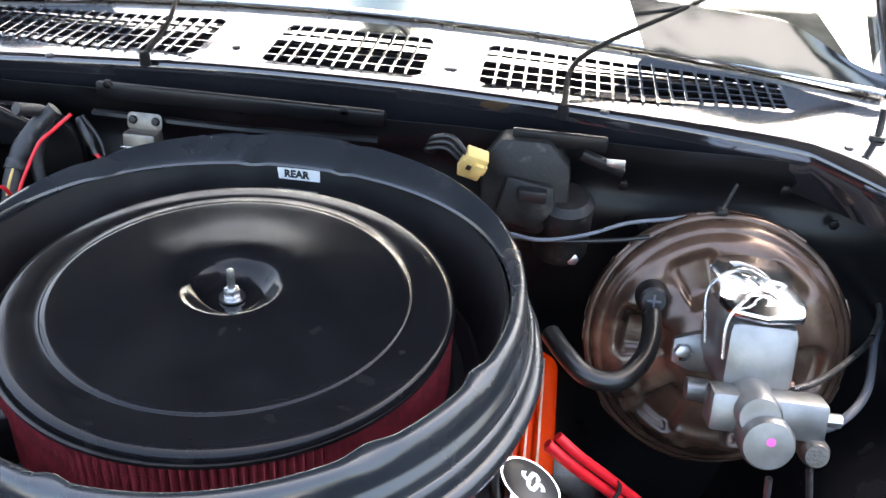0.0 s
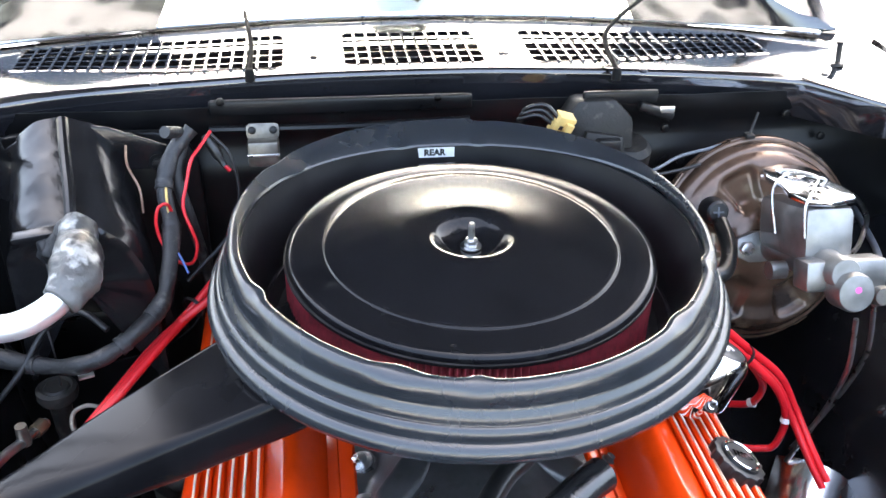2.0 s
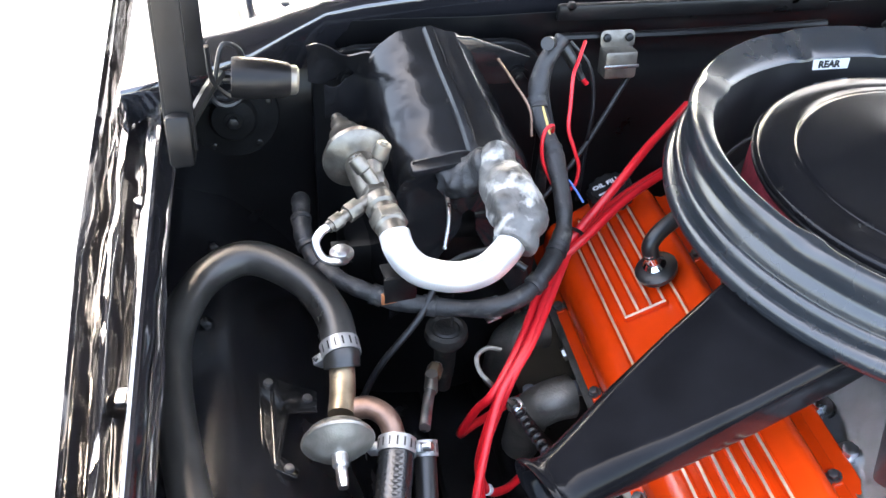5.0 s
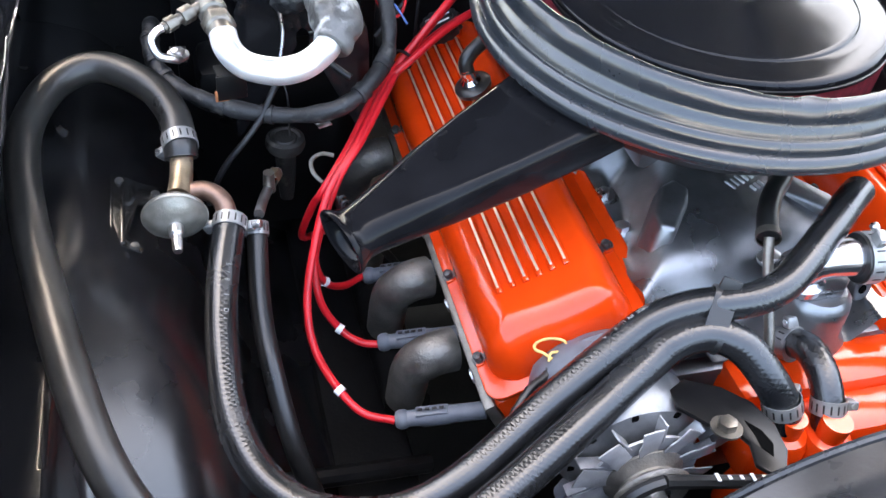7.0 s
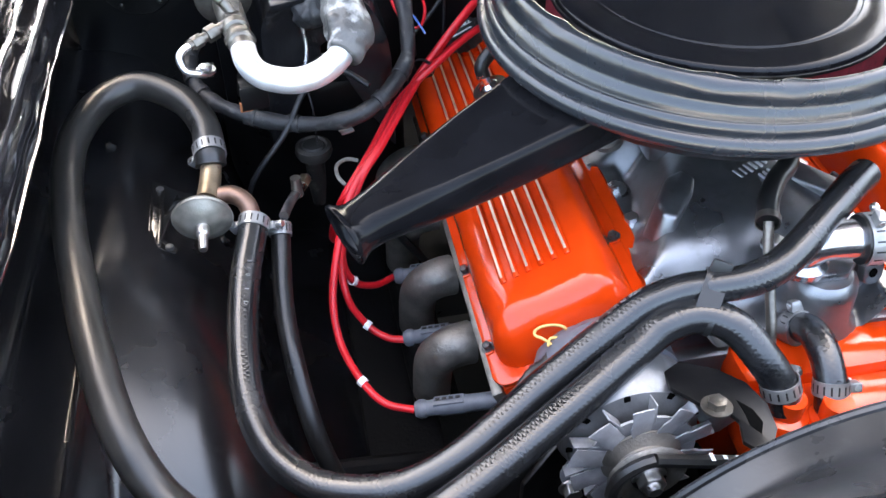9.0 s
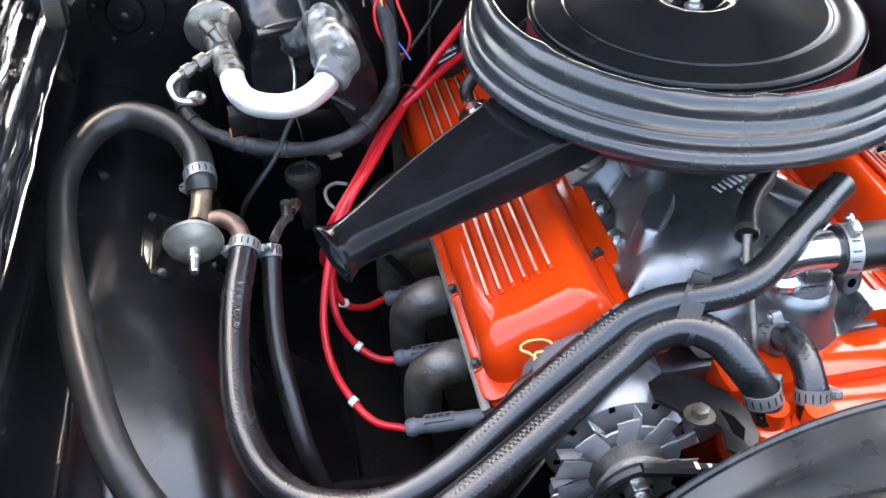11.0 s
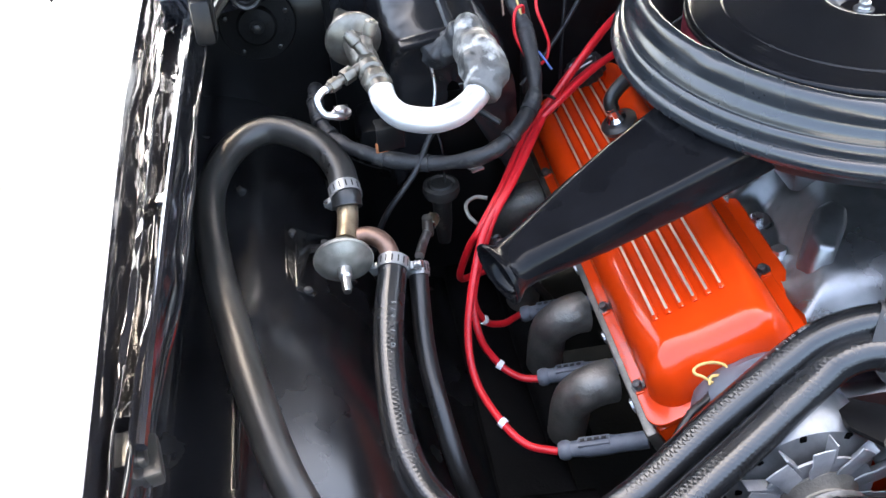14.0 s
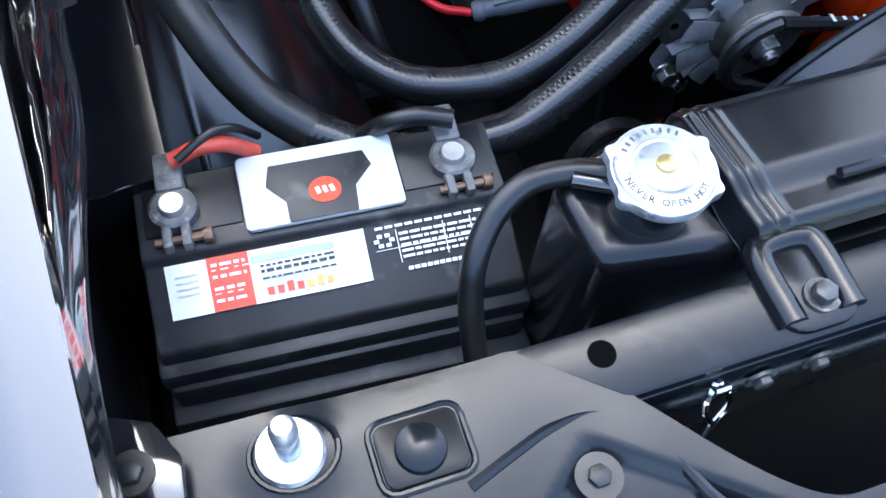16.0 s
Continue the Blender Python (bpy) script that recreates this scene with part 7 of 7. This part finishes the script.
def header(u, v):
    x = -0.715 + 1.43 * u
    a = abs(x)
    rear = 0.03 - 0.008 * ramp(0.72 - a, 0.0, 0.2) - 0.118 * ramp(0.52 - a, 0.0, 0.14) - 0.006 * ramp(0.36 - a, 0, 0.2)
    y = rear + (-0.2 - rear) * v
    z = 0.0 - 0.035 * v * v
    z += 0.004 * bump_at(math.hypot(a - 0.632, y - 0.004), 0.0, 0.034)
    z -= 0.007 * ramp(-y - 0.03 - 0.75 * abs(a - 0.492), 0.0, 0.01) * ramp(0.09 - abs(a - 0.492), 0, 0.03)
    return Vector((x, y, z + 0.001 * noise.noise(Vector((x * 20, y * 20, 0)))))


part("panel", sheet(header, 360, 70), M_SUPPORT, hp, angle=50)
for s in (-1, 1):
    pin = part("locating_pin", lathe([(0, 0.042), (0.0045, 0.04), (0.0065, 0.035), (0.0065, 0.026), (0.005, 0.024), (0.0062, 0.022), (0.0062, 0.004), (0.0155, 0.003), (0.017, 0.0), (0, 0)], 28, pose(s * 0.632, 0.004, 0.006)), M_CAPZINC, hp, "bright zinc hood locating pin")
    part("bumper_dome", lathe([(0, 0.007), (0.007, 0.0065), (0.012, 0.004), (0.0135, -0.002)], 28, pose(s * 0.573, -0.012, 0.0015)), M_SUPPORT, hp)
    part("corner_plate", prism([(-0.018, -0.02), (0.02, -0.022), (0.022, 0.0), (0.012, 0.02), (-0.012, 0.03), (-0.02, 0.02)], 0.006, 0.002, pose(s * 0.7, 0.014, 0.012)), M_BODY, hp)
    part("corner_bolt", joined(hexagon(0.006, 0.006), lathe([(0, 0), (0.0105, 0), (0.0105, 0.002), (0, 0.002)], 18)), M_PLASTIC, hp).location = (s * 0.7, 0.012, 0.018)
    part("panel_bolt", joined(hexagon(0.006, 0.006), lathe([(0.006, 0.0), (0.012, 0.001), (0.012, 0.003), (0, 0.003)], 20)), M_PLASTIC, hp).location = (s * 0.496, -0.05, -0.004)
    # no hollow here: a blacker plate paints the recess's shade
    sq = part("recess", prism(rounded(0.042, 0.032, 0.006), 0.0025, 0.001, pose(s * 0.5725, -0.0115, -0.0005)), M_BAY, hp, "square recess, its shade painted as a black plate")
    part("recess_rim", tube([(s * 0.5725 + px * 1.06, -0.0115 + py * 1.06, 0.0004) for px, py in rounded(0.044, 0.034, 0.007, 3) + rounded(0.044, 0.034, 0.007, 3)[:1]], 0.002, 8, 2, False), M_SUPPORT, sq)
    part("pressed_ridge", tube([(s * -px, py, -0.0024) for px, py in ((-0.556, -0.036), (-0.53, -0.027), (-0.509, -0.021), (-0.488, -0.02), (-0.47, -0.028), (-0.458, -0.049), (-0.447, -0.076), (-0.43, -0.1))], 0.0035, 8), M_SUPPORT, hp)
    part("pin_ring", tube([(s * 0.63 + 0.021 * math.cos(radians(g)), 0.004 + 0.018 * math.sin(radians(g)), 0.0036) for g in range(0, 361, 15)], 0.0016, 6, 1), M_SUPPORT, hp)
    part("plug", lathe([(0, 0.001), (0.008, 0.001), (0.0085, -0.002)], 20, pose(s * 0.615, -0.034, -0.001)), M_SUPPORT, hp)
rr = thing("support_rail", pose(0, -0.66, 0.79), "black radiator support cross rail with round holes", "support rail")
part("rail", prism([(-0.518, 0.022), (0.518, 0.022), (0.468, -0.02), (-0.468, -0.02)][::-1], 0.012, 0.003), M_SUPPORT, rr)
part("front_web", box(0.92, 0.004, 0.05, 0.001, pose(0, -0.019, -0.045)), M_SUPPORT, rr)
part("rear_web", box(1.0, 0.004, 0.05, 0.001, pose(0, 0.019, -0.045)), M_SUPPORT, rr)
for s in (-1, 1):
    part("hole", lathe([(0.0, 0.0124), (0.0062, 0.0124), (0.0075, 0.0122), (0.0075, 0.0), (0, 0)], 20, pose(s * 0.471, 0.006, 0.0004)), M_VOID, rr, "round hole, its shade painted as a black plug")
    for x in (-0.384, -0.349):
        part("bolt", joined(hexagon(0.006, 0.006), lathe([(0, 0), (0.009, 0), (0.009, 0.002), (0, 0.002)], 16)), M_BAYBOLT, rr).matrix_local = pose(s * abs(x), -0.023, -0.016, 90, 0, 0)
hk = thing("hood_latch_hook", pose(-0.416, -0.687, 0.79), "bright bent wire hook at the latch opening", "hook")
part("eye", box(0.009, 0.003, 0.009, 0.001, pose(0, 0.004, -0.002, 40, 0, 0)), M_ZINC, hk)
part("wire", tube([(-0.001, 0.004, 0.002), (-0.0065, -0.002, -0.006), (-0.006, -0.006, -0.016), (-0.001, -0.009, -0.026), (0.0, -0.011, -0.045)], 0.0018, 8), M_ZINC, hk)
part("wire", tube([(0.001, 0.004, 0.002), (0.0065, -0.002, -0.006), (0.006, -0.006, -0.016), (0.001, -0.009, -0.026), (0.0, -0.011, -0.045)], 0.0018, 8), M_ZINC, hk)
single("latch_plate", box(0.5, 0.08, 0.01, 0.003), M_BAY, pose(0, -0.72, 0.7), "black latch plate deep in the support opening", "latch plate")
single("front_valance", box(1.6, 0.02, 0.5, 0.006), M_BAY, pose(0, -0.87, 0.25), "black front valance behind the grille", "valance")
